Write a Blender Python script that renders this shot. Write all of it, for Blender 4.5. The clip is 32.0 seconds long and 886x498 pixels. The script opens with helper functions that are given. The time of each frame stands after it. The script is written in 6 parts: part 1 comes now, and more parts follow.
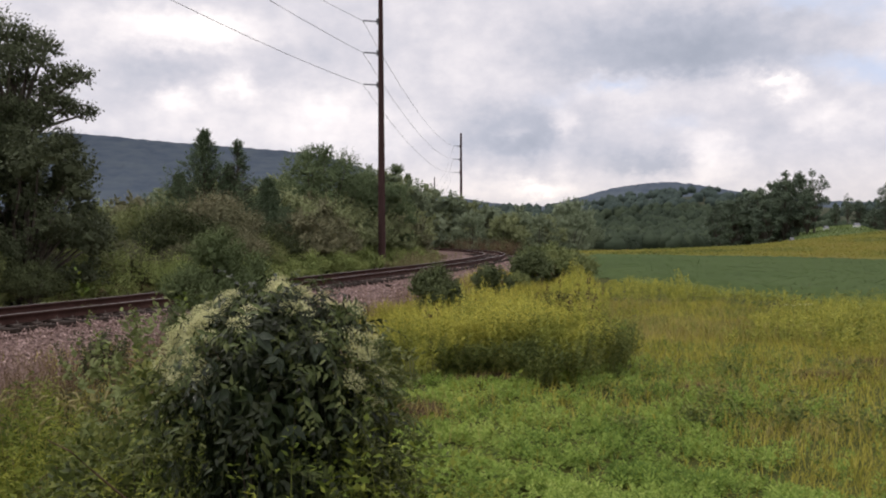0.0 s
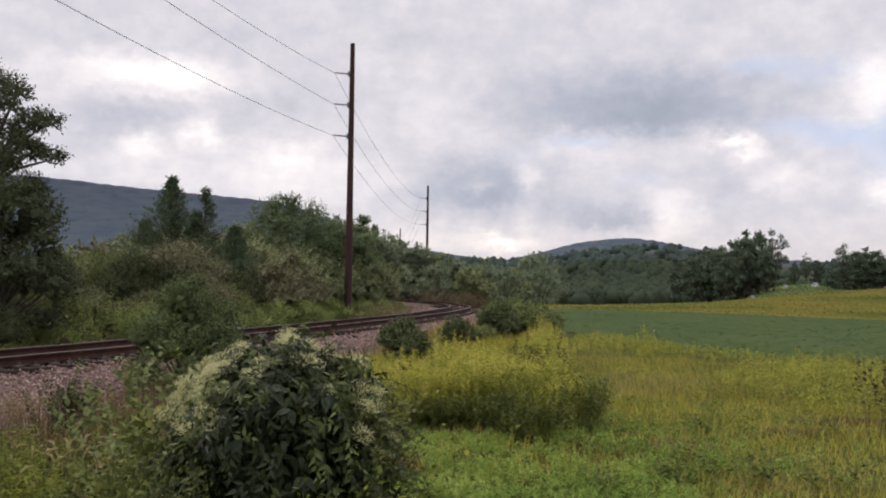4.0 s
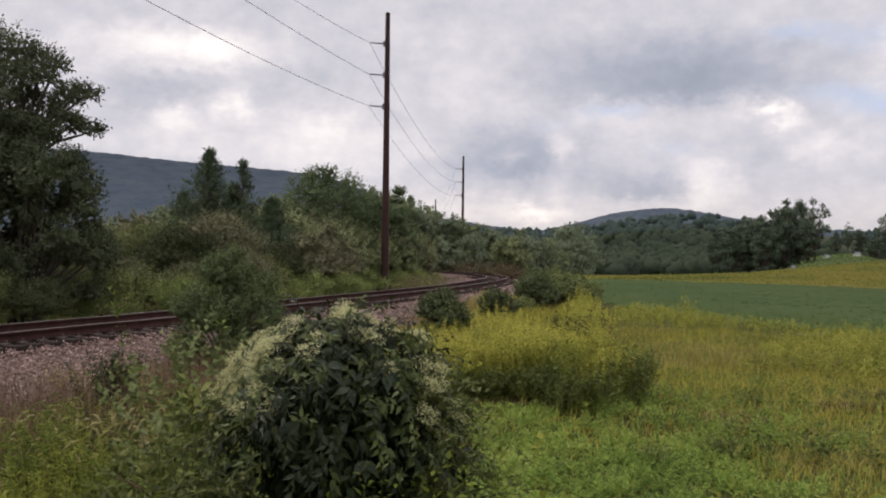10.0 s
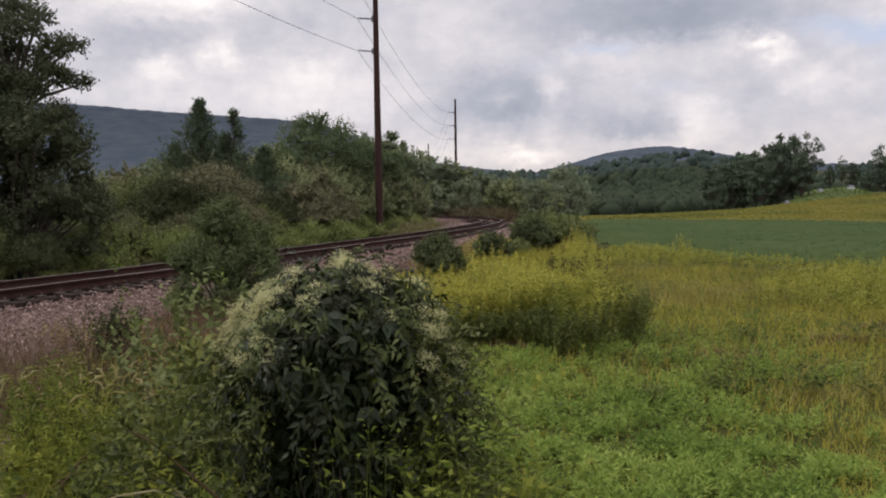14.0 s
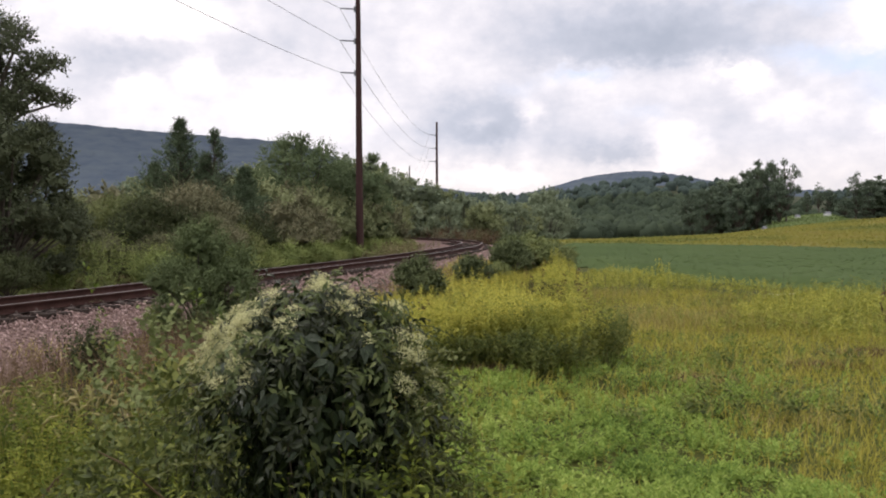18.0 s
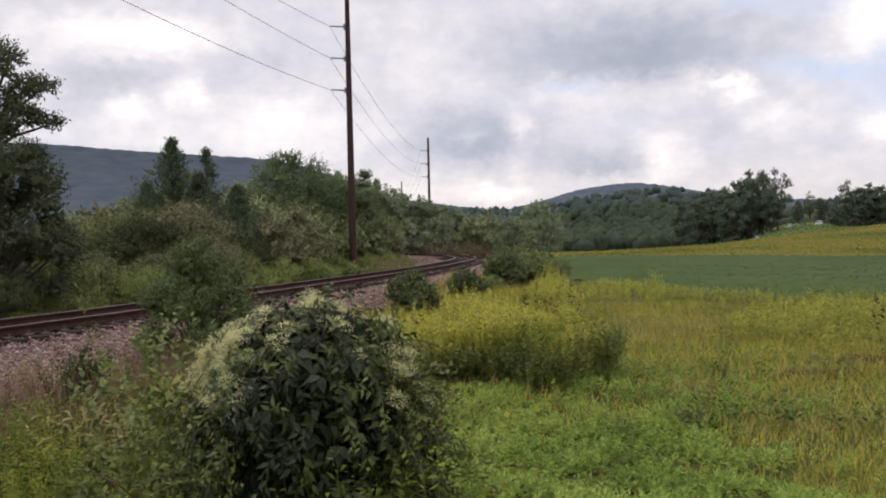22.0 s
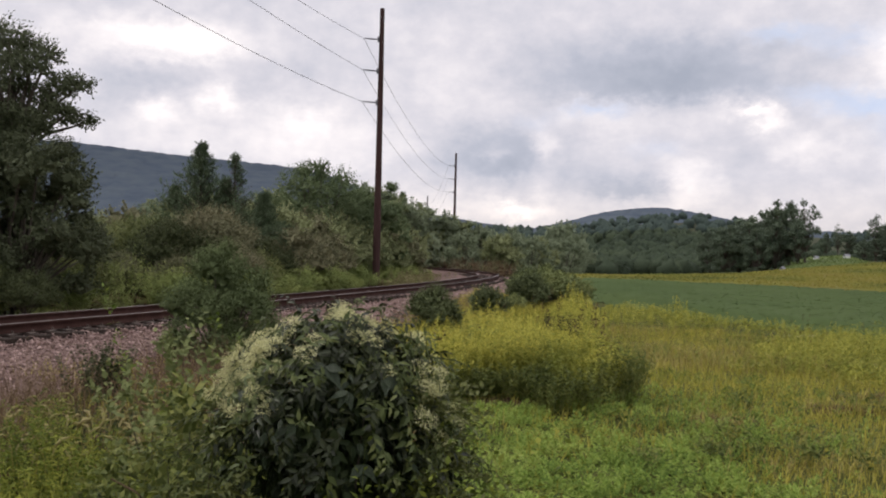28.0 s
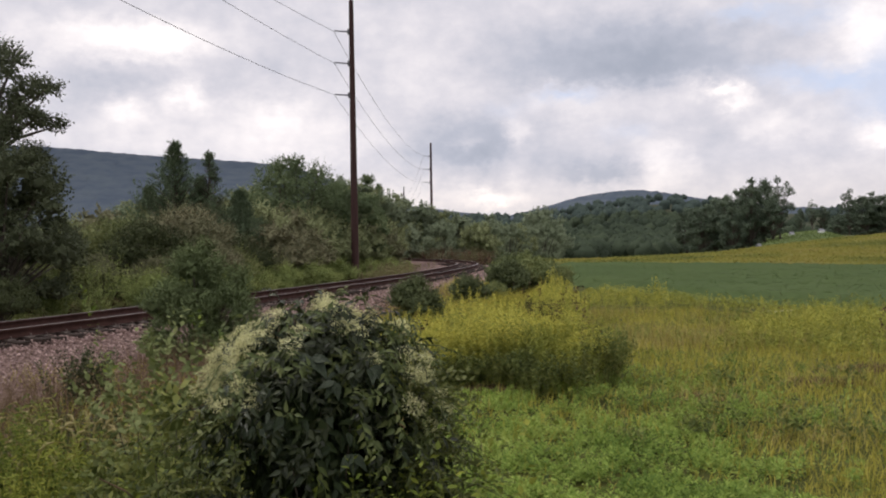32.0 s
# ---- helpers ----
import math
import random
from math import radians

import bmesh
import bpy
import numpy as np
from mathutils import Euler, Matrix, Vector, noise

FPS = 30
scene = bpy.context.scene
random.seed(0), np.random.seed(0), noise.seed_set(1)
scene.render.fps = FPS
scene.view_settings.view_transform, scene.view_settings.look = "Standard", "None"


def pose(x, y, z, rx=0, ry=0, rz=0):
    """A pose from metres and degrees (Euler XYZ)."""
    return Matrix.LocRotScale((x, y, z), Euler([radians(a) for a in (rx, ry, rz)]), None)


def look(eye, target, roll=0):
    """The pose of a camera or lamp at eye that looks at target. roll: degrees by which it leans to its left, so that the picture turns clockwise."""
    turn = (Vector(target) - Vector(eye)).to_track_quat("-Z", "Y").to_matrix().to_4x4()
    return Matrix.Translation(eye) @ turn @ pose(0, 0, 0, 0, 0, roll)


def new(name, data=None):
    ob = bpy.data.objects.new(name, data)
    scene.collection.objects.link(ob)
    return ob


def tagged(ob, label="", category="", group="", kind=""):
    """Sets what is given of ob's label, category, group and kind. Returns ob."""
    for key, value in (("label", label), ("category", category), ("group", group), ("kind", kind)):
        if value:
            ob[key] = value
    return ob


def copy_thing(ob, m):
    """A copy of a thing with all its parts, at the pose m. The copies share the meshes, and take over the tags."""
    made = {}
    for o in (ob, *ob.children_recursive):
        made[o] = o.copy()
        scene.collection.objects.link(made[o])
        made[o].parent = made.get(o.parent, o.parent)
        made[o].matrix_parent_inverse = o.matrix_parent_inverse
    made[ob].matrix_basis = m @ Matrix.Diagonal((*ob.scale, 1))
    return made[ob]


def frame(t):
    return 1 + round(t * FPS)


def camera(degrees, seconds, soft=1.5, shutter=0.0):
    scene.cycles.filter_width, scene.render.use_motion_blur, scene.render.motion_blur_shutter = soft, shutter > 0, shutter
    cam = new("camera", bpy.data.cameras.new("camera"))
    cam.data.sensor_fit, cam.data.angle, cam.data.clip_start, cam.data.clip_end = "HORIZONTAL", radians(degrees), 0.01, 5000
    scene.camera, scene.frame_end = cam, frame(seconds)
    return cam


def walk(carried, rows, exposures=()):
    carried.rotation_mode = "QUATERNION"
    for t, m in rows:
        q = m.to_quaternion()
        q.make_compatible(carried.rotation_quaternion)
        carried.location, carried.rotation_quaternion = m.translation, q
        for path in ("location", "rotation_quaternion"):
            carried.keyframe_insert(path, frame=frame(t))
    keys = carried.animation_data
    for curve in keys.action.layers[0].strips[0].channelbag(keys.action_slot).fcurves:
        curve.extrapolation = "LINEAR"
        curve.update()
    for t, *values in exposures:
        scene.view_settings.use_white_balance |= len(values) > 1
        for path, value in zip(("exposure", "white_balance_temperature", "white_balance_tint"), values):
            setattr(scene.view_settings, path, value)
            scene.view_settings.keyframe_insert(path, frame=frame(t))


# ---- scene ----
cam = camera(51.6, 32.0, 2.0)
PATH = [
    (0.0, pose(0.000, -0.000, 1.650, 89.00, 0.15, -0.00)),
    (0.5, pose(-0.047, -0.042, 1.656, 89.10, -0.86, -0.50)),
    (1.0, pose(-0.114, -0.082, 1.650, 88.34, -0.63, 0.80)),
    (1.5, pose(-0.135, -0.093, 1.656, 87.33, -1.21, 0.67)),
    (2.0, pose(-0.131, -0.095, 1.656, 87.78, -0.84, 0.50)),
    (2.5, pose(-0.122, -0.113, 1.658, 87.89, -0.84, 1.53)),
    (3.0, pose(-0.123, -0.118, 1.662, 88.57, -1.15, 0.31)),
    (3.5, pose(-0.136, -0.100, 1.667, 92.58, -0.88, -2.55)),
    (5.5, pose(-0.161, -0.076, 1.652, 90.44, -0.78, 0.53)),
    (6.0, pose(-0.164, -0.072, 1.654, 92.67, -0.43, 1.33)),
    (6.5, pose(-0.172, -0.066, 1.663, 93.81, -0.50, 1.84)),
    (7.0, pose(-0.194, -0.055, 1.652, 93.66, -0.12, 0.30)),
    (7.5, pose(-0.227, -0.026, 1.633, 90.36, -0.41, -1.44)),
    (8.0, pose(-0.223, 0.055, 1.651, 90.98, -0.22, -0.49)),
    (8.5, pose(-0.203, 0.122, 1.663, 92.58, -0.59, -0.20)),
    (9.0, pose(-0.213, 0.159, 1.670, 92.75, -0.11, -1.35)),
    (9.5, pose(-0.239, 0.169, 1.667, 91.82, 0.91, -2.05)),
    (10.0, pose(-0.243, 0.148, 1.658, 90.40, -0.76, -0.04)),
    (10.5, pose(-0.242, 0.144, 1.660, 88.77, -1.06, -1.18)),
    (11.0, pose(-0.235, 0.141, 1.666, 88.42, -0.23, -1.57)),
    (11.5, pose(-0.236, 0.143, 1.665, 88.22, 0.68, -2.10)),
    (12.0, pose(-0.235, 0.151, 1.664, 87.29, 1.51, -1.92)),
    (12.5, pose(-0.242, 0.147, 1.664, 87.62, 0.72, -1.37)),
    (13.0, pose(-0.246, 0.135, 1.666, 87.59, 0.69, -0.43)),
    (13.5, pose(-0.247, 0.131, 1.667, 87.03, 0.85, -0.44)),
    (15.5, pose(-0.248, 0.116, 1.673, 86.81, 0.45, -0.32)),
    (16.0, pose(-0.250, 0.117, 1.673, 86.68, 0.33, -0.77)),
    (16.5, pose(-0.250, 0.123, 1.673, 86.71, 0.15, -0.86)),
    (17.0, pose(-0.248, 0.118, 1.672, 87.43, 0.11, -1.25)),
    (17.5, pose(-0.246, 0.121, 1.672, 87.97, 0.07, -1.63)),
    (18.0, pose(-0.242, 0.119, 1.674, 88.30, 0.21, -1.61)),
    (18.5, pose(-0.237, 0.114, 1.674, 88.60, 0.33, -1.80)),
    (19.0, pose(-0.237, 0.116, 1.673, 88.77, 0.40, -2.01)),
    (19.5, pose(-0.237, 0.123, 1.671, 88.44, 0.52, -2.27)),
    (20.0, pose(-0.240, 0.117, 1.672, 88.28, 0.73, -2.67)),
    (20.5, pose(-0.242, 0.117, 1.674, 88.53, 0.88, -2.78)),
    (21.0, pose(-0.236, 0.115, 1.674, 88.83, 0.95, -2.77)),
    (21.5, pose(-0.235, 0.105, 1.675, 89.09, 1.08, -2.51)),
    (22.0, pose(-0.230, 0.097, 1.672, 89.24, 1.21, -2.04)),
    (22.5, pose(-0.226, 0.095, 1.674, 89.15, 1.24, -2.08)),
    (23.0, pose(-0.223, 0.099, 1.671, 88.98, 1.34, -2.47)),
    (23.5, pose(-0.226, 0.107, 1.676, 89.24, 1.35, -2.79)),
    (24.0, pose(-0.225, 0.108, 1.670, 88.92, 1.09, -2.91)),
    (24.5, pose(-0.225, 0.113, 1.670, 87.72, 0.68, -3.27)),
    (25.0, pose(-0.235, 0.143, 1.673, 87.98, -0.72, -4.99)),
    (25.5, pose(-0.240, 0.130, 1.678, 88.71, 0.41, -2.54)),
    (27.5, pose(-0.258, 0.157, 1.673, 89.82, -0.26, -0.42)),
    (28.0, pose(-0.270, 0.172, 1.676, 90.20, -1.48, -0.59)),
    (28.5, pose(-0.277, 0.168, 1.671, 90.89, -1.80, 0.11)),
    (29.0, pose(-0.268, 0.171, 1.660, 89.33, -0.30, -1.10)),
    (29.5, pose(-0.265, 0.180, 1.661, 88.61, 0.74, -2.39)),
    (30.0, pose(-0.266, 0.185, 1.658, 88.66, 0.67, -3.50)),
    (30.5, pose(-0.268, 0.182, 1.659, 89.06, 0.26, -3.64)),
    (31.0, pose(-0.271, 0.180, 1.662, 89.17, 0.67, -2.62)),
    (31.5, pose(-0.275, 0.180, 1.663, 89.44, 1.09, -2.05)),
    (32.0, pose(-0.279, 0.179, 1.662, 89.60, 0.80, -1.94)),
]
walk(cam, PATH, [(0.0, 0.05, 6500, 14), (1.0, -0.05, 6500, 14), (2.0, 0.00, 6500, 14), (3.0, 0.00, 6500, 14), (6.0, -0.10, 6500, 14), (7.0, -0.34, 6500, 14), (8.0, 0.10, 6500, 14), (9.0, -0.05, 6500, 14), (10.0, -0.10, 6500, 14), (11.0, 0.17, 6500, 14), (12.0, -0.05, 6500, 14), (13.0, -0.15, 6500, 14), (16.0, -0.07, 6500, 14), (17.0, -0.03, 6500, 14), (18.0, 0.30, 6500, 14), (19.0, 0.05, 6500, 14), (20.0, 0.10, 6500, 14), (25.0, 0.10, 6500, 14), (28.0, 0.05, 6500, 14), (32.0, 0.03, 6500, 14)])

# ---- world, sun ----
SUN_AZ, SUN_EL = -70.0, 58.0
world = bpy.data.worlds.new("overcast")
scene.world = world
world.use_nodes = True
wn, wl = world.node_tree.nodes, world.node_tree.links
wn.clear()
w_out = wn.new("ShaderNodeOutputWorld")
w_sky = wn.new("ShaderNodeTexSky")
w_sky.sky_type, w_sky.sun_disc = "NISHITA", False
w_sky.sun_elevation, w_sky.sun_rotation = radians(SUN_EL), radians(SUN_AZ)
w_clear = wn.new("ShaderNodeBackground")
w_clear.inputs["Strength"].default_value = 0.1
w_cloud = wn.new("ShaderNodeBackground")
w_cloud.inputs["Strength"].default_value = 1.0
w_mix = wn.new("ShaderNodeMixShader")
w_mix.inputs[0].default_value = 0.85
w_tc = wn.new("ShaderNodeTexCoord")
w_sep = wn.new("ShaderNodeSeparateXYZ")
w_ramp = wn.new("ShaderNodeValToRGB")
w_ramp.color_ramp.elements[0].color = (0.68, 0.68, 0.7, 1)
w_ramp.color_ramp.elements[1].color = (1.55, 1.53, 1.52, 1)
wl.new(w_tc.outputs["Generated"], w_sep.inputs[0])
wl.new(w_sep.outputs["Z"], w_ramp.inputs[0])
wl.new(w_ramp.outputs[0], w_cloud.inputs["Color"])
wl.new(w_sky.outputs[0], w_clear.inputs["Color"])
wl.new(w_clear.outputs[0], w_mix.inputs[1])
wl.new(w_cloud.outputs[0], w_mix.inputs[2])
wl.new(w_mix.outputs[0], w_out.inputs[0])

sun = new("sun", bpy.data.lights.new("sun", "SUN"))
sun.data.energy, sun.data.angle, sun.data.color = 1.3, radians(14), (1.0, 0.96, 0.9)
_a, _e = radians(SUN_AZ), radians(SUN_EL)
sun.matrix_world = look(Vector((math.sin(_a) * math.cos(_e), math.cos(_a) * math.cos(_e), math.sin(_e))) * 50, (0, 0, 0))


# ---- materials ----
def nodes_of(name):
    m = bpy.data.materials.new(name)
    m.use_nodes = True
    return m, m.node_tree.nodes, m.node_tree.links


def ramp_node(n, stops):
    r = n.new("ShaderNodeValToRGB")
    els = r.color_ramp.elements
    while len(els) < len(stops):
        els.new(0.5)
    for e, (p, c) in zip(els, stops):
        e.position, e.color = p, (*c, 1)
    return r


def leaf_mat(name, cols, rough=0.5, through_light=0.3, spec=0.2, patch=0.8, patch_scale=0.35, rand=0.75):
    """Foliage: each leaf its own tone of cols, with slow drifts of tone over the plant and light that passes through."""
    m, n, l = nodes_of(name)
    b = n["Principled BSDF"]
    g = n.new("ShaderNodeNewGeometry")
    r = ramp_node(n, [(i / max(1, len(cols) - 1), c) for i, c in enumerate(cols)])
    nz = n.new("ShaderNodeTexNoise")
    nz.inputs["Scale"].default_value, nz.inputs["Detail"].default_value = patch_scale, 3
    l.new(g.outputs["Position"], nz.inputs["Vector"])
    mix = n.new("ShaderNodeMath")
    mix.operation, mix.use_clamp = "MULTIPLY_ADD", True
    mix.inputs[1].default_value = rand
    sub = n.new("ShaderNodeMath")
    sub.operation = "MULTIPLY_ADD"
    sub.inputs[1].default_value, sub.inputs[2].default_value = patch * 2, (1 - rand) / 2 - patch
    l.new(nz.outputs["Fac"], sub.inputs[0])
    l.new(g.outputs["Random Per Island"], mix.inputs[0])
    l.new(sub.outputs[0], mix.inputs[2])
    l.new(mix.outputs[0], r.inputs[0])
    l.new(r.outputs[0], b.inputs["Base Color"])
    b.inputs["Roughness"].default_value = rough
    b.inputs["Specular IOR Level"].default_value = spec
    tr = n.new("ShaderNodeBsdfTranslucent")
    l.new(r.outputs[0], tr.inputs["Color"])
    ms = n.new("ShaderNodeMixShader")
    ms.inputs[0].default_value = through_light
    l.new(b.outputs[0], ms.inputs[1])
    l.new(tr.outputs[0], ms.inputs[2])
    l.new(ms.outputs[0], n["Material Output"].inputs[0])
    return m


def rough_mat(name, cols, scale=6.0, rough=0.8, metal=0.0, bump=0.3, stretch=(1, 1, 1), island=False, fine=8.0):
    """Stone, wood, metal, soil: two scales of noise through cols, with relief."""
    m, n, l = nodes_of(name)
    b = n["Principled BSDF"]
    tc = n.new("ShaderNodeTexCoord")
    mp = n.new("ShaderNodeMapping")
    mp.inputs["Scale"].default_value = stretch
    l.new(tc.outputs["Object"], mp.inputs[0])
    a = n.new("ShaderNodeTexNoise")
    a.inputs["Scale"].default_value, a.inputs["Detail"].default_value = scale, 6
    c = n.new("ShaderNodeTexNoise")
    c.inputs["Scale"].default_value, c.inputs["Detail"].default_value = scale * fine, 4
    l.new(mp.outputs[0], a.inputs[0])
    l.new(mp.outputs[0], c.inputs[0])
    add = n.new("ShaderNodeMath")
    add.operation, add.use_clamp = "MULTIPLY_ADD", True
    add.inputs[1].default_value = 0.6
    l.new(c.outputs["Fac"], add.inputs[0])
    src = a.outputs["Fac"]
    off = n.new("ShaderNodeMath")
    off.operation = "MULTIPLY_ADD"
    off.inputs[1].default_value, off.inputs[2].default_value = 1.4, -0.5
    if island:
        g = n.new("ShaderNodeNewGeometry")
        src = g.outputs["Random Per Island"]
        off.inputs[1].default_value, off.inputs[2].default_value = 0.9, -0.25
    l.new(src, off.inputs[0])
    l.new(off.outputs[0], add.inputs[2])
    r = ramp_node(n, [(i / max(1, len(cols) - 1), k) for i, k in enumerate(cols)])
    l.new(add.outputs[0], r.inputs[0])
    l.new(r.outputs[0], b.inputs["Base Color"])
    b.inputs["Roughness"].default_value, b.inputs["Metallic"].default_value = rough, metal
    b.inputs["Specular IOR Level"].default_value = 0.5 if rough < 0.7 else 0.12
    bp = n.new("ShaderNodeBump")
    bp.inputs["Strength"].default_value, bp.inputs["Distance"].default_value = bump, 0.02
    l.new(c.outputs["Fac"], bp.inputs["Height"])
    l.new(bp.outputs[0], b.inputs["Normal"])
    return m


# Near-black leaf colour that carries the shade inside the bush.
M_vine_shaded = leaf_mat("vine_leaf_shaded", [(0.009, 0.014, 0.006), (0.017, 0.026, 0.011), (0.029, 0.043, 0.016), (0.054, 0.070, 0.029)], 0.5, 0.12, 0.12, 0.35, 2.0)
M_vine_pale = leaf_mat("vine_leaf_pale", [(0.065, 0.076, 0.022), (0.115, 0.130, 0.038), (0.176, 0.188, 0.064)], 0.5, 0.3, 0.18, 0.3, 2.0)
# Darkened as well, so some of the bush's shade sits in this colour.
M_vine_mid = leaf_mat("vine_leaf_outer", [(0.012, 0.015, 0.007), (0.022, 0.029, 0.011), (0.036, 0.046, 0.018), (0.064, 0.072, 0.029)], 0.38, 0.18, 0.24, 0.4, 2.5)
# Fresh leaf green, kept pale also to paint the lit crown.
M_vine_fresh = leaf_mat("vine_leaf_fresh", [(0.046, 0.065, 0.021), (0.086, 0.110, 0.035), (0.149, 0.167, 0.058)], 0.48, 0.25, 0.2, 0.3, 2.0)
M_bloom = leaf_mat("cream_blossom", [(0.432, 0.437, 0.221), (0.616, 0.605, 0.324), (0.821, 0.783, 0.486)], 0.7, 0.3, 0.09, 0.3, 3.0)
M_clover = leaf_mat("clover_leaf", [(0.103, 0.166, 0.036), (0.183, 0.267, 0.056), (0.285, 0.377, 0.081), (0.394, 0.464, 0.127)], 0.6, 0.35, 0.07, 0.8, 0.9)
M_grass = leaf_mat("meadow_grass", [(0.181, 0.190, 0.033), (0.290, 0.277, 0.050), (0.400, 0.351, 0.070), (0.401, 0.353, 0.088)], 0.7, 0.35, 0.05, 0.7, 0.5)
M_straw = leaf_mat("dry_grass", [(0.198, 0.161, 0.050), (0.297, 0.246, 0.080), (0.397, 0.332, 0.116)], 0.75, 0.25, 0.09, 0.5, 0.6)
M_red_dry = leaf_mat("russet_dry_stalk", [(0.080, 0.050, 0.028), (0.136, 0.090, 0.053), (0.208, 0.152, 0.096)], 0.8, 0.2, 0.09, 0.5, 0.6)
M_tan = leaf_mat("tan_dry_stalk", [(0.120, 0.110, 0.055), (0.190, 0.170, 0.085), (0.270, 0.235, 0.125)], 0.8, 0.2, 0.08, 0.5, 0.6)
M_weed = leaf_mat("roadside_weed", [(0.070, 0.108, 0.019), (0.132, 0.180, 0.034), (0.225, 0.272, 0.054)], 0.55, 0.3, 0.14, 0.6, 0.7)
M_track_weed = leaf_mat("trackside_weed", [(0.127, 0.163, 0.056), (0.223, 0.265, 0.091), (0.358, 0.388, 0.140)], 0.6, 0.25, 0.04, 0.8, 0.45, rand=0.22)
M_near_weed = leaf_mat("rank_weed", [(0.045, 0.067, 0.015), (0.103, 0.134, 0.024), (0.193, 0.220, 0.039), (0.314, 0.316, 0.058)], 0.6, 0.3, 0.06, 1.0, 1.6, rand=0.45)
M_rank = leaf_mat("rank_grass_blade", [(0.107, 0.119, 0.019), (0.215, 0.217, 0.033), (0.331, 0.301, 0.050), (0.445, 0.364, 0.096)], 0.6, 0.3, 0.1, 0.9, 1.1)
M_tall_weed = leaf_mat("tall_weed_leaf", [(0.047, 0.064, 0.020), (0.094, 0.116, 0.033), (0.160, 0.182, 0.051), (0.246, 0.250, 0.074)], 0.6, 0.3, 0.1, 0.7, 2.0)
M_golden = leaf_mat("goldenrod_leaf", [(0.132, 0.156, 0.036), (0.222, 0.240, 0.050), (0.342, 0.342, 0.067), (0.468, 0.442, 0.089)], 0.6, 0.3, 0.08, 0.8, 1.4, rand=0.5)
M_yellow = leaf_mat("goldenrod_bloom", [(0.414, 0.384, 0.074), (0.536, 0.488, 0.095), (0.658, 0.573, 0.122)], 0.7, 0.3, 0.09, 0.4, 0.5)
M_far_gold = leaf_mat("far_weed_leaf", [(0.090, 0.115, 0.038), (0.165, 0.178, 0.048), (0.250, 0.232, 0.056), (0.270, 0.226, 0.072)], 0.7, 0.5, 0.05, 1.5, 0.06, rand=0.25)
M_pasture = leaf_mat("pasture_grass_blade", [(0.069, 0.101, 0.032), (0.105, 0.141, 0.047), (0.145, 0.177, 0.064)], 0.7, 0.2, 0.05, 0.8, 0.08, rand=0.4)
M_seed = leaf_mat("foxtail_seed", [(0.220, 0.201, 0.076), (0.317, 0.276, 0.123), (0.395, 0.335, 0.169)], 0.8, 0.3, 0.09, 0.3, 1.0)
M_brown = leaf_mat("brown_seed_head", [(0.05, 0.035, 0.02), (0.09, 0.06, 0.035), (0.13, 0.09, 0.05)], 0.8, 0.1, 0.09, 0.3, 1.0)
M_stalk = leaf_mat("olive_brown_stalk", [(0.027, 0.027, 0.011), (0.048, 0.047, 0.018), (0.078, 0.072, 0.029)], 0.7, 0.2, 0.08, 0.4, 1.0)
M_crop = leaf_mat("soybean_leaf", [(0.068, 0.105, 0.038), (0.085, 0.123, 0.045), (0.102, 0.140, 0.052)], 0.8, 0.3, 0.04, 0.6, 0.12, rand=0.15)
M_shrub = leaf_mat("olive_shrub_leaf", [(0.081, 0.082, 0.048), (0.136, 0.136, 0.076), (0.200, 0.189, 0.111), (0.264, 0.241, 0.154)], 0.6, 0.2, 0.04, 0.7, 0.5, rand=0.22)
# Dark green leaf, deepened to put understory shade into the colour.
M_shrub_dark = leaf_mat("dark_shrub_leaf", [(0.037, 0.045, 0.022), (0.061, 0.073, 0.034), (0.100, 0.112, 0.048)], 0.6, 0.2, 0.04, 0.6, 0.5, rand=0.22)
M_shrub_green = leaf_mat("green_shrub_leaf", [(0.090, 0.106, 0.045), (0.154, 0.174, 0.070), (0.242, 0.248, 0.103)], 0.6, 0.25, 0.04, 0.6, 0.5, rand=0.22)
M_bramble = leaf_mat("bramble_leaf", [(0.095, 0.116, 0.051), (0.166, 0.192, 0.076), (0.253, 0.266, 0.105)], 0.6, 0.2, 0.04, 0.7, 0.8, rand=0.22)
M_bank = leaf_mat("bank_shrub_leaf", [(0.058, 0.074, 0.038), (0.098, 0.119, 0.055), (0.157, 0.170, 0.079)], 0.6, 0.2, 0.04, 0.5, 0.8, rand=0.22)
M_cedar = leaf_mat("cedar_needle", [(0.062, 0.087, 0.055), (0.108, 0.144, 0.083), (0.176, 0.215, 0.122)], 0.7, 0.1, 0.04, 0.5, 0.5, rand=0.22)
M_juniper = leaf_mat("juniper_spray", [(0.065, 0.087, 0.041), (0.117, 0.149, 0.066), (0.191, 0.221, 0.103)], 0.65, 0.15, 0.04, 0.5, 1.2, rand=0.22)
M_tree = leaf_mat("tree_leaf", [(0.073, 0.100, 0.053), (0.121, 0.156, 0.078), (0.194, 0.224, 0.113)], 0.65, 0.28, 0.04, 0.5, 0.3, rand=0.22)
# Blue added to the leaf green to paint haze over the field trees.
M_field_tree = leaf_mat("field_tree_leaf_hazed", [(0.068, 0.095, 0.068), (0.111, 0.143, 0.095), (0.170, 0.203, 0.127)], 0.6, 0.2, 0.12, 0.5, 0.3, rand=0.3)
M_woodland = leaf_mat("woodland_leaf", [(0.142, 0.165, 0.084), (0.221, 0.244, 0.122), (0.315, 0.337, 0.176)], 0.7, 0.25, 0.05, 0.5, 0.3, rand=0.3)
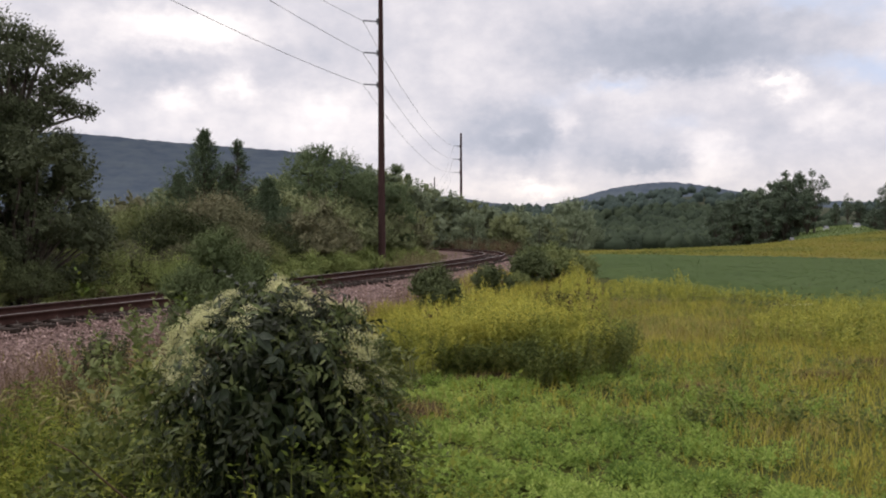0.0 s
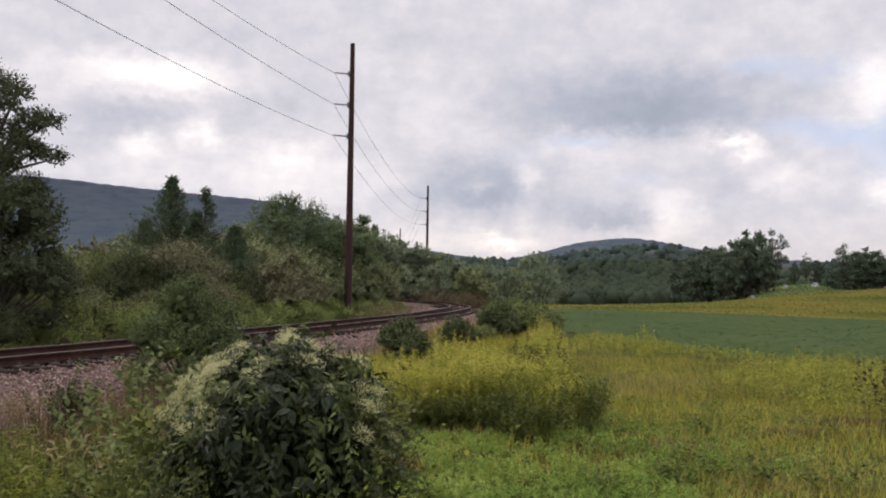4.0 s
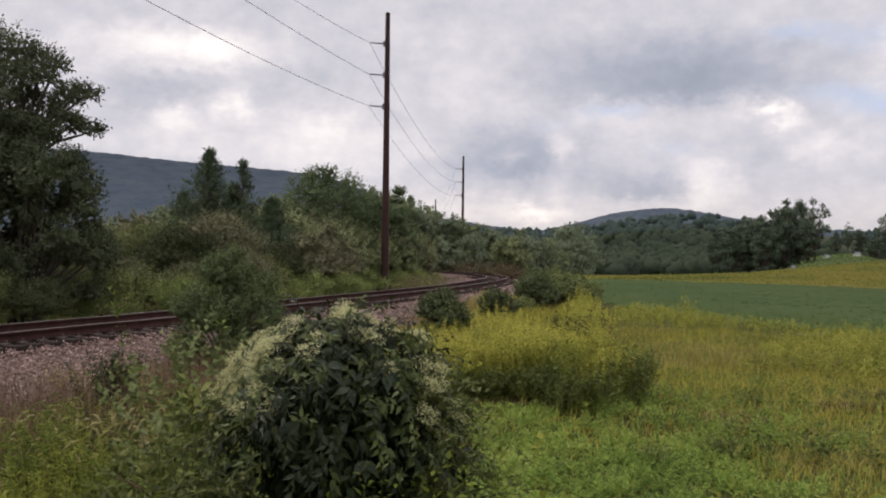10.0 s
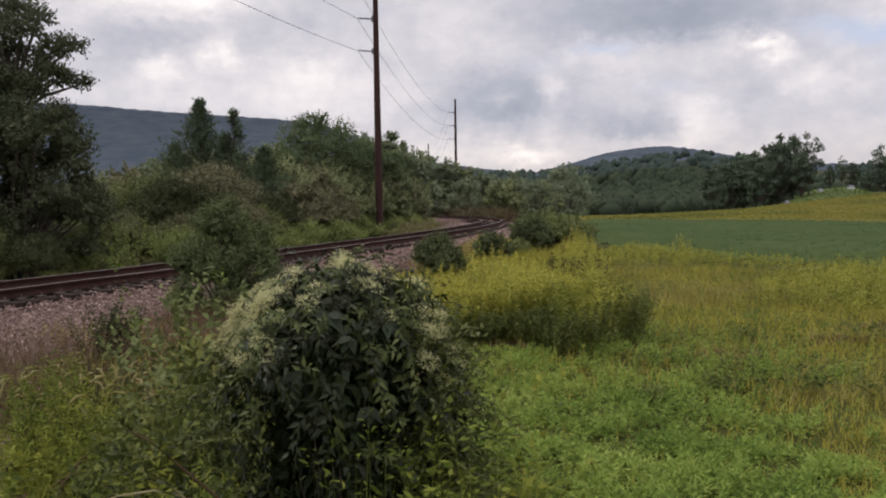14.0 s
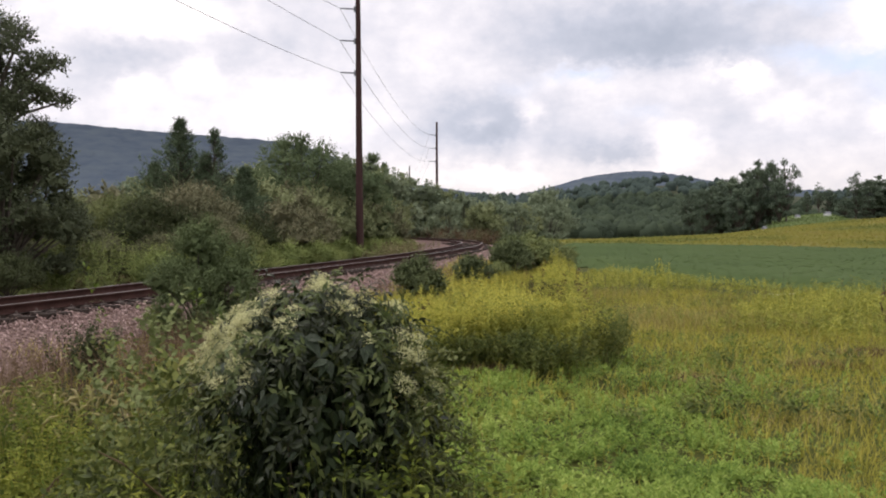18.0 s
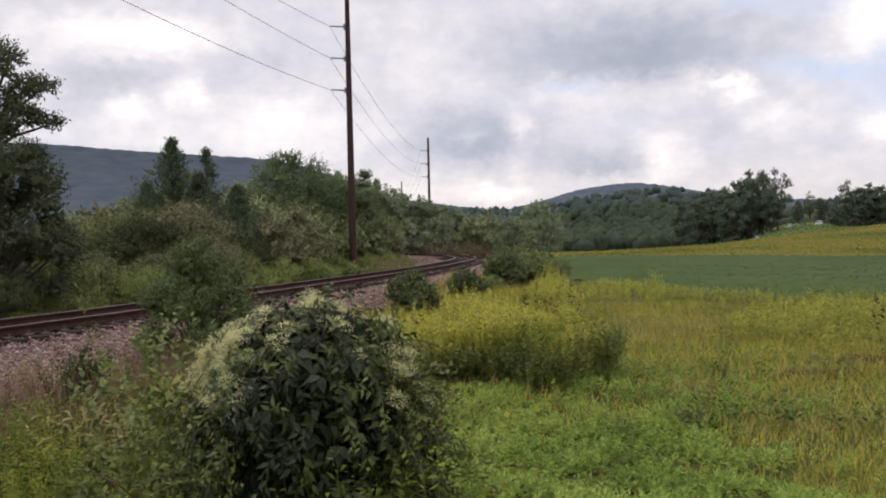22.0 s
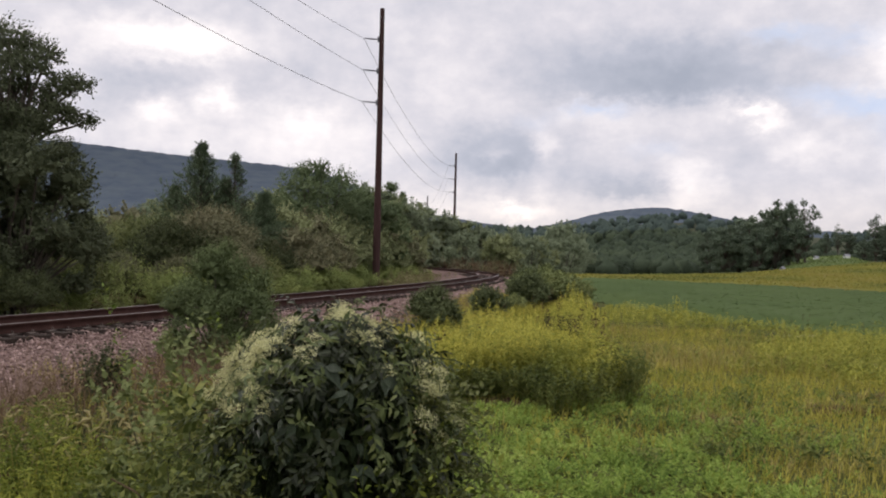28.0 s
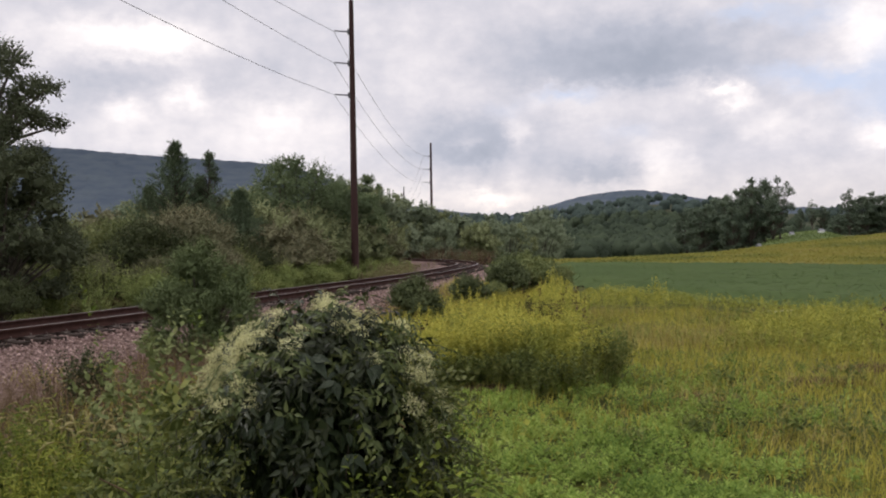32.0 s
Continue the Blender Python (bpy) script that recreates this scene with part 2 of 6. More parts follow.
# Lighter and greyer-blue than the leaves: painted haze beyond the bend.
M_bend = leaf_mat("bend_tree_leaf_hazed", [(0.142, 0.172, 0.114), (0.204, 0.240, 0.154), (0.288, 0.324, 0.202)], 0.7, 0.3, 0.04, 0.5, 0.3, rand=0.22)
M_oak = leaf_mat("grey_green_tree_leaf", [(0.041, 0.053, 0.029), (0.069, 0.081, 0.043), (0.102, 0.118, 0.066), (0.142, 0.153, 0.092)], 0.6, 0.25, 0.08, 0.4, 0.5, rand=0.3)
# Leaf green with a bluish share for haze on the far slope.
M_wood_far = leaf_mat("far_wood_leaf_hazed", [(0.030, 0.042, 0.028), (0.044, 0.059, 0.037), (0.063, 0.080, 0.046)], 0.8, 0.1, 0.05, 0.9, 0.02, rand=0.4)
# Bluer than the nearer woods: haze is mixed into this leaf colour.
M_wood_high_hazed = leaf_mat("hilltop_wood_leaf_hazed", [(0.040, 0.055, 0.051), (0.055, 0.074, 0.064), (0.073, 0.094, 0.075)], 0.9, 0.05, 0.02, 0.9, 0.02, rand=0.3)
M_bark = rough_mat("bark", [(0.04, 0.032, 0.026), (0.09, 0.075, 0.06), (0.15, 0.13, 0.11)], 5, 0.9, 0, 0.8, (1, 1, 0.2))
M_pole = rough_mat("weathered_steel_pole", [(0.034, 0.017, 0.016), (0.053, 0.028, 0.026), (0.074, 0.042, 0.039)], 1.5, 0.75, 0, 0.3, (3, 3, 0.4))
M_insul = rough_mat("grey_insulator", [(0.1, 0.1, 0.11), (0.17, 0.17, 0.19)], 20, 0.35)
M_wire = rough_mat("aluminium_wire", [(0.12, 0.12, 0.125), (0.2, 0.2, 0.21)], 40, 0.5, 0.6)
M_rail = rough_mat("rusty_rail", [(0.026, 0.013, 0.010), (0.046, 0.022, 0.018), (0.075, 0.038, 0.031)], 3, 0.9, 0.0, 0.3)
M_railtop = rough_mat("worn_rail_top", [(0.2, 0.17, 0.16), (0.32, 0.29, 0.28)], 6, 0.45, 0.6, 0.1)
M_tie = rough_mat("creosoted_sleeper", [(0.014, 0.011, 0.010), (0.032, 0.023, 0.019), (0.058, 0.043, 0.036)], 4, 0.9, 0, 0.8, (0.3, 2, 2))
M_plate = rough_mat("tie_plate", [(0.085, 0.065, 0.057), (0.170, 0.140, 0.125)], 8, 0.7, 0.3)
M_stone = rough_mat("ballast_stone", [(0.113, 0.078, 0.070), (0.202, 0.138, 0.122), (0.300, 0.207, 0.189), (0.484, 0.358, 0.326)], 9, 0.9, 0, 0.5, island=True)
M_bed = rough_mat("ballast_fines", [(0.066, 0.043, 0.037), (0.133, 0.086, 0.077), (0.221, 0.149, 0.131)], 7, 0.95, 0, 0.8, fine=4)
# Bluish tint: distance haze is put into the ridges' base colour.
M_ridge_hazed = leaf_mat("wooded_ridge_hazed", [(0.060, 0.077, 0.104), (0.081, 0.100, 0.128), (0.100, 0.120, 0.140)], 0.95, 0.0, 0.00, 0.9, 0.02)
M_litter = rough_mat("dark_woodland_floor", [(0.02, 0.024, 0.014), (0.04, 0.045, 0.024), (0.06, 0.065, 0.035)], 0.2, 0.95)
M_white = rough_mat("white_paint", [(0.6, 0.6, 0.58), (0.8, 0.8, 0.78)], 3, 0.6)
M_insect = rough_mat("insect_body", [(0.06, 0.055, 0.05), (0.12, 0.11, 0.1)], 200, 0.4)


# ---- shape helpers ----
def part(name, mesh, material, parent=None, label=""):
    """One mesh object under a thing or under a part."""
    if isinstance(mesh, bmesh.types.BMesh):
        bm, mesh = mesh, bpy.data.meshes.new(name)
        bm.to_mesh(mesh)
        bm.free()
    if material and not mesh.materials:
        mesh.materials.append(material)
    ob = new(name, mesh)
    ob.parent = parent
    if label:
        tagged(ob, label)
    return ob


class Soup:
    """Many small rigid pieces gathered into one mesh."""

    def __init__(self):
        self.v, self.q, self.t, self.n = [], [], [], 0

    def add(self, verts, quads=(), tris=()):
        self.v.append(np.asarray(verts, np.float32).reshape(-1, 3))
        if len(quads):
            self.q.append(np.asarray(quads, np.int64).reshape(-1, 4) + self.n)
        if len(tris):
            self.t.append(np.asarray(tris, np.int64).reshape(-1, 3) + self.n)
        self.n += len(self.v[-1])

    def scatter(self, tpl, pos, ydir, zdir, size):
        """Copies of a template (verts, quads, tris); y runs along ydir, z faces zdir; size (N,) or (N, 3)."""
        tv, tq, tt = tpl
        pos = np.asarray(pos, float)
        k = len(pos)
        if not k:
            return
        size = np.asarray(size, float)
        size = np.repeat(size[:, None], 3, 1) if size.ndim == 1 else size
        y = ydir / (np.linalg.norm(ydir, axis=1, keepdims=True) + 1e-9)
        x = np.cross(y, zdir)
        x /= np.linalg.norm(x, axis=1, keepdims=True) + 1e-9
        z = np.cross(x, y)
        loc = tv[None] * size[:, None, :]
        out = pos[:, None] + loc[..., :1] * x[:, None] + loc[..., 1:2] * y[:, None] + loc[..., 2:3] * z[:, None]
        base = (np.arange(k) * len(tv))[:, None, None]
        self.add(out, (tq[None] + base) if len(tq) else (), (tt[None] + base) if len(tt) else ())

    def mesh(self, name, smooth=False):
        me = bpy.data.meshes.new(name)
        v = np.concatenate(self.v)
        q = np.concatenate(self.q) if self.q else np.zeros((0, 4), np.int64)
        t = np.concatenate(self.t) if self.t else np.zeros((0, 3), np.int64)
        me.vertices.add(len(v))
        me.vertices.foreach_set("co", v.ravel())
        me.loops.add(q.size + t.size)
        me.loops.foreach_set("vertex_index", np.concatenate((q.ravel(), t.ravel())).astype(np.int32))
        me.polygons.add(len(q) + len(t))
        me.polygons.foreach_set("loop_start", np.concatenate((np.arange(len(q)) * 4, q.size + np.arange(len(t)) * 3)).astype(np.int32))
        if smooth:
            me.polygons.foreach_set("use_smooth", np.ones(len(q) + len(t), bool))
        me.update(calc_edges=True)
        return me


NONE = np.zeros((0, 4), np.int64)
LEAF = (np.array([(0, 0, 0), (.3, .42, .07), (0, 1, -.08), (-.3, .42, .07), (0, .5, 0)]), np.array([(0, 1, 2, 4), (0, 4, 2, 3)]), NONE[:, :3])
BROAD = (np.array([(0, 0, 0), (.34, .12, .05), (.4, .4, .07), (.18, .78, .03), (0, 1.05, -.1), (-.18, .78, .03), (-.4, .4, .07), (-.34, .12, .05), (0, .4, 0)]),
         np.array([(0, 1, 2, 8), (8, 2, 3, 4), (8, 4, 5, 6), (0, 8, 6, 7)]), NONE[:, :3])
CARD = (np.array([(0, 0, 0), (.33, .45, .06), (0, 1, 0), (-.33, .5, -.05)]), np.array([(0, 1, 2, 3)]), NONE[:, :3])
SLIM = (np.array([(0, 0, 0), (.12, .4, .03), (0, 1, -.1), (-.12, .4, .03)]), np.array([(0, 1, 2, 3)]), NONE[:, :3])
OVATE = (np.array([(0, 0, 0), (.17, .2, .04), (.2, .42, .05), (.1, .75, .0), (0, 1.05, -.14), (-.1, .75, .0), (-.2, .42, .05), (-.17, .2, .04), (0, .42, -.02)]),
         np.array([(0, 1, 2, 8), (8, 2, 3, 4), (8, 4, 5, 6), (0, 8, 6, 7)]), NONE[:, :3])
LANCE = (np.array([(0, 0, 0), (.15, .4, .04), (0, 1, -.09), (-.15, .4, .04)]), np.array([(0, 1, 2, 3)]), NONE[:, :3])
SLIMMER = (np.array([(0, 0, 0), (.19, .45, .04), (0, 1, -.06), (-.19, .45, .04)]), np.array([(0, 1, 2, 3)]), NONE[:, :3])
BLADE = (np.array([(-.5, 0, 0), (.5, 0, 0), (.36, .55, .22), (-.36, .55, .22), (0, 1, .8)]), np.array([(0, 1, 2, 3)]), np.array([(3, 2, 4)]))
STONE = (np.array([(0, .05, .42), (.5, .05, .03), (.05, .46, -.05), (-.46, .1, .06), (.0, -.42, 0), (0, 0, -.4)]), NONE,
         np.array([(0, 1, 2), (0, 2, 3), (0, 3, 4), (0, 4, 1), (5, 2, 1), (5, 3, 2), (5, 4, 3), (5, 1, 4)]))
TWIG = (np.array([(.5, 0, 0), (-.25, 0, .43), (-.25, 0, -.43), (0, 1, 0)]), NONE, np.array([(0, 1, 3), (1, 2, 3), (2, 0, 3)]))


def rnd(seed):
    return np.random.default_rng(seed)


def unit(g, k):
    v = g.normal(size=(k, 3))
    return v / np.linalg.norm(v, axis=1, keepdims=True)


def flat(g, k):
    a = g.uniform(0, 2 * np.pi, k)
    return np.stack((np.cos(a), np.sin(a), np.zeros(k)), 1)


def tube(soup, pts, radii, sides=6):
    """A tapered limb along pts."""
    pts = [Vector(p) for p in pts]
    rings = []
    for i, p in enumerate(pts):
        d = (pts[min(i + 1, len(pts) - 1)] - pts[max(i - 1, 0)]).normalized()
        a = d.orthogonal().normalized()
        b = d.cross(a)
        rings += [tuple(p + (a * math.cos(k * math.tau / sides) + b * math.sin(k * math.tau / sides)) * radii[i]) for k in range(sides)]
    quads = [(i * sides + k, i * sides + (k + 1) % sides, (i + 1) * sides + (k + 1) % sides, (i + 1) * sides + k)
             for i in range(len(pts) - 1) for k in range(sides)]
    soup.add(rings, quads)


def wobble(x, y, s=1.0, seed=0.0):
    """A smooth field of about -1 to 1 over the plan, for patches and swells."""
    x, y = np.asarray(x) / s + seed, np.asarray(y) / s - seed
    return (np.sin(1.3 * x + 1.7 * np.sin(0.9 * y + seed)) + np.sin(1.1 * y - 1.5 * np.sin(1.2 * x + 2 * seed)) + np.sin(0.7 * (x + y) + seed)) / 3


# ---- the lie of the land ----
TRACK_PTS = [(-42, -60), (-30.5, -30), (-19.3, -10), (-13.3, 5), (-8.8, 18), (-7.45, 21.64), (-5.65, 27.4), (-4.5, 31.1), (-3.35, 34.9), (-1.85, 39.8), (-0.2, 45.6),
             (1.0, 50.6), (2.75, 59.2), (3.75, 67), (3.6, 74), (2.4, 82), (-0.8, 91), (-7, 100), (-17, 108), (-40, 118)]


def spline(pts, step):
    out = []
    p = [Vector((*q, 0)) for q in pts]
    for i in range(1, len(p) - 2):
        a, b, c, d = p[i - 1:i + 3]
        k = max(2, int((c - b).length / step))
        for j in range(k):
            t = j / k
            out.append(0.5 * ((2 * b) + (c - a) * t + (2 * a - 5 * b + 4 * c - d) * t * t + (3 * b - a - 3 * c + d) * t ** 3))
    out = np.array([(v.x, v.y) for v in out])
    run = np.concatenate(([0], np.cumsum(np.linalg.norm(np.diff(out, axis=0), axis=1))))
    even = np.arange(0, run[-1], step)
    return np.stack((np.interp(even, run, out[:, 0]), np.interp(even, run, out[:, 1])), 1)


TRACK = spline(TRACK_PTS, 0.5)
RAIL_Z = 0.12


def track_offset(x, y):
    """Distance from the track's centre line, positive on the field's side."""
    x, y = np.asarray(x, float).ravel(), np.asarray(y, float).ravel()
    line = TRACK[::4]
    tang = np.gradient(line, axis=0)
    tang /= np.linalg.norm(tang, axis=1, keepdims=True)
    best = np.full(len(x), 1e9)
    side = np.ones(len(x))
    for (a, b), (tx, ty) in zip(line, tang):
        d = (x - a) ** 2 + (y - b) ** 2
        m = d < best
        best = np.where(m, d, best)
        side = np.where(m, np.sign((x - a) * ty - (y - b) * tx + 1e-9), side)
    return np.sqrt(best) * side


def sm(a, b, x):
    t = np.clip((x - a) / (b - a), 0, 1)
    return t * t * (3 - 2 * t)


def land(x, y):
    x, y = np.asarray(x, float), np.asarray(y, float)
    shape = x.shape
    x, y = x.ravel(), y.ravel()
    z = -0.08 - 0.17 * sm(2, 7, y) - 0.45 * sm(12, 27, y)
    far = np.clip(y, 1, None)
    u = np.clip(x / far, -1.2, 1.2)
    rise = np.interp(u, [-1.2, 0.1, 0.17, 0.33, 0.41, 0.515, 0.7, 1.2], [-0.022, -0.027, -0.027, -0.0193, -0.0105, -0.001, 0.004, 0.006])
    crest = 1.65 + rise * np.clip(far, 0, 420) + np.clip(far - 130, 0, 110) * (0.002 + 0.033 * sm(0.36, 0.4, u) * (1 - sm(0.44, 0.5, u)))
    z = z + (crest - z) * sm(58, 125, y)
    z = z + 0.05 * wobble(x, y, 1.6) + 0.025 * wobble(x, y, 0.5, 3.0)
    near = (np.abs(x) < 90) & (y < 140) & (y > -70)
    o = np.full(len(x), 99.0)
    o[near] = track_offset(x[near], y[near])
    a = np.abs(o)
    bed = -0.32 - 0.24 * sm(1.6, 4.4, a)
    z = np.where(a < 9, bed + (z - bed) * sm(4.0, 9, a), z)
    return z.reshape(shape)


def axis(reach, near, step):
    a = [0.0]
    d = step
    while a[-1] < reach:
        a.append(a[-1] + d)
        if a[-1] > near:
            d *= 1.16
    return np.array([-v for v in a[:0:-1]] + a)


gx, gy = axis(4200, 18, 0.45), axis(4200, 40, 0.6)
GX, GY = np.meshgrid(gx, gy)
GZ = land(GX, GY)
soup = Soup()
nx, ny = len(gx), len(gy)
idx = np.arange(nx * ny).reshape(ny, nx)
soup.add(np.stack((GX, GY, GZ), -1), np.stack((idx[:-1, :-1], idx[:-1, 1:], idx[1:, 1:], idx[1:, :-1]), -1))
M_ground = rough_mat("meadow_soil", [(0.027, 0.031, 0.007), (0.053, 0.058, 0.012), (0.086, 0.086, 0.021)], 0.35, 0.95, 0, 0.6, fine=22)
ground = part("ground", soup.mesh("ground", True), M_ground)
tagged(ground, "uneven grassy meadow ground beside the railway", "ground", kind="structure")


# ---- distance: ridges ----
def ridge(name, profile, dist, label, seed):
    """A wooded ridge: bearing and elevation of its crest in fractions of the distance."""
    g = rnd(seed)
    us = np.linspace(profile[0][0], profile[-1][0], 260)
    el = np.interp(us, [p[0] for p in profile], [p[1] for p in profile])
    el = np.convolve(np.pad(el, 6, mode="edge"), np.ones(13) / 13, "valid")
    s = Soup()
    rows = 40
    P = []
    for j in range(rows):
        k = j / (rows - 1)
        d = dist * (0.55 + 0.45 * k)
        z = 1.65 + (el * dist - 1.65) * (k ** 1.3) - 25 * (1 - k)
        jit = g.normal(0, 1, len(us)) * dist * 0.00018 * (0.3 + k) + 0.0008 * dist * wobble(us * 60, np.full(len(us), k * 9), 1, seed) * k * (1 - k) * 3
        P.append(np.stack((us * d, np.full(len(us), d) + g.normal(0, 6, len(us)), z + jit), 1))
    P.append(np.stack((us * dist * 1.3, np.full(len(us), dist * 1.3), np.full(len(us), -30.0)), 1))
    i = np.arange((rows + 1) * len(us)).reshape(rows + 1, -1)
    s.add(np.concatenate(P), np.stack((i[:-1, :-1], i[:-1, 1:], i[1:, 1:], i[1:, :-1]), -1))
    ob = part(name, s.mesh(name), M_ridge_hazed)
    return tagged(ob, label, "hill", kind="structure")


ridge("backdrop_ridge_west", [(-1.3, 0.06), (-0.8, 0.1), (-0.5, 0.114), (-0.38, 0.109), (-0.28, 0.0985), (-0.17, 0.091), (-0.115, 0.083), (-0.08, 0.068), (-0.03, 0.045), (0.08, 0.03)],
      2600, "long wooded ridge on the skyline, haze-tinted blue-green", 5)
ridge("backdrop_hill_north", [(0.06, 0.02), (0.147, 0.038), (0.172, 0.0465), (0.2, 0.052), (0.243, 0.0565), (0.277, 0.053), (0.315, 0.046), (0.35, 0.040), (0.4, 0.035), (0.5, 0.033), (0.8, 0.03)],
      2100, "low rounded wooded hill on the skyline, haze-tinted blue-green", 6)


# ---- the railway ----
def offset_line(off, line=TRACK):
    t = np.gradient(line, axis=0)
    t /= np.linalg.norm(t, axis=1, keepdims=True)
    return line + np.stack((t[:, 1], -t[:, 0]), 1) * off, t


def sweep(profile, off, z0, name):
    pts, t = offset_line(off)
    s = Soup()
    k = len(profile)
    nrm = np.stack((t[:, 1], -t[:, 0]), 1)
    V = np.array([[(p[0] + n[0] * a, p[1] + n[1] * a, z0 + b) for a, b in profile] for p, n in zip(pts, nrm)])
    i = np.arange(len(pts) * k).reshape(len(pts), k)
    j = np.roll(i, -1, 1)
    s.add(V, np.stack((i[:-1], j[:-1], j[1:], i[1:]), -1))
    return s.mesh(name)


track = tagged(new("railway_track"), "single rusty railway track on grey stone ballast", "railway track")
bed_prof = [(-4.8, -0.5), (-4.4, -0.36), (-3.2, -0.25), (-2.0, -0.14), (-1.45, -0.08), (-1.1, 0.0), (1.1, 0.0), (1.45, -0.1), (2.0, -0.16), (3.2, -0.25), (4.4, -0.36), (4.8, -0.5)]
part("ballast_bed", sweep(bed_prof, 0, RAIL_Z - 0.26, "ballast_bed"), M_bed, track, "grey and pinkish crushed stone bed")
I_PROF = [(-.07, 0), (.07, 0), (.07, .012), (.012, .03), (.012, .125), (.036, .137), (.036, .17), (.026, .176), (-.026, .176), (-.036, .17), (-.036, .137), (-.012, .125), (-.012, .03), (-.07, .012)]
for off in (-0.75, 0.75):
    r = part("rail", sweep(I_PROF, off, RAIL_Z - 0.176, "rail"), M_rail, track, "rust-brown steel rail")
    part("rail_head", sweep([(-.03, 0), (.03, 0), (.03, .004), (-.03, .004)], off, RAIL_Z + 0.001, "rail_head"), M_railtop, r, "worn shiny running surface")


def box(sx, sy, sz, bev=0.0):
    bm = bmesh.new()
    bmesh.ops.create_cube(bm, size=1)
    bmesh.ops.scale(bm, vec=(sx, sy, sz), verts=bm.verts)
    if bev:
        bmesh.ops.bevel(bm, geom=bm.edges[:], offset=bev, segments=1, affect="EDGES", clamp_overlap=True)
    return bm


def box_mesh(name, sx, sy, sz, material, bev=0.0):
    me = bpy.data.meshes.new(name)
    bm = box(sx, sy, sz, bev)
    bm.to_mesh(me)
    bm.free()
    me.materials.append(material)
    return me


tie_me = box_mesh("sleeper", 2.6, 0.23, 0.17, M_tie, 0.012)
plate_me = box_mesh("tie_plate", 0.36, 0.19, 0.025, M_plate, 0.004)
spike_me = box_mesh("spike", 0.04, 0.03, 0.07, M_plate, 0.006)
g = rnd(3)
acc, last = 0.0, 0
line_t = np.gradient(TRACK, axis=0)
made = 0
for i in range(1, len(TRACK)):
    acc += np.linalg.norm(TRACK[i] - TRACK[i - 1])
    if acc >= 0.49 and 2 < TRACK[i][1] < 78 and made < 190:
        acc = 0.0
        made += 1
        rz = math.degrees(math.atan2(line_t[i][1], line_t[i][0])) - 90 + g.normal(0, 1.0)
        tie = part("sleeper", tie_me, None, track)
        tie.matrix_basis = pose(TRACK[i][0] + g.normal(0, .03), TRACK[i][1], RAIL_Z - 0.3 + g.normal(0, .006), 0, g.normal(0, .12), rz)
        if TRACK[i][1] < 40:
            for o in (-0.75, 0.75):
                p = part("tie_plate", plate_me, None, tie)
                p.matrix_basis = pose(o, 0, 0.1)
                if o > 0:
                    q = part("spike", spike_me, None, tie)
                    q.matrix_basis = pose(o + 0.11, 0.05, 0.13)


# ---- power line ----
def utility_pole(x, y, z0, top, lean=0.0, scale=1.0, face=-1):
    """Steel pole with three standoff insulators on one side."""
    pole = tagged(new("utility_pole"), "tall brown weathering-steel pole with three grey insulators", "utility pole", "poles of the power line")
    h = top - z0
    bm = bmesh.new()
    rings = []
    for j in range(15):
        k = j / 14
        rad = 0.245 - 0.105 * k
        rings.append([bm.verts.new((rad * math.cos(a * math.tau / 12), rad * math.sin(a * math.tau / 12), k * h)) for a in range(12)])
    cap = bm.verts.new((0, 0, h + 0.06))
    for a, b in zip(rings, rings[1:]):
        for i in range(12):
            bm.faces.new((a[i], a[(i + 1) % 12], b[(i + 1) % 12], b[i]))
    for i in range(12):
        bm.faces.new((rings[-1][i], rings[-1][(i + 1) % 12], cap))
    part("shaft", bm, M_pole, pole)
    tips = []
    for zz in (h - 1.92, h - 3.88, h - 5.84):
        rad = 0.245 - 0.105 * zz / h
        s = Soup()
        tube(s, [(face * rad, 0, zz), (face * (rad + 0.93), 0, zz + 0.06)], [0.035, 0.03], 8)
        for j in range(11):
            c = face * (rad + 0.13 + j * 0.07)
            zc = zz + 0.06 * (0.13 + j * 0.07) / 0.93
            tube(s, [(c - 0.018, 0, zc), (c, 0, zc), (c + 0.018, 0, zc)], [0.035, 0.075, 0.035], 10)
        ins = part("insulator", s.mesh("insulator"), M_insul, pole, "grey ribbed post insulator")
        part("bracket", box(0.12, 0.2, 0.34, 0.01), M_insul, ins).matrix_basis = pose(face * (rad + 0.04), 0, zz)
        tips.append(Vector((face * (rad + 0.95), 0, zz + 0.05)))
    m = pose(x, y, z0, 0, lean, 0)
    pole.matrix_basis = m
    return [m @ t for t in tips]


POLES = [(-21.0, -22.0, -0.2, 19.6, 0.0), (-3.8, 57.0, -0.35, 16.68, -0.1), (2.72, 137.0, -1.2, 16.5, 0.0), (-2.2, 240.0, -2.0, 16.3, 0.0), (-40.0, 330.0, -2.0, 15.5, 0.0)]
tips = [utility_pole(*p) for p in POLES]
for i in range(len(tips) - 1):
    for a, b, slack in zip(tips[i], tips[i + 1], (2.4, 1.5, 1.8)):
        s = Soup()
        span = (b - a).length
        sag = 0.00024 * span * span if i else slack
        pts = [a.lerp(b, k / 28) - Vector((0, 0, 4 * sag * (k / 28) * (1 - k / 28))) for k in range(29)]
        tube(s, pts, [0.013 if i < 1 else 0.014] * 29, 5)
        tagged(part("overhead_wire", s.mesh("overhead_wire", True), M_wire), "thin grey aluminium wire sagging between poles", "wire", "wires of the power line")


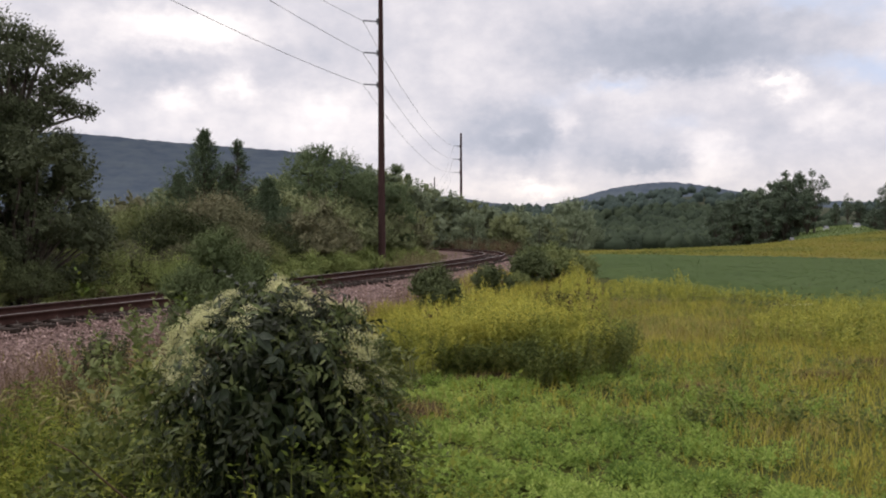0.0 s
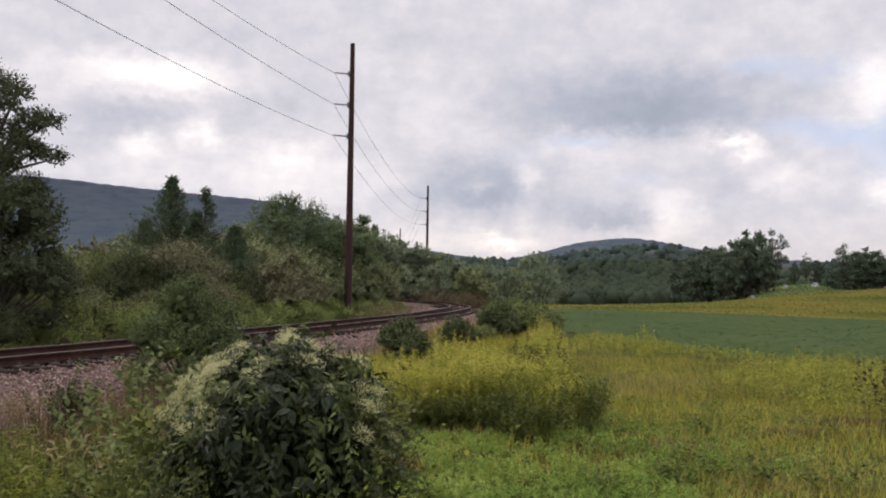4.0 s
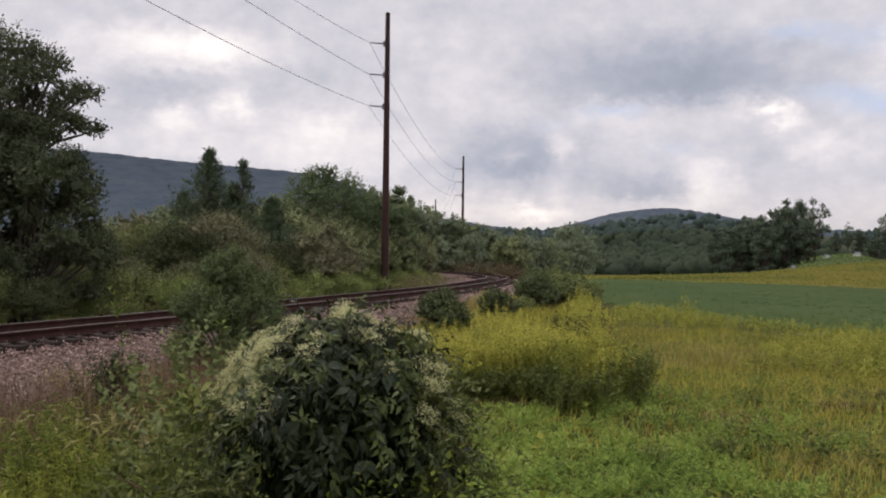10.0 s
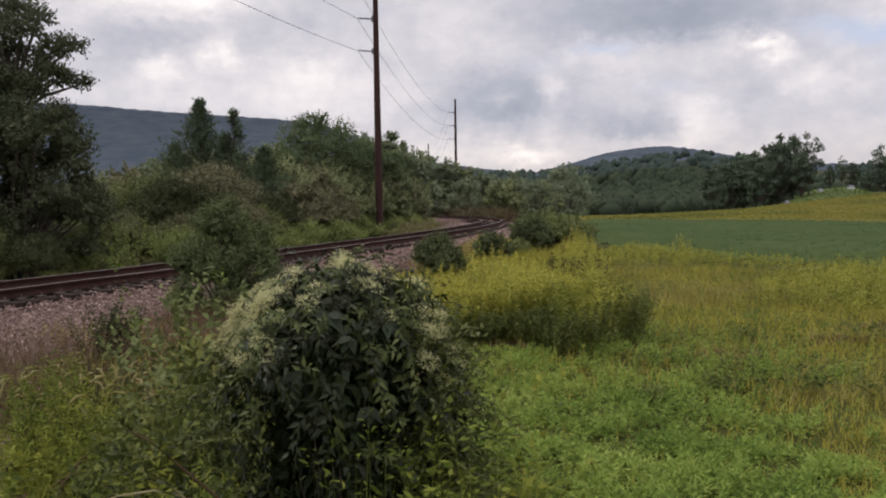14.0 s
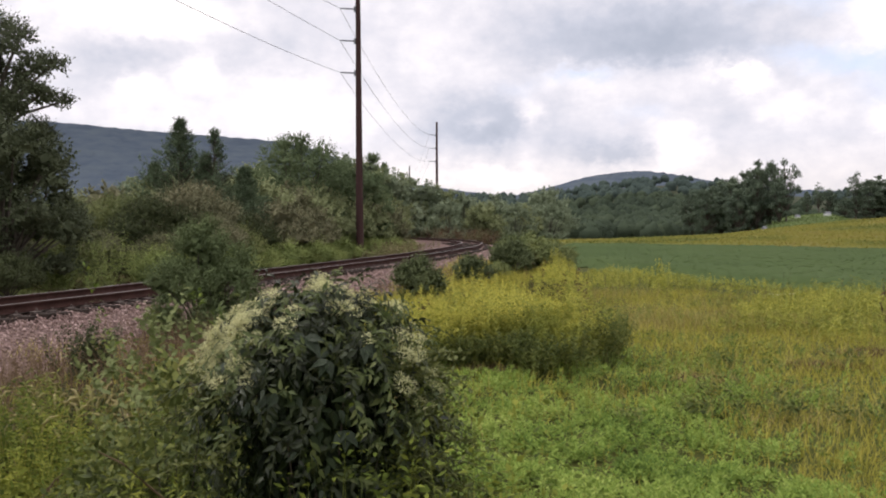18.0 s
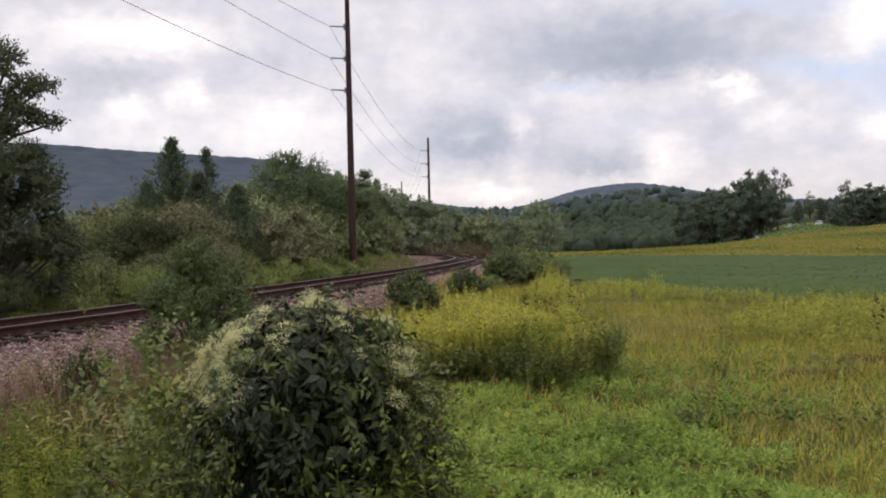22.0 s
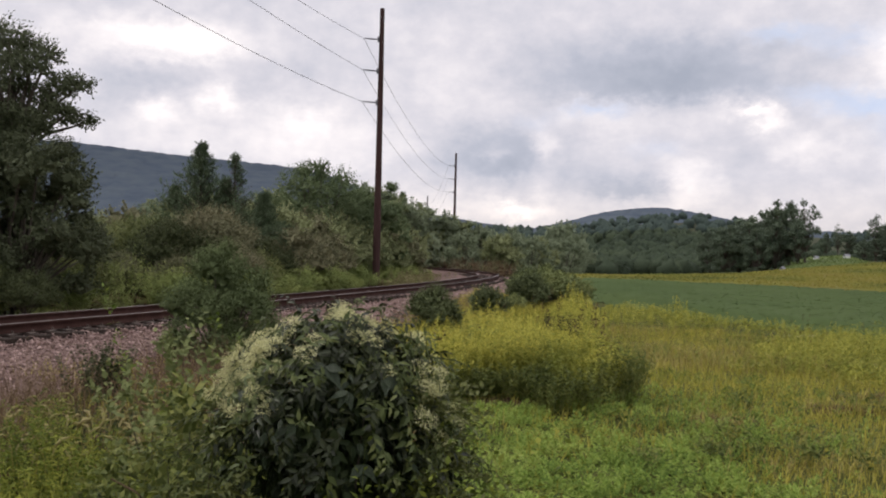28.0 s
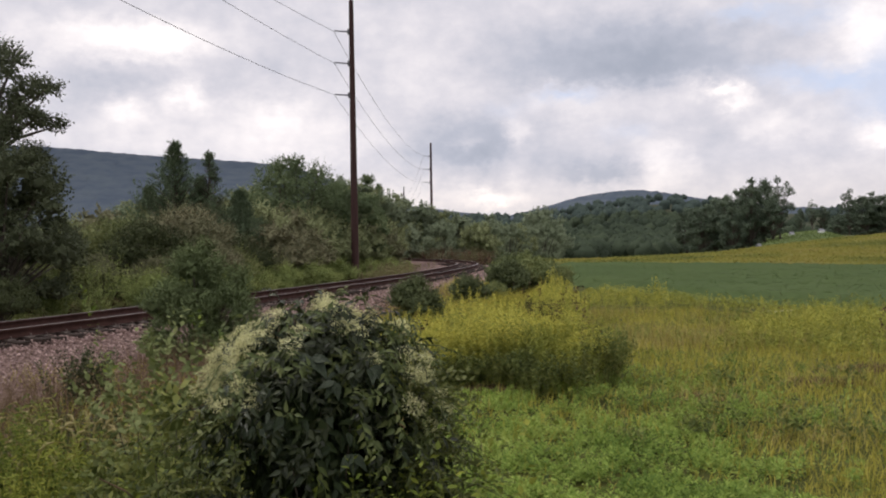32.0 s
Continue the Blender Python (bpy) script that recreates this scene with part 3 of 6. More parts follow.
# ---- trees and shrubs ----
def sprays(s, g, base, dirs, length, leaves, size, tpl=CARD, droop=0.0, spread=0.9, up=0.5, rough=0.6, along=0.75, facing=0.45):
    """Short leafy twigs: leaves set round each of many lines that start at base and run along dirs."""
    k = len(base)
    L = np.broadcast_to(np.asarray(length, float), (k,))
    t = (np.linspace(0.12, 1.0, leaves)[None] + g.uniform(-0.06, 0.06, (k, leaves))).ravel()[:, None]
    d, l = np.repeat(dirs, leaves, 0), np.repeat(L, leaves)[:, None]
    p = np.repeat(base, leaves, 0) + d * l * t - np.array([0, 0, droop]) * l * t * t
    y = d * along + spread * unit(g, k * leaves) - np.array([0, 0, droop])
    n = d * facing + np.array([0, 0, up]) + rough * g.normal(size=(k * leaves, 3))
    s.scatter(tpl, p, y, n, size * g.uniform(0.65, 1.3, k * leaves) * (1.1 - 0.35 * t[:, 0]))


DOME = ((0, 0.82), (0.3, 1.0), (0.55, 0.93), (0.8, 0.66), (0.93, 0.38), (1, 0.12))
ROUND = ((0, 0.8), (0.3, 1.0), (0.6, 0.98), (0.8, 0.82), (0.93, 0.55), (1, 0.25))
EGG = ((0, 0.55), (0.2, 0.9), (0.45, 1.0), (0.7, 0.85), (0.88, 0.55), (1, 0.15))


def plant(name, label, seed, h, r, low=0.0, n=24, sprigs=30, leaves=9, size=0.12, material=None, lump=0.36, flat_=0.8, profile=DOME, twig=0.5, up=0.5, rise=0.45,
          tpl=CARD, droop=0.0, trunk=0.06, fork=None, group="", cat="shrub", core=26, core_size=3.0, inner=0.25):
    """A woody plant: lobes of leafy twigs on a shell about its limbs, with the dense inner foliage behind them."""
    g = rnd(seed)
    t = tagged(new(name), label, cat, group)
    s, w = Soup(), Soup()
    hs, rs = [p[0] for p in profile], [p[1] for p in profile]
    fork = fork if fork is not None else h * low * 0.5
    tube(w, [(0, 0, -0.15), (0.03 * r, 0.02 * r, fork * 0.55), (0.0, 0.0, fork + 0.02)], [trunk * 1.35, trunk * 1.05, trunk], 8)
    C, R, O = [], [], []
    turn = g.uniform(0, math.tau)
    for i in range(n):
        best = None
        for _ in range(7):
            k = g.uniform(0, 1) ** 0.85
            a = g.uniform(0, math.tau)
            rad = float(np.interp(k, hs, rs)) * r * (1 + 0.13 * math.sin(3 * a + turn) + 0.08 * math.sin(5 * a - 2 * turn + 6 * k))
            lr = r * lump * g.uniform(0.68, 1.28)
            q = (g.uniform(0.1, 0.7) if g.uniform() < inner else g.uniform(0.82, 1.04)) * max(0.0, rad - lr * 0.6)
            c = np.array([math.cos(a) * q, math.sin(a) * q, h * low + lr * 0.45 + k * (h * (1 - low) - lr * 1.05)])
            far = min([np.linalg.norm((c - o) / (lr + m)) for o, m in zip(C, R)] or [9.0])
            if best is None or far > best[0]:
                best = (far, c, lr)
        _, c, lr = best
        out = c - np.array([0, 0, h * (low + (1 - low) * 0.3)])
        C.append(c), R.append(lr), O.append(out / (np.linalg.norm(out) + 1e-6))
    mean = np.mean(R)
    for c, lr, o in zip(C, R, O):
        k = int(sprigs * (lr / mean) ** 2)
        d = unit(g, k * 3)
        d = d[(d @ o > -0.25) & (d[:, 2] > -0.55)][:k]
        k = len(d)
        base = c + d * (lr * g.uniform(0.5, 0.85, k))[:, None] * np.array([1, 1, flat_])
        way = d * 0.75 + np.array([0, 0, rise]) + 0.32 * g.normal(size=(k, 3))
        way /= np.linalg.norm(way, axis=1, keepdims=True)
        sprays(s, g, base, way, lr * twig * g.uniform(0.6, 1.35, k), leaves, size, tpl, droop, 1.0, up, 0.34, 0.35, 0.95)
        k = int(core * (lr / mean) ** 2)
        if k:
            d = unit(g, k)
            q = c + d * (lr * g.uniform(0.35, 0.62, k))[:, None] * np.array([1, 1, flat_])
            m = d + 0.3 * g.normal(size=(k, 3))
            y = np.cross(m, g.normal(size=(k, 3)))
            y /= np.linalg.norm(y, axis=1, keepdims=True)
            s.scatter(CARD, q - 0.5 * y * size * core_size, y, m, core_size * size * g.uniform(0.75, 1.3, k))
        a = np.array([0, 0, max(min(fork, c[2] * 0.8), 0.0)])
        bend = a + (c - a) * 0.5 + np.array([0, 0, 0.10 * np.linalg.norm(c - a)]) + 0.05 * r * g.normal(size=3)
        tube(w, [a, bend, c, c + o * lr * 0.3], [trunk * 0.5, trunk * 0.3, trunk * 0.13, trunk * 0.04], 5)
    part("trunk", w.mesh("trunk", True), M_bark, t)
    part("crown", s.mesh("crown"), material or M_tree, t)
    return t


def cedar(name, label, seed, h, r, n=120, per=5, bare=0.0):
    """A conical cedar: tiers of limbs that carry upswept feathery sprays."""
    g = rnd(seed)
    t = tagged(new(name), label, "tree")
    s, w = Soup(), Soup()
    tube(w, [(0, 0, -0.1), (0, 0, h * 0.5), (0.03, 0, h * 0.98)], [0.15, 0.085, 0.012], 7)
    for i in range(n):
        k = ((i + g.uniform(0, 1)) / n) ** 0.9
        z = h * (0.05 + 0.94 * k)
        a = i * 2.4 + g.normal(0, 0.3)
        reach = r * (1 - k) ** 1.2 * g.uniform(0.6, 1.2) * (1 + 0.18 * math.sin(2 * a + seed)) + 0.08
        out = np.array([math.cos(a), math.sin(a), 0.35 + 0.5 * k])
        tube(w, [(0, 0, z), tuple(np.array([0, 0, z]) + out * reach)], [0.028, 0.006], 4)
        if g.uniform() < bare and k > 0.45:
            continue
        m = int(per * (1.2 + 3.2 * reach / r))
        f = g.uniform(0.2, 1.0, m)[:, None]
        base = np.array([0, 0, z]) + out * reach * f + g.normal(size=(m, 3)) * 0.07
        way = out * 0.7 + np.array([0, 0, 0.55]) + 0.45 * g.normal(size=(m, 3))
        way /= np.linalg.norm(way, axis=1, keepdims=True)
        sprays(s, g, base, way, g.uniform(0.25, 0.5, m) * (0.35 + 0.75 * (1 - k)), 7, 0.14, SLIM, spread=0.7)
    part("trunk", w.mesh("trunk", True), M_bark, t)
    part("crown", s.mesh("crown"), M_cedar, t)
    return t


def put(ob, x, y, turn=0.0, s=1.0, dz=0.0):
    ob.matrix_basis = pose(x, y, float(land(np.array([x]), np.array([y]))[0]) + dz, 0, 0, turn) @ Matrix.Scale(s, 4)
    return ob


def again(ob, x, y, turn=0.0, s=1.0, dz=0.0):
    return copy_thing(ob, pose(x, y, float(land(np.array([x]), np.array([y]))[0]) + dz, 0, 0, turn) @ Matrix.Scale(s / ob.matrix_basis.to_scale()[0], 4))


# the tall trees beyond the track, open above and dense below
put(plant("oak_tree", "tall grey-green broadleaf tree with an open upper crown", 11, 9.1, 2.2, 0.46, 46, 84, 8, 0.1, M_oak, 0.25, 0.55, EGG, 0.7, trunk=0.2, fork=4.9, cat="tree", core=6, core_size=1.6, inner=0.4), -13.35, 28.5, 30)
put(plant("oak_tree", "tall grey-green broadleaf tree with an open upper crown", 15, 11.2, 3.4, 0.4, 46, 34, 8, 0.12, M_oak, 0.24, 0.55, EGG, 0.75, trunk=0.22, fork=5.4, cat="tree", core=8, core_size=1.7, inner=0.4), -17.0, 29.6, 70)
put(plant("oak_tree", "dense dark broadleaf tree among shrubs", 12, 5.7, 2.6, 0.04, 50, 48, 9, 0.11, M_oak, 0.28, profile=ROUND, trunk=0.15, cat="tree", core=40), -12.4, 27.0, 80)
put(plant("oak_tree", "dense dark broadleaf tree among shrubs", 14, 6.4, 3.3, 0.04, 50, 44, 9, 0.13, M_oak, 0.28, profile=ROUND, trunk=0.15, cat="tree", core=40), -17.4, 27.2, 10)
put(plant("oak_tree", "dense dark broadleaf sapling among shrubs", 16, 6.3, 2.6, 0.02, 50, 46, 9, 0.115, M_oak, 0.28, profile=ROUND, trunk=0.1, cat="tree", core=40), -14.6, 26.4, 130)
for x, y, h, r, seed, bare, words in ((-11.7, 45.0, 7.3, 3.9, 21, 0, "dark green pointed cedar tree"), (-10.15, 45.5, 6.85, 2.6, 22, 0.6, "dark green cedar tree with a ragged top"),
                                      (-13.2, 46.0, 5.2, 2.6, 23, 0, "low broad dark green cedar tree"), (-10.75, 46.2, 5.6, 2.2, 25, 0, "dark green pointed cedar tree"),
                                      (-8.9, 46.5, 5.0, 2.8, 24, 0.1, "low broad dark green cedar tree")):
    put(cedar("cedar_tree", words, seed, h, r, 170, 11, bare), x, y, seed * 9)
put(plant("round_tree", "round dense green broadleaf tree", 31, 8.1, 3.7, 0.06, 58, 60, 9, 0.125, M_tree, 0.25, profile=ROUND, trunk=0.18, cat="tree"), -7.9, 60, 0)
put(plant("round_tree", "green broadleaf tree with a leaning crown", 32, 6.3, 2.7, 0.06, 36, 36, 8, 0.16, M_tree, 0.3, profile=ROUND, trunk=0.16, cat="tree"), -5.0, 63, 0)
put(plant("round_tree", "green broadleaf tree behind the thicket", 34, 7.4, 2.4, 0.06, 30, 32, 8, 0.19, M_tree, 0.32, profile=EGG, trunk=0.16, cat="tree"), -6.3, 71, 0)
put(plant("round_tree", "green broadleaf tree behind the thicket", 35, 6.9, 2.4, 0.06, 30, 32, 8, 0.19, M_tree, 0.32, trunk=0.16, cat="tree"), -4.3, 77, 0)
put(plant("small_tree", "small upright broadleaf tree above the shrubs", 33, 9.0, 1.6, 0.45, 20, 34, 8, 0.2, M_tree, 0.36, profile=EGG, trunk=0.16, cat="tree"), -4.55, 92.5, 0)

SHRUB_LABEL = "bushy olive-green shrub in the thicket beside the track"
shrubs = [plant("thicket_shrub", label, 40 + i, 3.4, 2.0, low, n, sp, 9, size, m, 0.34, 0.75, DOME, 0.62, rise=0.7, trunk=0.06, group="thicket beside the track")
          for i, (label, low, n, sp, size, m) in enumerate((
              ("bushy grey-olive shrub in the thicket beside the track", 0.4, 28, 46, 0.09, M_shrub), ("bushy dark green shrub in the thicket", 0.32, 28, 46, 0.09, M_shrub_dark),
              ("bushy yellow-green shrub in the thicket", 0.1, 28, 46, 0.09, M_shrub_green), (SHRUB_LABEL, 0.05, 22, 20, 0.16, M_shrub), ("leafy green shrub in the thicket", 0.05, 22, 20, 0.16, M_woodland)))]
g = rnd(50)
first = {}
thicket = []
for row, off in enumerate((6.7, 9.0, 12.4, 17.0)):
    line, _ = offset_line(-off)
    d = 0.0
    for i in range(1, len(line)):
        d += np.linalg.norm(line[i] - line[i - 1])
        x, y = line[i]
        if row == 0 and y < 36:
            continue
        if d > 2.4 + 0.35 * row and 13 < y < 92 and abs(x) < y * 0.62 + 1:
            d = g.uniform(-0.6, 0.6)
            thicket.append((x + g.normal(0, .4), y + g.normal(0, .4), row))
for x, y, row in thicket:
    if math.hypot(x + 3.8, (y - 54.0) * 0.3) < 2.0:
        continue  # the clearing at the pole
    k = int(g.choice(3, p=((0.6, 0.3, 0.1), (0.65, 0.25, 0.1), (0.45, 0.3, 0.25), (0.45, 0.3, 0.25))[row])) if y < 44 and row < 3 else int(g.integers(3, 5))
    depth = y
    hgt = (1.65 + 0.3 + np.interp(depth, [15, 25, 35, 45, 60, 90], [0.3, 0.5, 1.3, 2.1, 2.8, 3.6])) * g.uniform(0.8, 1.2) * (0.72, 0.92, 1.06, 1.16)[row]
    hgt *= float(np.interp(x / y, [-0.33, -0.25], [0.78, 1.0]))
    s = hgt / 3.4
    if k not in first:
        first[k] = put(shrubs[k], x, y, g.uniform(0, 360), s)
    else:
        again(shrubs[k], x, y, g.uniform(0, 360), s)
# low shrubs at the foot of the near trees
for k, x, y, sc, turn in ((1, -10.6, 23.6, 0.42, 20), (2, -12.0, 23.0, 0.55, 110), (2, -13.6, 23.6, 0.6, 200), (1, -12.9, 24.8, 0.7, 300), (1, -15.0, 24.6, 0.7, 50)):
    again(shrubs[k], x, y, turn, sc)
# light green bushy weeds close behind the far rail
low_bush = plant("trackside_bush", "light green bushy weed close behind the far rail", 48, 1.25, 0.95, 0.0, 16, 30, 8, 0.11, M_track_weed, 0.36, rise=0.9, twig=0.9, trunk=0.02, group="bushes behind the rail", tpl=SLIMMER)
line, _ = offset_line(-5.3)
d, made = 0.0, 0
for i in range(1, len(line)):
    d += np.linalg.norm(line[i] - line[i - 1])
    x, y = line[i]
    if d > 1.7 and (33 < y < 66 or 14 < y < 19.5) and not (44 < y < 57 and abs(x / y + 0.0667) < 0.018):
        d = g.uniform(-0.5, 0.4)
        (again if made else put)(low_bush, x + g.normal(0, 0.25), y, g.uniform(0, 360), g.uniform(0.7, 1.15))
        made += 1
# woods further along, beyond the curve
wood = [plant("woodland_tree", "green woodland tree in a mixed stand", 60 + i, 8.0, 3.3, 0.03, 20, 17, 7, 0.32, m, 0.38, 0.9, EGG, 0.42, trunk=0.16, group="woodland beyond the curve", cat="tree", core=20, core_size=2.6) for i, m in enumerate((M_bend, M_woodland, M_bend))]
used = set()
for i in range(100):
    y = g.uniform(90, 200)
    u = g.uniform(-0.33, 0.155) if i < 66 else g.uniform(0.02, 0.155)
    if u > 0.02 and y < 105:
        continue
    e = np.interp(u, [-0.33, -0.2, -0.1, -0.02, 0.03, 0.08, 0.12, 0.16], [0.05, 0.046, 0.044, 0.04, 0.034, 0.038, 0.036, 0.033])
    k = i % 3
    x = u * y
    zg = float(land(np.array([x]), np.array([y]))[0])
    s = (1.65 + e * y - zg) * g.choice([0.5, 0.62, 0.75, 0.88, 1.06]) * g.uniform(0.92, 1.08) / 8.0
    (again if k in used else put)(wood[k], x, y, g.uniform(0, 360), s)
    used.add(k)

# taller trees inside and beyond the bend
for i, (x, y, top) in enumerate([(-6.33, 80, 7.36), (-5.26, 80, 7.00), (-4.09, 80, 6.65), (-2.82, 80, 6.14), (-2.21, 113, 7.49), (-0.69, 113, 7.05), (0.83, 113, 6.54), (2.35, 113, 5.97), (3.88, 113, 5.53), (5.54, 113, 5.16)]):
    zg = float(land(np.array([x]), np.array([y]))[0])
    again(wood[i % 3], x, y, i * 77, (top - zg) / 7.7)

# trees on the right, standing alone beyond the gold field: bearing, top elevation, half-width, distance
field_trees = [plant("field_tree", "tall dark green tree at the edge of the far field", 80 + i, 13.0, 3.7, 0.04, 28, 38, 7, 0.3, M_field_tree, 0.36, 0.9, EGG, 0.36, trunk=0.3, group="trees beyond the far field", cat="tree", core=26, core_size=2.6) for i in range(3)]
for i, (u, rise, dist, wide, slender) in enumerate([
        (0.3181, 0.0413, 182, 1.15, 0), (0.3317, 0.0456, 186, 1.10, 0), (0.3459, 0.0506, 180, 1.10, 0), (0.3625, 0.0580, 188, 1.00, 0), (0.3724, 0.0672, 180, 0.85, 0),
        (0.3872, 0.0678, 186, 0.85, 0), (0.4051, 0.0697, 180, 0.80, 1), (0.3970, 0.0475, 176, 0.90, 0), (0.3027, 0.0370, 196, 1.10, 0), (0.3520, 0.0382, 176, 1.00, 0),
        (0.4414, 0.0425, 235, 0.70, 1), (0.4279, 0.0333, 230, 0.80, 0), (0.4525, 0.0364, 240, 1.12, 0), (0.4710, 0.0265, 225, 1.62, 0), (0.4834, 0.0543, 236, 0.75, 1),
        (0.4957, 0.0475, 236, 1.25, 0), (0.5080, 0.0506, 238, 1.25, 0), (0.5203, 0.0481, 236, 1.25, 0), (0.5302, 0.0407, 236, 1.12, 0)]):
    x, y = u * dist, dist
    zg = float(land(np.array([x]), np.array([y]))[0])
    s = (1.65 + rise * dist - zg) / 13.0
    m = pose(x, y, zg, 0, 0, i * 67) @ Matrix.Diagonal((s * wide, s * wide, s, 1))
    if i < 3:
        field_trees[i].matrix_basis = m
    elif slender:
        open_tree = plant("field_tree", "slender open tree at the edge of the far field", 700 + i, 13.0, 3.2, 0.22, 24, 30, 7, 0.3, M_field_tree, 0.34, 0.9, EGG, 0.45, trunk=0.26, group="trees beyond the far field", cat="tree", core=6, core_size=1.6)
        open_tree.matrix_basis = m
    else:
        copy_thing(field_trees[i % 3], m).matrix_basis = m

# the far woods: crowns on the slope and along the horizon
g = rnd(90)
near_wood, high_wood = Soup(), Soup()
for i in range(1150):
    d = 215 + 405 * g.uniform(0, 1) ** 1.3
    u = g.uniform(-0.4, 0.72) if i < 640 else g.uniform(0.03, 0.36)
    e = np.interp(u, [-0.55, -0.1, 0.0, 0.06, 0.12, 0.16, 0.2, 0.27, 0.33, 0.42, 0.75], [0.034, 0.034, 0.031, 0.034, 0.033, 0.039, 0.046, 0.052, 0.051, 0.039, 0.03])
    top = 1.65 + d * (-0.018 + (e + 0.018) * (0.25 + 0.75 * ((d - 215) / 405) ** 0.8)) * 1.0
    if u > 0.36 and d < 330:
        continue
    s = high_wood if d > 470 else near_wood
    r = g.uniform(2.6, 5.2) * (0.8 + d / 900) * (0.62 if d > 470 else 0.85)
    th, ph = np.meshgrid(np.linspace(0, math.tau, 9)[:-1], np.radians([-35, -5, 25, 52, 75]))
    w = np.stack((np.cos(th) * np.cos(ph), np.sin(th) * np.cos(ph), np.sin(ph)), -1).reshape(-1, 3)
    w *= (r * 0.82 * (1 + 0.2 * np.sin(5 * w[:, 0] + i) * np.sin(4 * w[:, 1] + 2 * i) + 0.1 * g.normal(size=len(w))))[:, None]
    ii = np.arange(40).reshape(5, 8)
    jj = np.roll(ii, -1, 1)
    s.add(np.concatenate((np.array([u * d, d, top - r]) + w, [[u * d, d, top]])), np.stack((ii[:-1], jj[:-1], jj[1:], ii[1:]), -1), np.stack((ii[-1], jj[-1], np.full(8, 40)), -1))
    k = 200 if d < 470 else 90
    v = unit(g, k)
    v[:, 2] = np.abs(v[:, 2]) * 1.0 - 0.25
    bump = g.uniform(0.84, 1.06, k) + 0.25 * np.sin(5 * v[:, 0] + i) * np.sin(4 * v[:, 1] + 2 * i)
    p = np.array([u * d, d, top - r]) + v * (r * bump)[:, None] * np.array([1, 1, 1.05])
    s.scatter(CARD, p, g.normal(size=(k, 3)) - np.array([0, 0, .3]), v + 0.8 * g.normal(size=(k, 3)), r * g.uniform(0.08, 0.17, k))
tagged(part("far_woods", near_wood.mesh("far_woods"), M_wood_far), "far wooded slope of mixed green tree crowns", "woods", kind="stuff")
tagged(part("hilltop_woods", high_wood.mesh("hilltop_woods"), M_wood_high_hazed), "hilltop woods tinted dark blue-green for haze", "woods", kind="stuff")
slope = Soup()
us, ds = np.linspace(-0.9, 1.0, 120), np.linspace(205, 700, 40)
U, D = np.meshgrid(us, ds)
E_ = np.interp(U, [-0.9, -0.1, 0.0, 0.06, 0.12, 0.16, 0.2, 0.27, 0.33, 0.42, 1.0], [0.03, 0.03, 0.027, 0.03, 0.029, 0.035, 0.042, 0.047, 0.046, 0.034, 0.026])
Z = 1.65 + D * (-0.024 + (E_ + 0.018) * np.clip((D - 215) / 405, 0, 1) ** 0.8) - 1.6 + 1.0 * wobble(U * D, D, 6.0, 2)
i_ = np.arange(U.size).reshape(U.shape)
slope.add(np.stack((U * D, D, Z), -1), np.stack((i_[:-1, :-1], i_[:-1, 1:], i_[1:, 1:], i_[1:, :-1]), -1))
tagged(part("ground_wooded_slope", slope.mesh("slope", True), M_litter), "dark ground under the far woods", "ground", kind="structure")

# shrubs on the field's side of the track
bank = plant("bank_shrub", "low dark green shrub at the foot of the ballast", 101, 1.05, 0.66, 0.0, 15, 34, 8, 0.085, M_bank, 0.34, group="shrubs along the ballast", trunk=0.03, rise=0.6, twig=1.15, inner=0.1)
pale = plant("bank_shrub", "low grey-green bramble shrub beside the track", 102, 1.1, 0.85, 0.0, 16, 34, 8, 0.09, M_bramble, 0.3, group="shrubs along the ballast", trunk=0.03, rise=0.5, twig=1.2, droop=0.35, inner=0.1)
put(bank, -0.2, 26.0, 0, 1.15)
again(bank, 1.6, 32.0, 70, 1.0)
put(pale, 5.1, 39.6, 0, 1.3)
for ob, x, y, sc, tn in ((bank, 3.75, 38.2, 1.35, 20), (pale, 4.5, 41.5, 1.4, 140), (bank, 5.9, 41.5, 1.1, 260), (pale, 6.3, 43.5, 1.2, 30), (bank, 4.1, 43.5, 1.45, 77), (pale, 5.4, 45, 1.45, 190), (pale, 3.0, 36.6, 0.6, 200)):
    again(ob, x, y, tn, sc)
jun = plant("juniper_bush", "rounded feathery green bush in front of the track", 103, 2.0, 0.9, -0.06, 36, 74, 10, 0.08, M_juniper, 0.32, trunk=0.05, cat="bush", rise=0.85, twig=0.85, tpl=SLIM, core=34, core_size=2.2)
put(jun, -4.15, 17.0, 0, 1.12)


# ---- ground cover ----
def inside(x, y, poly):
    x, y = np.asarray(x), np.asarray(y)
    hit = np.zeros(x.shape, bool)
    for (ax, ay), (bx, by) in zip(poly, poly[1:] + poly[:1]):
        cross = ((ay > y) != (by > y)) & (x < (bx - ax) * (y - ay) / (by - ay + 1e-12) + ax)
        hit ^= cross
    return hit


def sow(g, poly, k, keep=None):
    """k random places in a polygon of the plan; keep(x, y) thins them."""
    xs, ys = [p[0] for p in poly], [p[1] for p in poly]
    out = np.zeros((0, 2))
    while len(out) < k:
        c = np.stack((g.uniform(min(xs), max(xs), k * 2), g.uniform(min(ys), max(ys), k * 2)), 1)
        c = c[inside(c[:, 0], c[:, 1], poly)]
        if keep is not None and len(c):
            c = c[g.uniform(size=len(c)) < keep(c[:, 0], c[:, 1])]
        out = np.concatenate((out, c))
    out = out[:k]
    return np.column_stack((out, land(out[:, 0], out[:, 1])))


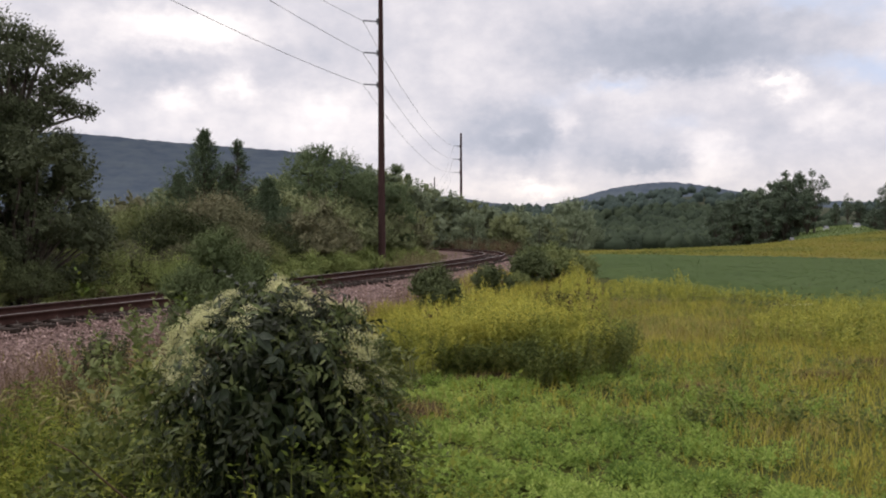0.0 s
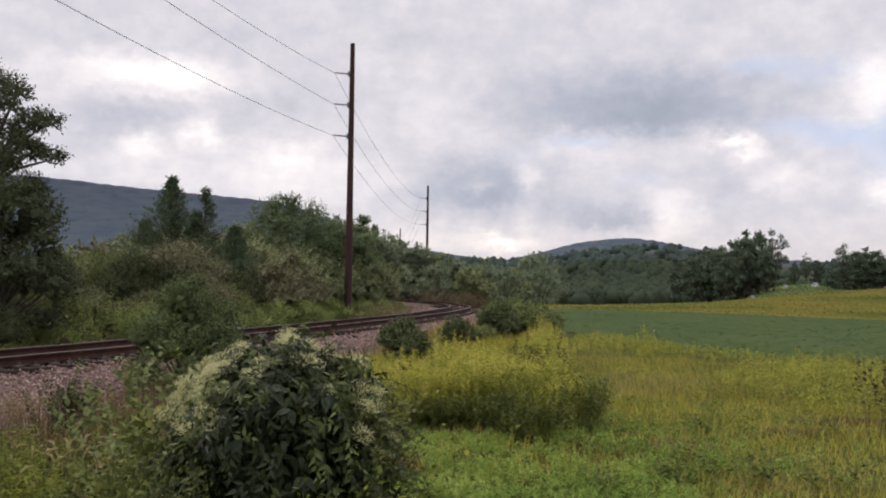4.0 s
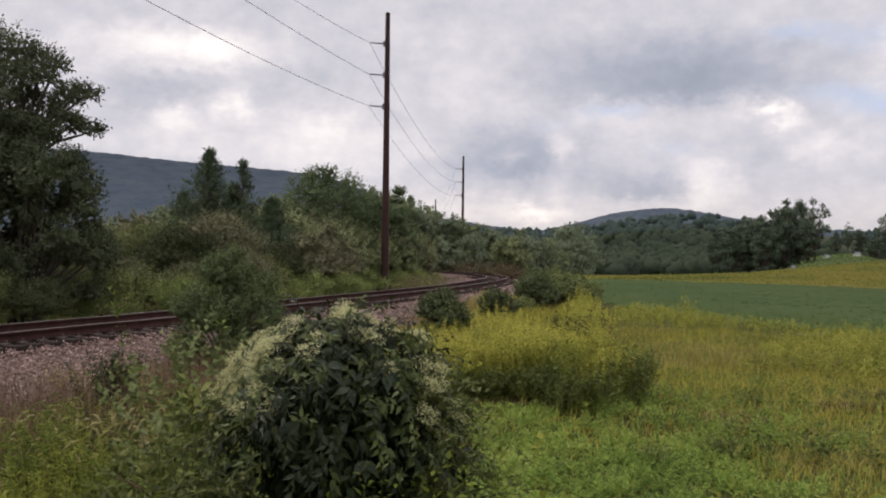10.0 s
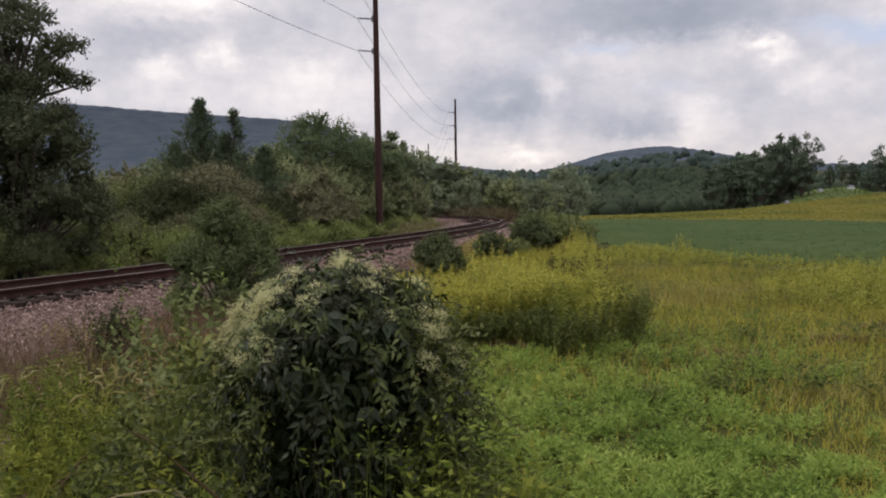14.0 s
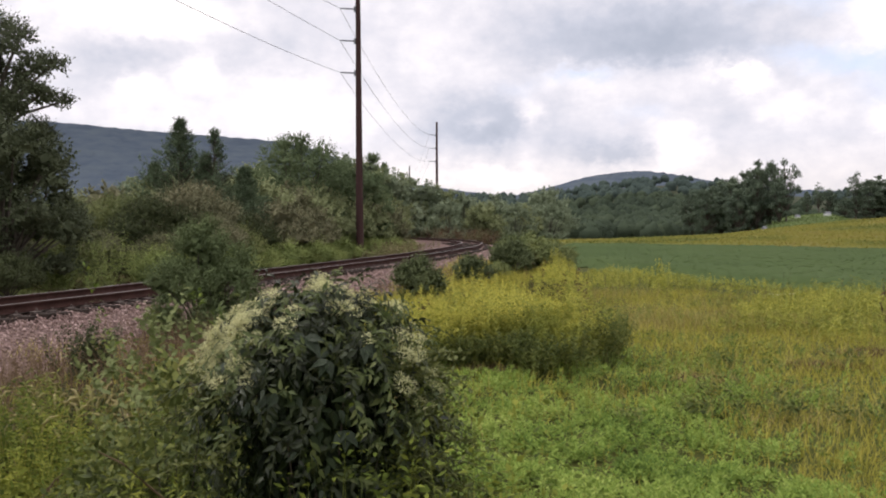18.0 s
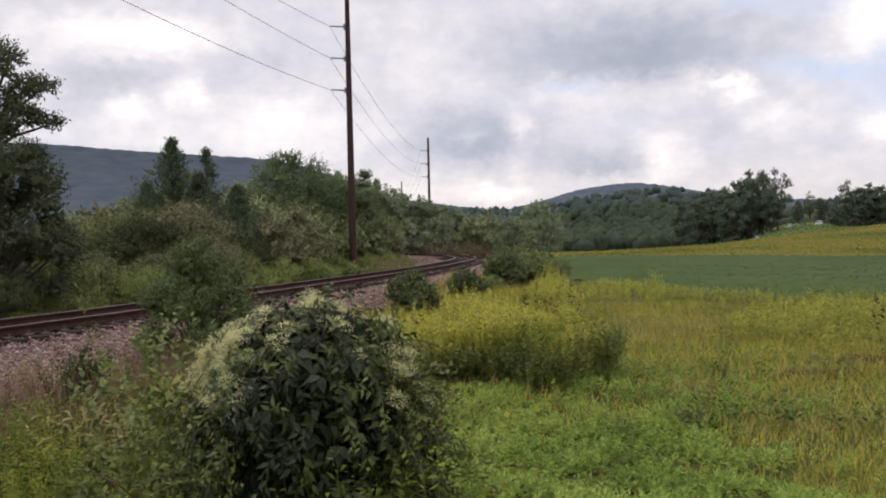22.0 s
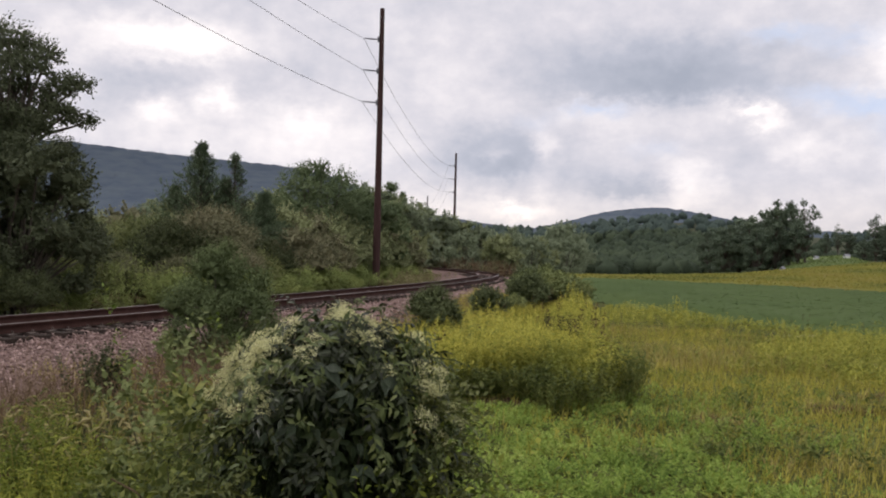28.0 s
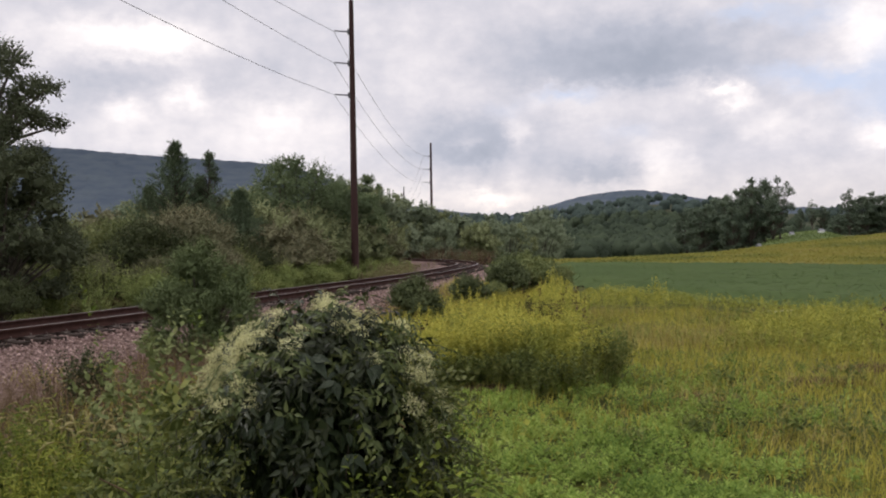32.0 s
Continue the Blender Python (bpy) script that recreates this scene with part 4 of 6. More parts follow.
def edge_dist(x, y, poly):
    """Distance from the border of a polygon."""
    best = np.full(np.shape(x), 1e9)
    for (ax, ay), (bx, by) in zip(poly, poly[1:] + poly[:1]):
        t = np.clip(((x - ax) * (bx - ax) + (y - ay) * (by - ay)) / ((bx - ax) ** 2 + (by - ay) ** 2), 0, 1)
        best = np.minimum(best, np.hypot(x - ax - t * (bx - ax), y - ay - t * (by - ay)))
    return best


def blades(s, g, pts, length, width, lean=0.35):
    k = len(pts)
    f = flat(g, k)
    L = length * g.uniform(0.55, 1.3, k)
    up = np.array([0, 0, 1.0]) + f * g.uniform(0, lean, k)[:, None]
    s.scatter(BLADE, pts, up, f, np.stack((width * g.uniform(0.7, 1.3, k), L, L * g.uniform(0.2, 0.8, k)), 1))


def herbs(leaf, bloom, g, pts, height, leaves, length, tpl=SLIM, blooms=0, bloom_size=0.03, spread=0.06, plume=0.22, stem=True, lean=0.12, low=0.12):
    """Upright plants: a stem with leaves round it and, if wanted, a plume of small blossoms on top."""
    k = len(pts)
    H = np.asarray(height) * g.uniform(0.7, 1.15, k)
    tilt = np.array([0, 0, 1.0]) + flat(g, k) * g.uniform(0, lean, k)[:, None]
    if stem:
        leaf.scatter(TWIG, pts, tilt, flat(g, k), np.stack((np.full(k, 0.008), H, np.full(k, 0.008)), 1))
    f = g.uniform(low, 0.98, (k, leaves)) ** 0.8
    out = flat(g, k * leaves)
    p = np.repeat(pts, leaves, 0) + np.repeat(tilt * H[:, None], leaves, 0) * f.ravel()[:, None] + out * 0.01
    y = out + np.array([0, 0, 1.0]) * g.uniform(-0.1, 1.0, k * leaves)[:, None]
    leaf.scatter(tpl, p, y, np.array([0, 0, 1.0]) + 0.5 * g.normal(size=(k * leaves, 3)), length * g.uniform(0.55, 1.25, k * leaves) * (1.15 - 0.5 * f.ravel()))
    if blooms:
        f = g.uniform(1 - plume, 1.05, (k, blooms))
        w = spread * (1.15 - (f - (1 - plume)) / plume)
        p = np.repeat(pts, blooms, 0) + np.repeat(tilt * H[:, None], blooms, 0) * f.ravel()[:, None] + flat(g, k * blooms) * (w.ravel() * g.uniform(0.2, 1, k * blooms))[:, None]
        bloom.scatter(CARD, p, flat(g, k * blooms) + np.array([0, 0, 0.6]), unit(g, k * blooms), bloom_size * g.uniform(0.6, 1.4, k * blooms))


def stuff(name, s, material, label, cat):
    if s.n:
        return tagged(part(name, s.mesh(name), material), label, cat, kind="stuff")


# low bright leafy plants in front
g = rnd(200)
CLOVER = [(-0.6, 2.2), (1.0, 2.0), (4.4, 4.4), (6.0, 7.0), (5.6, 10.0), (4.0, 14.0), (0.4, 12.4), (-0.9, 11.4), (-0.7, 6.0)]


def leafy(x, y):
    """How far the ground is leafy cover rather than grass."""
    return np.clip(0.5 - (x - 2.65 - 0.1 * (y < 7) * (7 - y)) * 0.55 + 0.55 * wobble(x, y, 0.9, 3) + 0.35 * wobble(x, y, 0.3, 8), 0.03, 1)


s = Soup()
BARE = ((-0.25, 9.6, 0.34, 0.6), (0.55, 11.6, 0.45, 0.22), (3.1, 10.7, 0.3, 0.3))


def lush(x, y):
    """Nil on the bare dry spots."""
    k = np.ones(np.shape(x))
    for cx, cy, rx, ry in BARE:
        k *= np.clip(((x - cx) / rx) ** 2 + ((y - cy) / ry) ** 2 - 0.35, 0.04, 1)
    return k


thick = lambda x, y: lush(x, y) * np.clip(0.38 + 1.0 * wobble(x, y, 0.16, 1) + 0.25 * wobble(x, y, 1.0, 2), 0.1, 1) * np.clip(5.5 / y, 0.25, 1) ** 1.2 * leafy(x, y)
p = sow(g, CLOVER, 3500, thick)
p[:, 2] += g.uniform(0.01, 0.05, len(p))
s.scatter(SLIMMER, p, flat(g, len(p)) + np.array([0, 0, 0.3]), np.array([0, 0, 1.0]) + 0.5 * g.normal(size=(len(p), 3)), g.uniform(0.03, 0.06, len(p)))
# tufts: narrow leaves that radiate from a short stem, the upper ones upright
c = sow(g, CLOVER, 9000, thick)
n_leaf = 17
tall = g.uniform(0.05, 0.16, len(c)) * np.clip(1 + 0.6 * wobble(c[:, 0], c[:, 1], 0.33, 6) + 0.3 * wobble(c[:, 0], c[:, 1], 0.9, 4), 0.35, 1.8)
level = np.tile(np.linspace(0.15, 1.0, n_leaf), len(c))
tall = np.repeat(tall, n_leaf)
out = flat(g, len(c) * n_leaf)
p = np.repeat(c, n_leaf, 0) + out * (0.02 * (1 - level))[:, None]
p[:, 2] += tall * level
way = out + np.array([0, 0, 1.0]) * (0.15 + 1.1 * level ** 2)[:, None] + 0.2 * g.normal(size=p.shape)
s.scatter(LANCE, p, way, np.array([0, -0.1, 1.0]) + 0.3 * g.normal(size=p.shape), g.uniform(0.036, 0.066, len(p)) * (1.2 - 0.45 * level))
stuff("leafy_ground_cover", s, M_clover, "bright green low leafy ground cover in the mown strip", "ground cover")

# meadow grass, short and mixed
MEADOW = [(0.3, 2.2), (4.5, 4.0), (12, 12), (17, 19), (11, 25.5), (9, 31), (5.0, 31), (2.8, 16), (2.4, 12), (0.2, 12), (-0.4, 7)]
s = Soup()
p = sow(g, MEADOW, 32000, lambda x, y: np.clip(0.7 + 0.5 * wobble(x, y, 0.5, 4), 0.1, 1) * np.clip(7 / y, 0.1, 1) * np.clip(1.12 - leafy(x, y), 0.08, 1))
blades(s, g, p, 0.14, 0.008, 0.7)
p = sow(g, MEADOW, 22000, lambda x, y: (y > 9) * np.clip(0.75 + 0.5 * wobble(x, y, 1.7, 6), 0.15, 1))
blades(s, g, p, 0.19, 0.0125, 0.95)
p = sow(g, [(1.2, 2.6), (4.5, 4.0), (7.5, 7.4), (5.5, 9.5), (2.6, 7.0)], 13000)
blades(s, g, p, 0.1, 0.006, 1.0)
p = sow(g, [(-7, -6), (8, -6), (9, 3), (4.4, 4.2), (1.0, 2.1), (-0.6, 2.2), (-2.2, 2.6), (-7, 4)], 15000)
blades(s, g, p, 0.14, 0.02, 0.9)
stuff("meadow_grass", s, M_grass, "short yellow-green meadow grass, uneven and unmown", "grass")
s = Soup()
p = sow(g, MEADOW, 1500, lambda x, y: np.clip(-0.25 + 1.2 * wobble(x, y, 1.3, 7), 0, 1))
blades(s, g, p, 0.16, 0.011, 0.7)
p = sow(g, [(3.5, 16), (9, 16), (12, 24), (9, 31), (5, 31)], 3400, lambda x, y: np.clip(0.5 + wobble(x, y, 1.6, 9), 0.05, 1))
blades(s, g, p, 0.34, 0.012, 0.4)
p = sow(g, CLOVER, 500, lambda x, y: np.clip(-0.5 + 1.5 * wobble(x, y, 0.9, 3), 0, 1))
blades(s, g, p, 0.14, 0.008, 0.8)
for cx, cy, rx, ry, k in ((5.0, 11.8, 0.35, 0.25, 220), (3.1, 10.7, 0.3, 0.4, 220), (-0.25, 9.7, 0.28, 0.6, 320), (3.4, 8.6, 0.4, 0.3, 200), (0.55, 11.75, 0.4, 0.2, 240), (6.2, 13.0, 0.6, 0.3, 200)):
    q = np.column_stack((g.normal(cx, rx, k), g.normal(cy, ry, k)))
    blades(s, g, np.column_stack((q, land(q[:, 0], q[:, 1]) + 0.03)), 0.17, 0.009, 1.2)
d_ = Soup()
for cx, cy, rx, ry in BARE + ((5.0, 11.8, 0.4, 0.25), (6.2, 13.0, 0.5, 0.25)):
    k = int(1500 * rx / 0.34)
    q = np.column_stack((g.normal(cx, rx * 0.55, k), g.normal(cy, ry * 0.55, k)))
    blades(d_, g, np.column_stack((q, land(q[:, 0], q[:, 1]) + 0.01)), 0.1, 0.009, 1.6)
stuff("dead_grass_patches", d_, M_red_dry, "low patches of dead brown grass", "grass")
stuff("dry_meadow_grass", s, M_straw, "straw-coloured dry grass among the green meadow", "grass")

# tufts and small herbs in the meadow
s, y_, dark = Soup(), Soup(), Soup()
p = sow(g, MEADOW, 800, lambda x, y: np.clip(0.1 + wobble(x, y, 0.8, 11), 0, 1) * np.clip(1.1 - leafy(x, y), 0, 1))
herbs(s, y_, g, p, 0.2, 14, 0.06, SLIMMER, lean=0.5)
p = sow(g, MEADOW, 900, lambda x, y: (y > 10) * np.clip(1.2 * wobble(x, y, 1.2, 13), 0, 1))
herbs(s, y_, g, p, 0.32, 12, 0.08, SLIM)
for cx, cy, r, hh in ((3.3, 8.9, 0.2, 0.36), (2.85, 9.3, 0.3, 0.3), (3.85, 8.6, 0.28, 0.34), (4.4, 7.6, 0.25, 0.3), (2.5, 9.0, 0.2, 0.22), (3.75, 12.0, 0.2, 0.22), (1.75, 8.7, 0.18, 0.18), (5.3, 11.9, 0.3, 0.3)):
    k = 16
    q = np.column_stack((g.normal(cx, r * 0.45, k), g.normal(cy, r * 0.8, k)))
    herbs(dark, y_, g, np.column_stack((q, land(q[:, 0], q[:, 1]))), hh, 18, 0.07, SLIMMER, lean=0.6)
stuff("weed_tufts", dark, M_tall_weed, "dark green weed tufts standing in the meadow", "weeds")
stuff("meadow_herbs", s, M_weed, "green meadow herbs and tufts among the grass", "weeds")

def bouquet(leaf, bloom, cx, cy, height, foot, flower, leaves=40, length=0.1):
    """One clump of stems that spread from a narrow foot."""
    k = int(g.integers(26, 46))
    out = flat(g, k) * (g.uniform(0, 1, k) ** 0.6)[:, None]
    q = np.array([cx, cy, 0]) + out * foot
    q[:, 2] = land(q[:, 0], q[:, 1])
    H = height * (1 - 0.25 * np.linalg.norm(out, axis=1) ** 2) * g.uniform(0.85, 1.1, k)
    dirs = np.array([0, 0, 1.0]) + out * 0.38 + 0.06 * g.normal(size=(k, 3))
    leaf.scatter(TWIG, q, dirs, flat(g, k), np.stack((np.full(k, 0.009), H, np.full(k, 0.009)), 1))
    m = leaves
    f = g.uniform(0.25, 1.0, (k, m)).ravel()[:, None] ** 0.8
    a = np.repeat(q, m, 0) + np.repeat(dirs * H[:, None], m, 0) * f
    leaf.scatter(SLIM, a, flat(g, k * m) + np.array([0, 0, 0.7]), np.array([0, 0, 1.0]) + 0.5 * g.normal(size=(k * m, 3)), length * g.uniform(0.5, 1.0, k * m) * (1.2 - 0.5 * f[:, 0]))
    if flower:
        m = 34
        f = g.uniform(0.82, 1.05, (k, m)).ravel()[:, None]
        a = np.repeat(q, m, 0) + np.repeat(dirs * H[:, None], m, 0) * f + flat(g, k * m) * g.uniform(0, 0.07, k * m)[:, None]
        bloom.scatter(CARD, a, flat(g, k * m) + np.array([0, 0, 0.6]), unit(g, k * m), g.uniform(0.01, 0.022, k * m))


# goldenrod: the stand in the middle, the stand at the meadow's edge, the band beyond
MID = [(-0.75, 12.2), (-0.4, 11.6), (0.6, 11.9), (1.5, 11.5), (2.1, 12.3), (2.45, 13.6), (2.8, 17), (3.8, 22), (5.2, 28), (5.5, 33), (3.9, 34), (3.2, 27), (1.7, 21), (0.4, 17.5), (-0.55, 14.5)]
EDGE = [(5.1, 16.5), (5.9, 14.5), (6.6, 12.4), (9, 10.8), (13, 13), (16, 18), (11.5, 24.5), (9.8, 27), (8.2, 24), (6.4, 19.5)]
BAND = [(5.3, 31), (8.6, 30), (11.2, 25), (15.5, 19.0), (19, 17.5), (18.5, 20.8), (13, 26), (10.6, 32), (9.0, 37.5), (6.5, 39)]
s = Soup()
def swell(p, poly, full, width=0.9):
    """Heights that fall off towards a stand's border and rise and dip within it."""
    d = edge_dist(p[:, 0], p[:, 1], poly)
    return full * (0.5 + 0.5 * sm(0, width, d)) * (1 + 0.16 * wobble(p[:, 0], p[:, 1], 0.45, 5) + 0.1 * wobble(p[:, 0], p[:, 1], 1.3, 2))


def flowering(p, a, b):
    """Which plants bear plumes, in drifts."""
    return g.uniform(size=len(p)) < np.clip(a + b * wobble(p[:, 0], p[:, 1], 1.1, 4), 0, 1)


ragged = lambda poly, w: (lambda x, y: np.clip(0.25 + edge_dist(x, y, poly) / w + 0.4 * wobble(x, y, 0.4, 2), 0.05, 1))
front = Soup()
FRONT = [(-0.75, 12.2), (-0.3, 11.5), (0.5, 11.75), (1.0, 11.4), (1.35, 10.9), (1.7, 11.1), (2.15, 11.7), (2.4, 12.5), (1.6, 12.9), (0.2, 13.0)]
centres = []
for c in sow(g, FRONT, 400):
    if len(centres) < 30 and all(math.hypot(c[0] - o[0], c[1] - o[1]) > 0.29 for o in centres):
        centres.append(c)
for cx, cy, _ in centres:
    # Border clumps take a darker leaf, partly painting the stand's shaded foot.
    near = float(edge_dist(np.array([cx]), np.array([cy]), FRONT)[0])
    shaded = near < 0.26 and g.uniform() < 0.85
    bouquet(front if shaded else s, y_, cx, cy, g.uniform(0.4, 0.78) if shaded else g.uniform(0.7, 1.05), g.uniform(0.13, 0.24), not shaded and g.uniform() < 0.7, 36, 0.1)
p = sow(g, MID, 1500, lambda x, y: ragged(MID, 0.5)(x, y) * (np.hypot((x - 2.72) / 0.6, (y - 21.4) / 0.8) > 1) * np.where(y < 13.0, 0.04, np.where(y < 15, 1, 0.7)))
h = swell(p, MID, np.interp(p[:, 1], [12, 15, 18, 24, 28, 33], [0.92, 0.88, 0.68, 0.7, 0.95, 1.05]))
h *= 1 - 0.36 * sm(0.1, 0.13, (p[:, 0] + 0.24) / p[:, 1]) * (p[:, 1] > 13.1) * (p[:, 1] < 20.9)
h *= 1 + 0.22 * wobble(p[:, 0], p[:, 1], 0.22, 9) + 0.12 * wobble(p[:, 0], p[:, 1], 0.6, 3)
fl = (g.uniform(size=len(p)) < np.clip(1.05 - 0.35 * np.clip(p[:, 0] - 0.6, 0, 2) * (p[:, 1] < 15), 0.1, 0.95)) & flowering(p, 0.8, 0.5) | (p[:, 1] > 26.5)
herbs(s, y_, g, p[fl], h[fl], 20, 0.11, SLIM, 42, 0.016, 0.08, 0.2, low=0.3)
herbs(s, y_, g, p[~fl], h[~fl] * 0.95, 24, 0.11, SLIM, low=0.3)
p = sow(g, EDGE, 1700, ragged(EDGE, 0.9))
h = swell(p, EDGE, 0.74, 3.0)
fl = flowering(p, 0.38, 0.8)
herbs(s, y_, g, p[fl], h[fl], 24, 0.1, SLIM, 20, 0.017, 0.08, 0.24)
herbs(s, y_, g, p[~fl], h[~fl] * 0.95, 28, 0.1, SLIM)
p = sow(g, BAND, 1100, ragged(BAND, 0.8))
h = swell(p, BAND, 0.55, 1.2)
fl = flowering(p, 0.55, 0.6)
herbs(s, y_, g, p[fl], h[fl], 18, 0.11, SLIM, 12, 0.026, 0.1, 0.3)
herbs(s, y_, g, p[~fl], h[~fl], 20, 0.11, SLIM)
stuff("leafy_stems", front, M_tall_weed, "dark green leafy stems colouring the goldenrod's shaded front", "weeds")
stuff("goldenrod_stand", s, M_golden, "dense stand of leafy goldenrod stems", "goldenrod")
# the gold strip beyond the crop
FARGOLD = [(7, 92), (12, 81), (22, 74), (32, 64), (80, 66), (80, 128), (40, 126), (14, 120)]
f_ = Soup()
p = sow(g, FARGOLD, 42000, lambda x, y: np.clip(75 / y, 0.4, 1))
p[:, 2] += 0.02 + 0.36 * sm(0, 1.5, edge_dist(p[:, 0], p[:, 1], FARGOLD)) + 0.1 * wobble(p[:, 0], p[:, 1], 2.0, 3) + g.uniform(-0.04, 0.12, len(p))
f_.scatter(CARD, p, flat(g, len(p)) + np.array([0, 0, 0.7]), np.array([0, -0.5, 1.0]) + 0.4 * g.normal(size=(len(p), 3)), g.uniform(0.12, 0.3, len(p)))
fx, fy = np.meshgrid(np.arange(6, 81, 0.8), np.arange(63, 129, 0.8))
fz = land(fx, fy) + 0.02 + 0.36 * sm(0, 1.5, edge_dist(fx, fy, FARGOLD)) + 0.1 * wobble(fx, fy, 2.0, 3)
fi = np.arange(fx.size).reshape(fx.shape)
f_.add(np.stack((fx, fy, fz), -1), np.stack((fi[:-1, :-1], fi[:-1, 1:], fi[1:, 1:], fi[1:, :-1]), -1)[inside(fx[:-1, :-1] + 0.4, fy[:-1, :-1] + 0.4, FARGOLD)])
stuff("far_weed_field", f_, M_far_gold, "far strip of rough green and gold weeds", "weeds")
# short green pasture on the rise behind the gold strip
pu, pd = np.meshgrid(np.linspace(0.30, 0.56, 60), np.linspace(121, 230, 50))
f_ = Soup()
pi_ = np.arange(pu.size).reshape(pu.shape)
f_.add(np.stack((pu * pd, pd, land(pu * pd, pd) + 0.06), -1), np.stack((pi_[:-1, :-1], pi_[:-1, 1:], pi_[1:, 1:], pi_[1:, :-1]), -1))
p = sow(g, [(50, 126), (70, 126), (112, 226), (72, 226)], 5000)
f_.scatter(CARD, p + np.array([0, 0, 0.06]), flat(g, len(p)) + np.array([0, 0, 0.8]), np.array([0, -0.5, 1.0]) + 0.4 * g.normal(size=(len(p), 3)), g.uniform(0.2, 0.4, len(p)))
stuff("pasture_grass", f_, M_pasture, "short green pasture grass on the far rise", "grass")
stuff("goldenrod_blossom", y_, M_yellow, "yellow goldenrod plumes over the stands", "blossom")

# dead stalks
s = Soup()
p = sow(g, MID, 26)
herbs(s, s, g, p, 0.98, 6, 0.05, SLIM, 12, 0.05, 0.05, 0.2)
p = sow(g, EDGE, 40)
herbs(s, s, g, p, 0.8, 6, 0.04, SLIM, 8, 0.028, 0.04, 0.2)
q = np.column_stack((g.normal(2.1, 0.15, 12), g.normal(12.9, 0.3, 12)))
herbs(s, s, g, np.column_stack((q, land(q[:, 0], q[:, 1]))), 0.85, 16, 0.05, SLIM, 12, 0.04, 0.03, 0.6)
q = np.column_stack((g.normal(6.0, 0.14, 34), g.normal(11.3, 0.15, 34)))
herbs(s, s, g, np.column_stack((q, land(q[:, 0], q[:, 1]))), 0.9, 18, 0.07, SLIM, 12, 0.05, 0.06, 0.3, lean=0.3)
stuff("dead_stalks", s, M_brown, "dark brown dead stalks with seed heads", "stalks")

s = Soup()
q = np.column_stack((g.normal(2.72, 0.27, 260), g.normal(21.4, 0.26, 260)))
herbs(s, s, g, np.column_stack((q, land(q[:, 0], q[:, 1]))), 0.78, 26, 0.075, SLIM, lean=0.25)
stuff("olive_stalks", s, M_stalk, "clump of dull olive-brown upright stalks among goldenrod", "stalks")
# white umbels and one tall yellow plant in the meadow
s, w_ = Soup(), Soup()
q = np.column_stack((g.normal(7.5, 0.22, 5), g.normal(19.0, 0.35, 5)))
for x, y in q:
    z = float(land(np.array([x]), np.array([y]))[0])
    tube(s, [(x, y, z), (x, y, z + 0.6)], [0.006, 0.004], 4)
    k = 40
    a = flat(g, k) * 0.05 * g.uniform(0, 1, k)[:, None] ** 0.5 + np.array([x, y, z + 0.61])
    w_.scatter(CARD, a, flat(g, k), np.array([0, 0, 1.0]) + 0.3 * g.normal(size=(k, 3)), g.uniform(0.012, 0.024, k))
stuff("umbel_stems", s, M_weed, "thin green stems of white umbels", "stalks")
stuff("white_umbels", w_, M_bloom, "small white umbel flowers in the meadow", "blossom")
s, w_ = Soup(), Soup()
q = np.column_stack((g.normal(7.83, 0.15, 9), g.normal(30.1, 0.15, 9)))
herbs(s, w_, g, np.column_stack((q, land(q[:, 0], q[:, 1]))), 1.05, 26, 0.13, SLIM, 40, 0.03, 0.1, 0.35)
goldenrod = tagged(new("goldenrod_plant"), "single tall yellow goldenrod above the meadow edge", "plant")
tagged(part("foliage", s.mesh("foliage"), M_golden, goldenrod), kind="stuff")
tagged(part("plume", w_.mesh("plume"), M_yellow, goldenrod, "yellow flower plume"), kind="stuff")

# the crop
CROP = [(7.6, 48), (9.5, 38), (11.0, 32.5), (13.4, 26.5), (18.5, 21.5), (40, 19), (60, 20), (60, 62), (32, 63), (22, 73), (12, 80), (9.0, 60)]
s = Soup()
p = sow(g, CROP, 52000, lambda x, y: np.clip(0.7 + 0.35 * np.cos((0.55 * x + y) * 8.2), 0.1, 1) * np.clip(42 / y, 0.35, 1))
p[:, 2] += 0.02 + 0.42 * sm(0, 1.3, edge_dist(p[:, 0], p[:, 1], CROP)) + 0.04 * np.cos((0.55 * p[:, 0] + p[:, 1]) * 8.2) + 0.03 * wobble(p[:, 0], p[:, 1], 0.6, 4) + g.uniform(0.0, 0.025, len(p))
s.scatter(CARD, p, flat(g, len(p)), np.array([0, 0, 1.0]) + 0.03 * g.normal(size=(len(p), 3)), g.uniform(0.1, 0.19, len(p)))
cx_, cy_ = np.meshgrid(np.arange(5, 62, 0.55), np.arange(18, 82, 0.55))
cz_ = land(cx_, cy_) + 0.02 + 0.42 * sm(0, 1.3, edge_dist(cx_, cy_, CROP)) + 0.04 * np.cos((0.55 * cx_ + cy_) * 8.2) + 0.03 * wobble(cx_, cy_, 0.6, 4)
ci = np.arange(cx_.size).reshape(cx_.shape)
mid = inside(cx_[:-1, :-1] + 0.27, cy_[:-1, :-1] + 0.27, CROP)
s.add(np.stack((cx_, cy_, cz_), -1), np.stack((ci[:-1, :-1], ci[:-1, 1:], ci[1:, 1:], ci[1:, :-1]), -1)[mid])
stuff("soybean_crop", s, M_crop, "even blue-green field of leafy soybean rows", "crop")

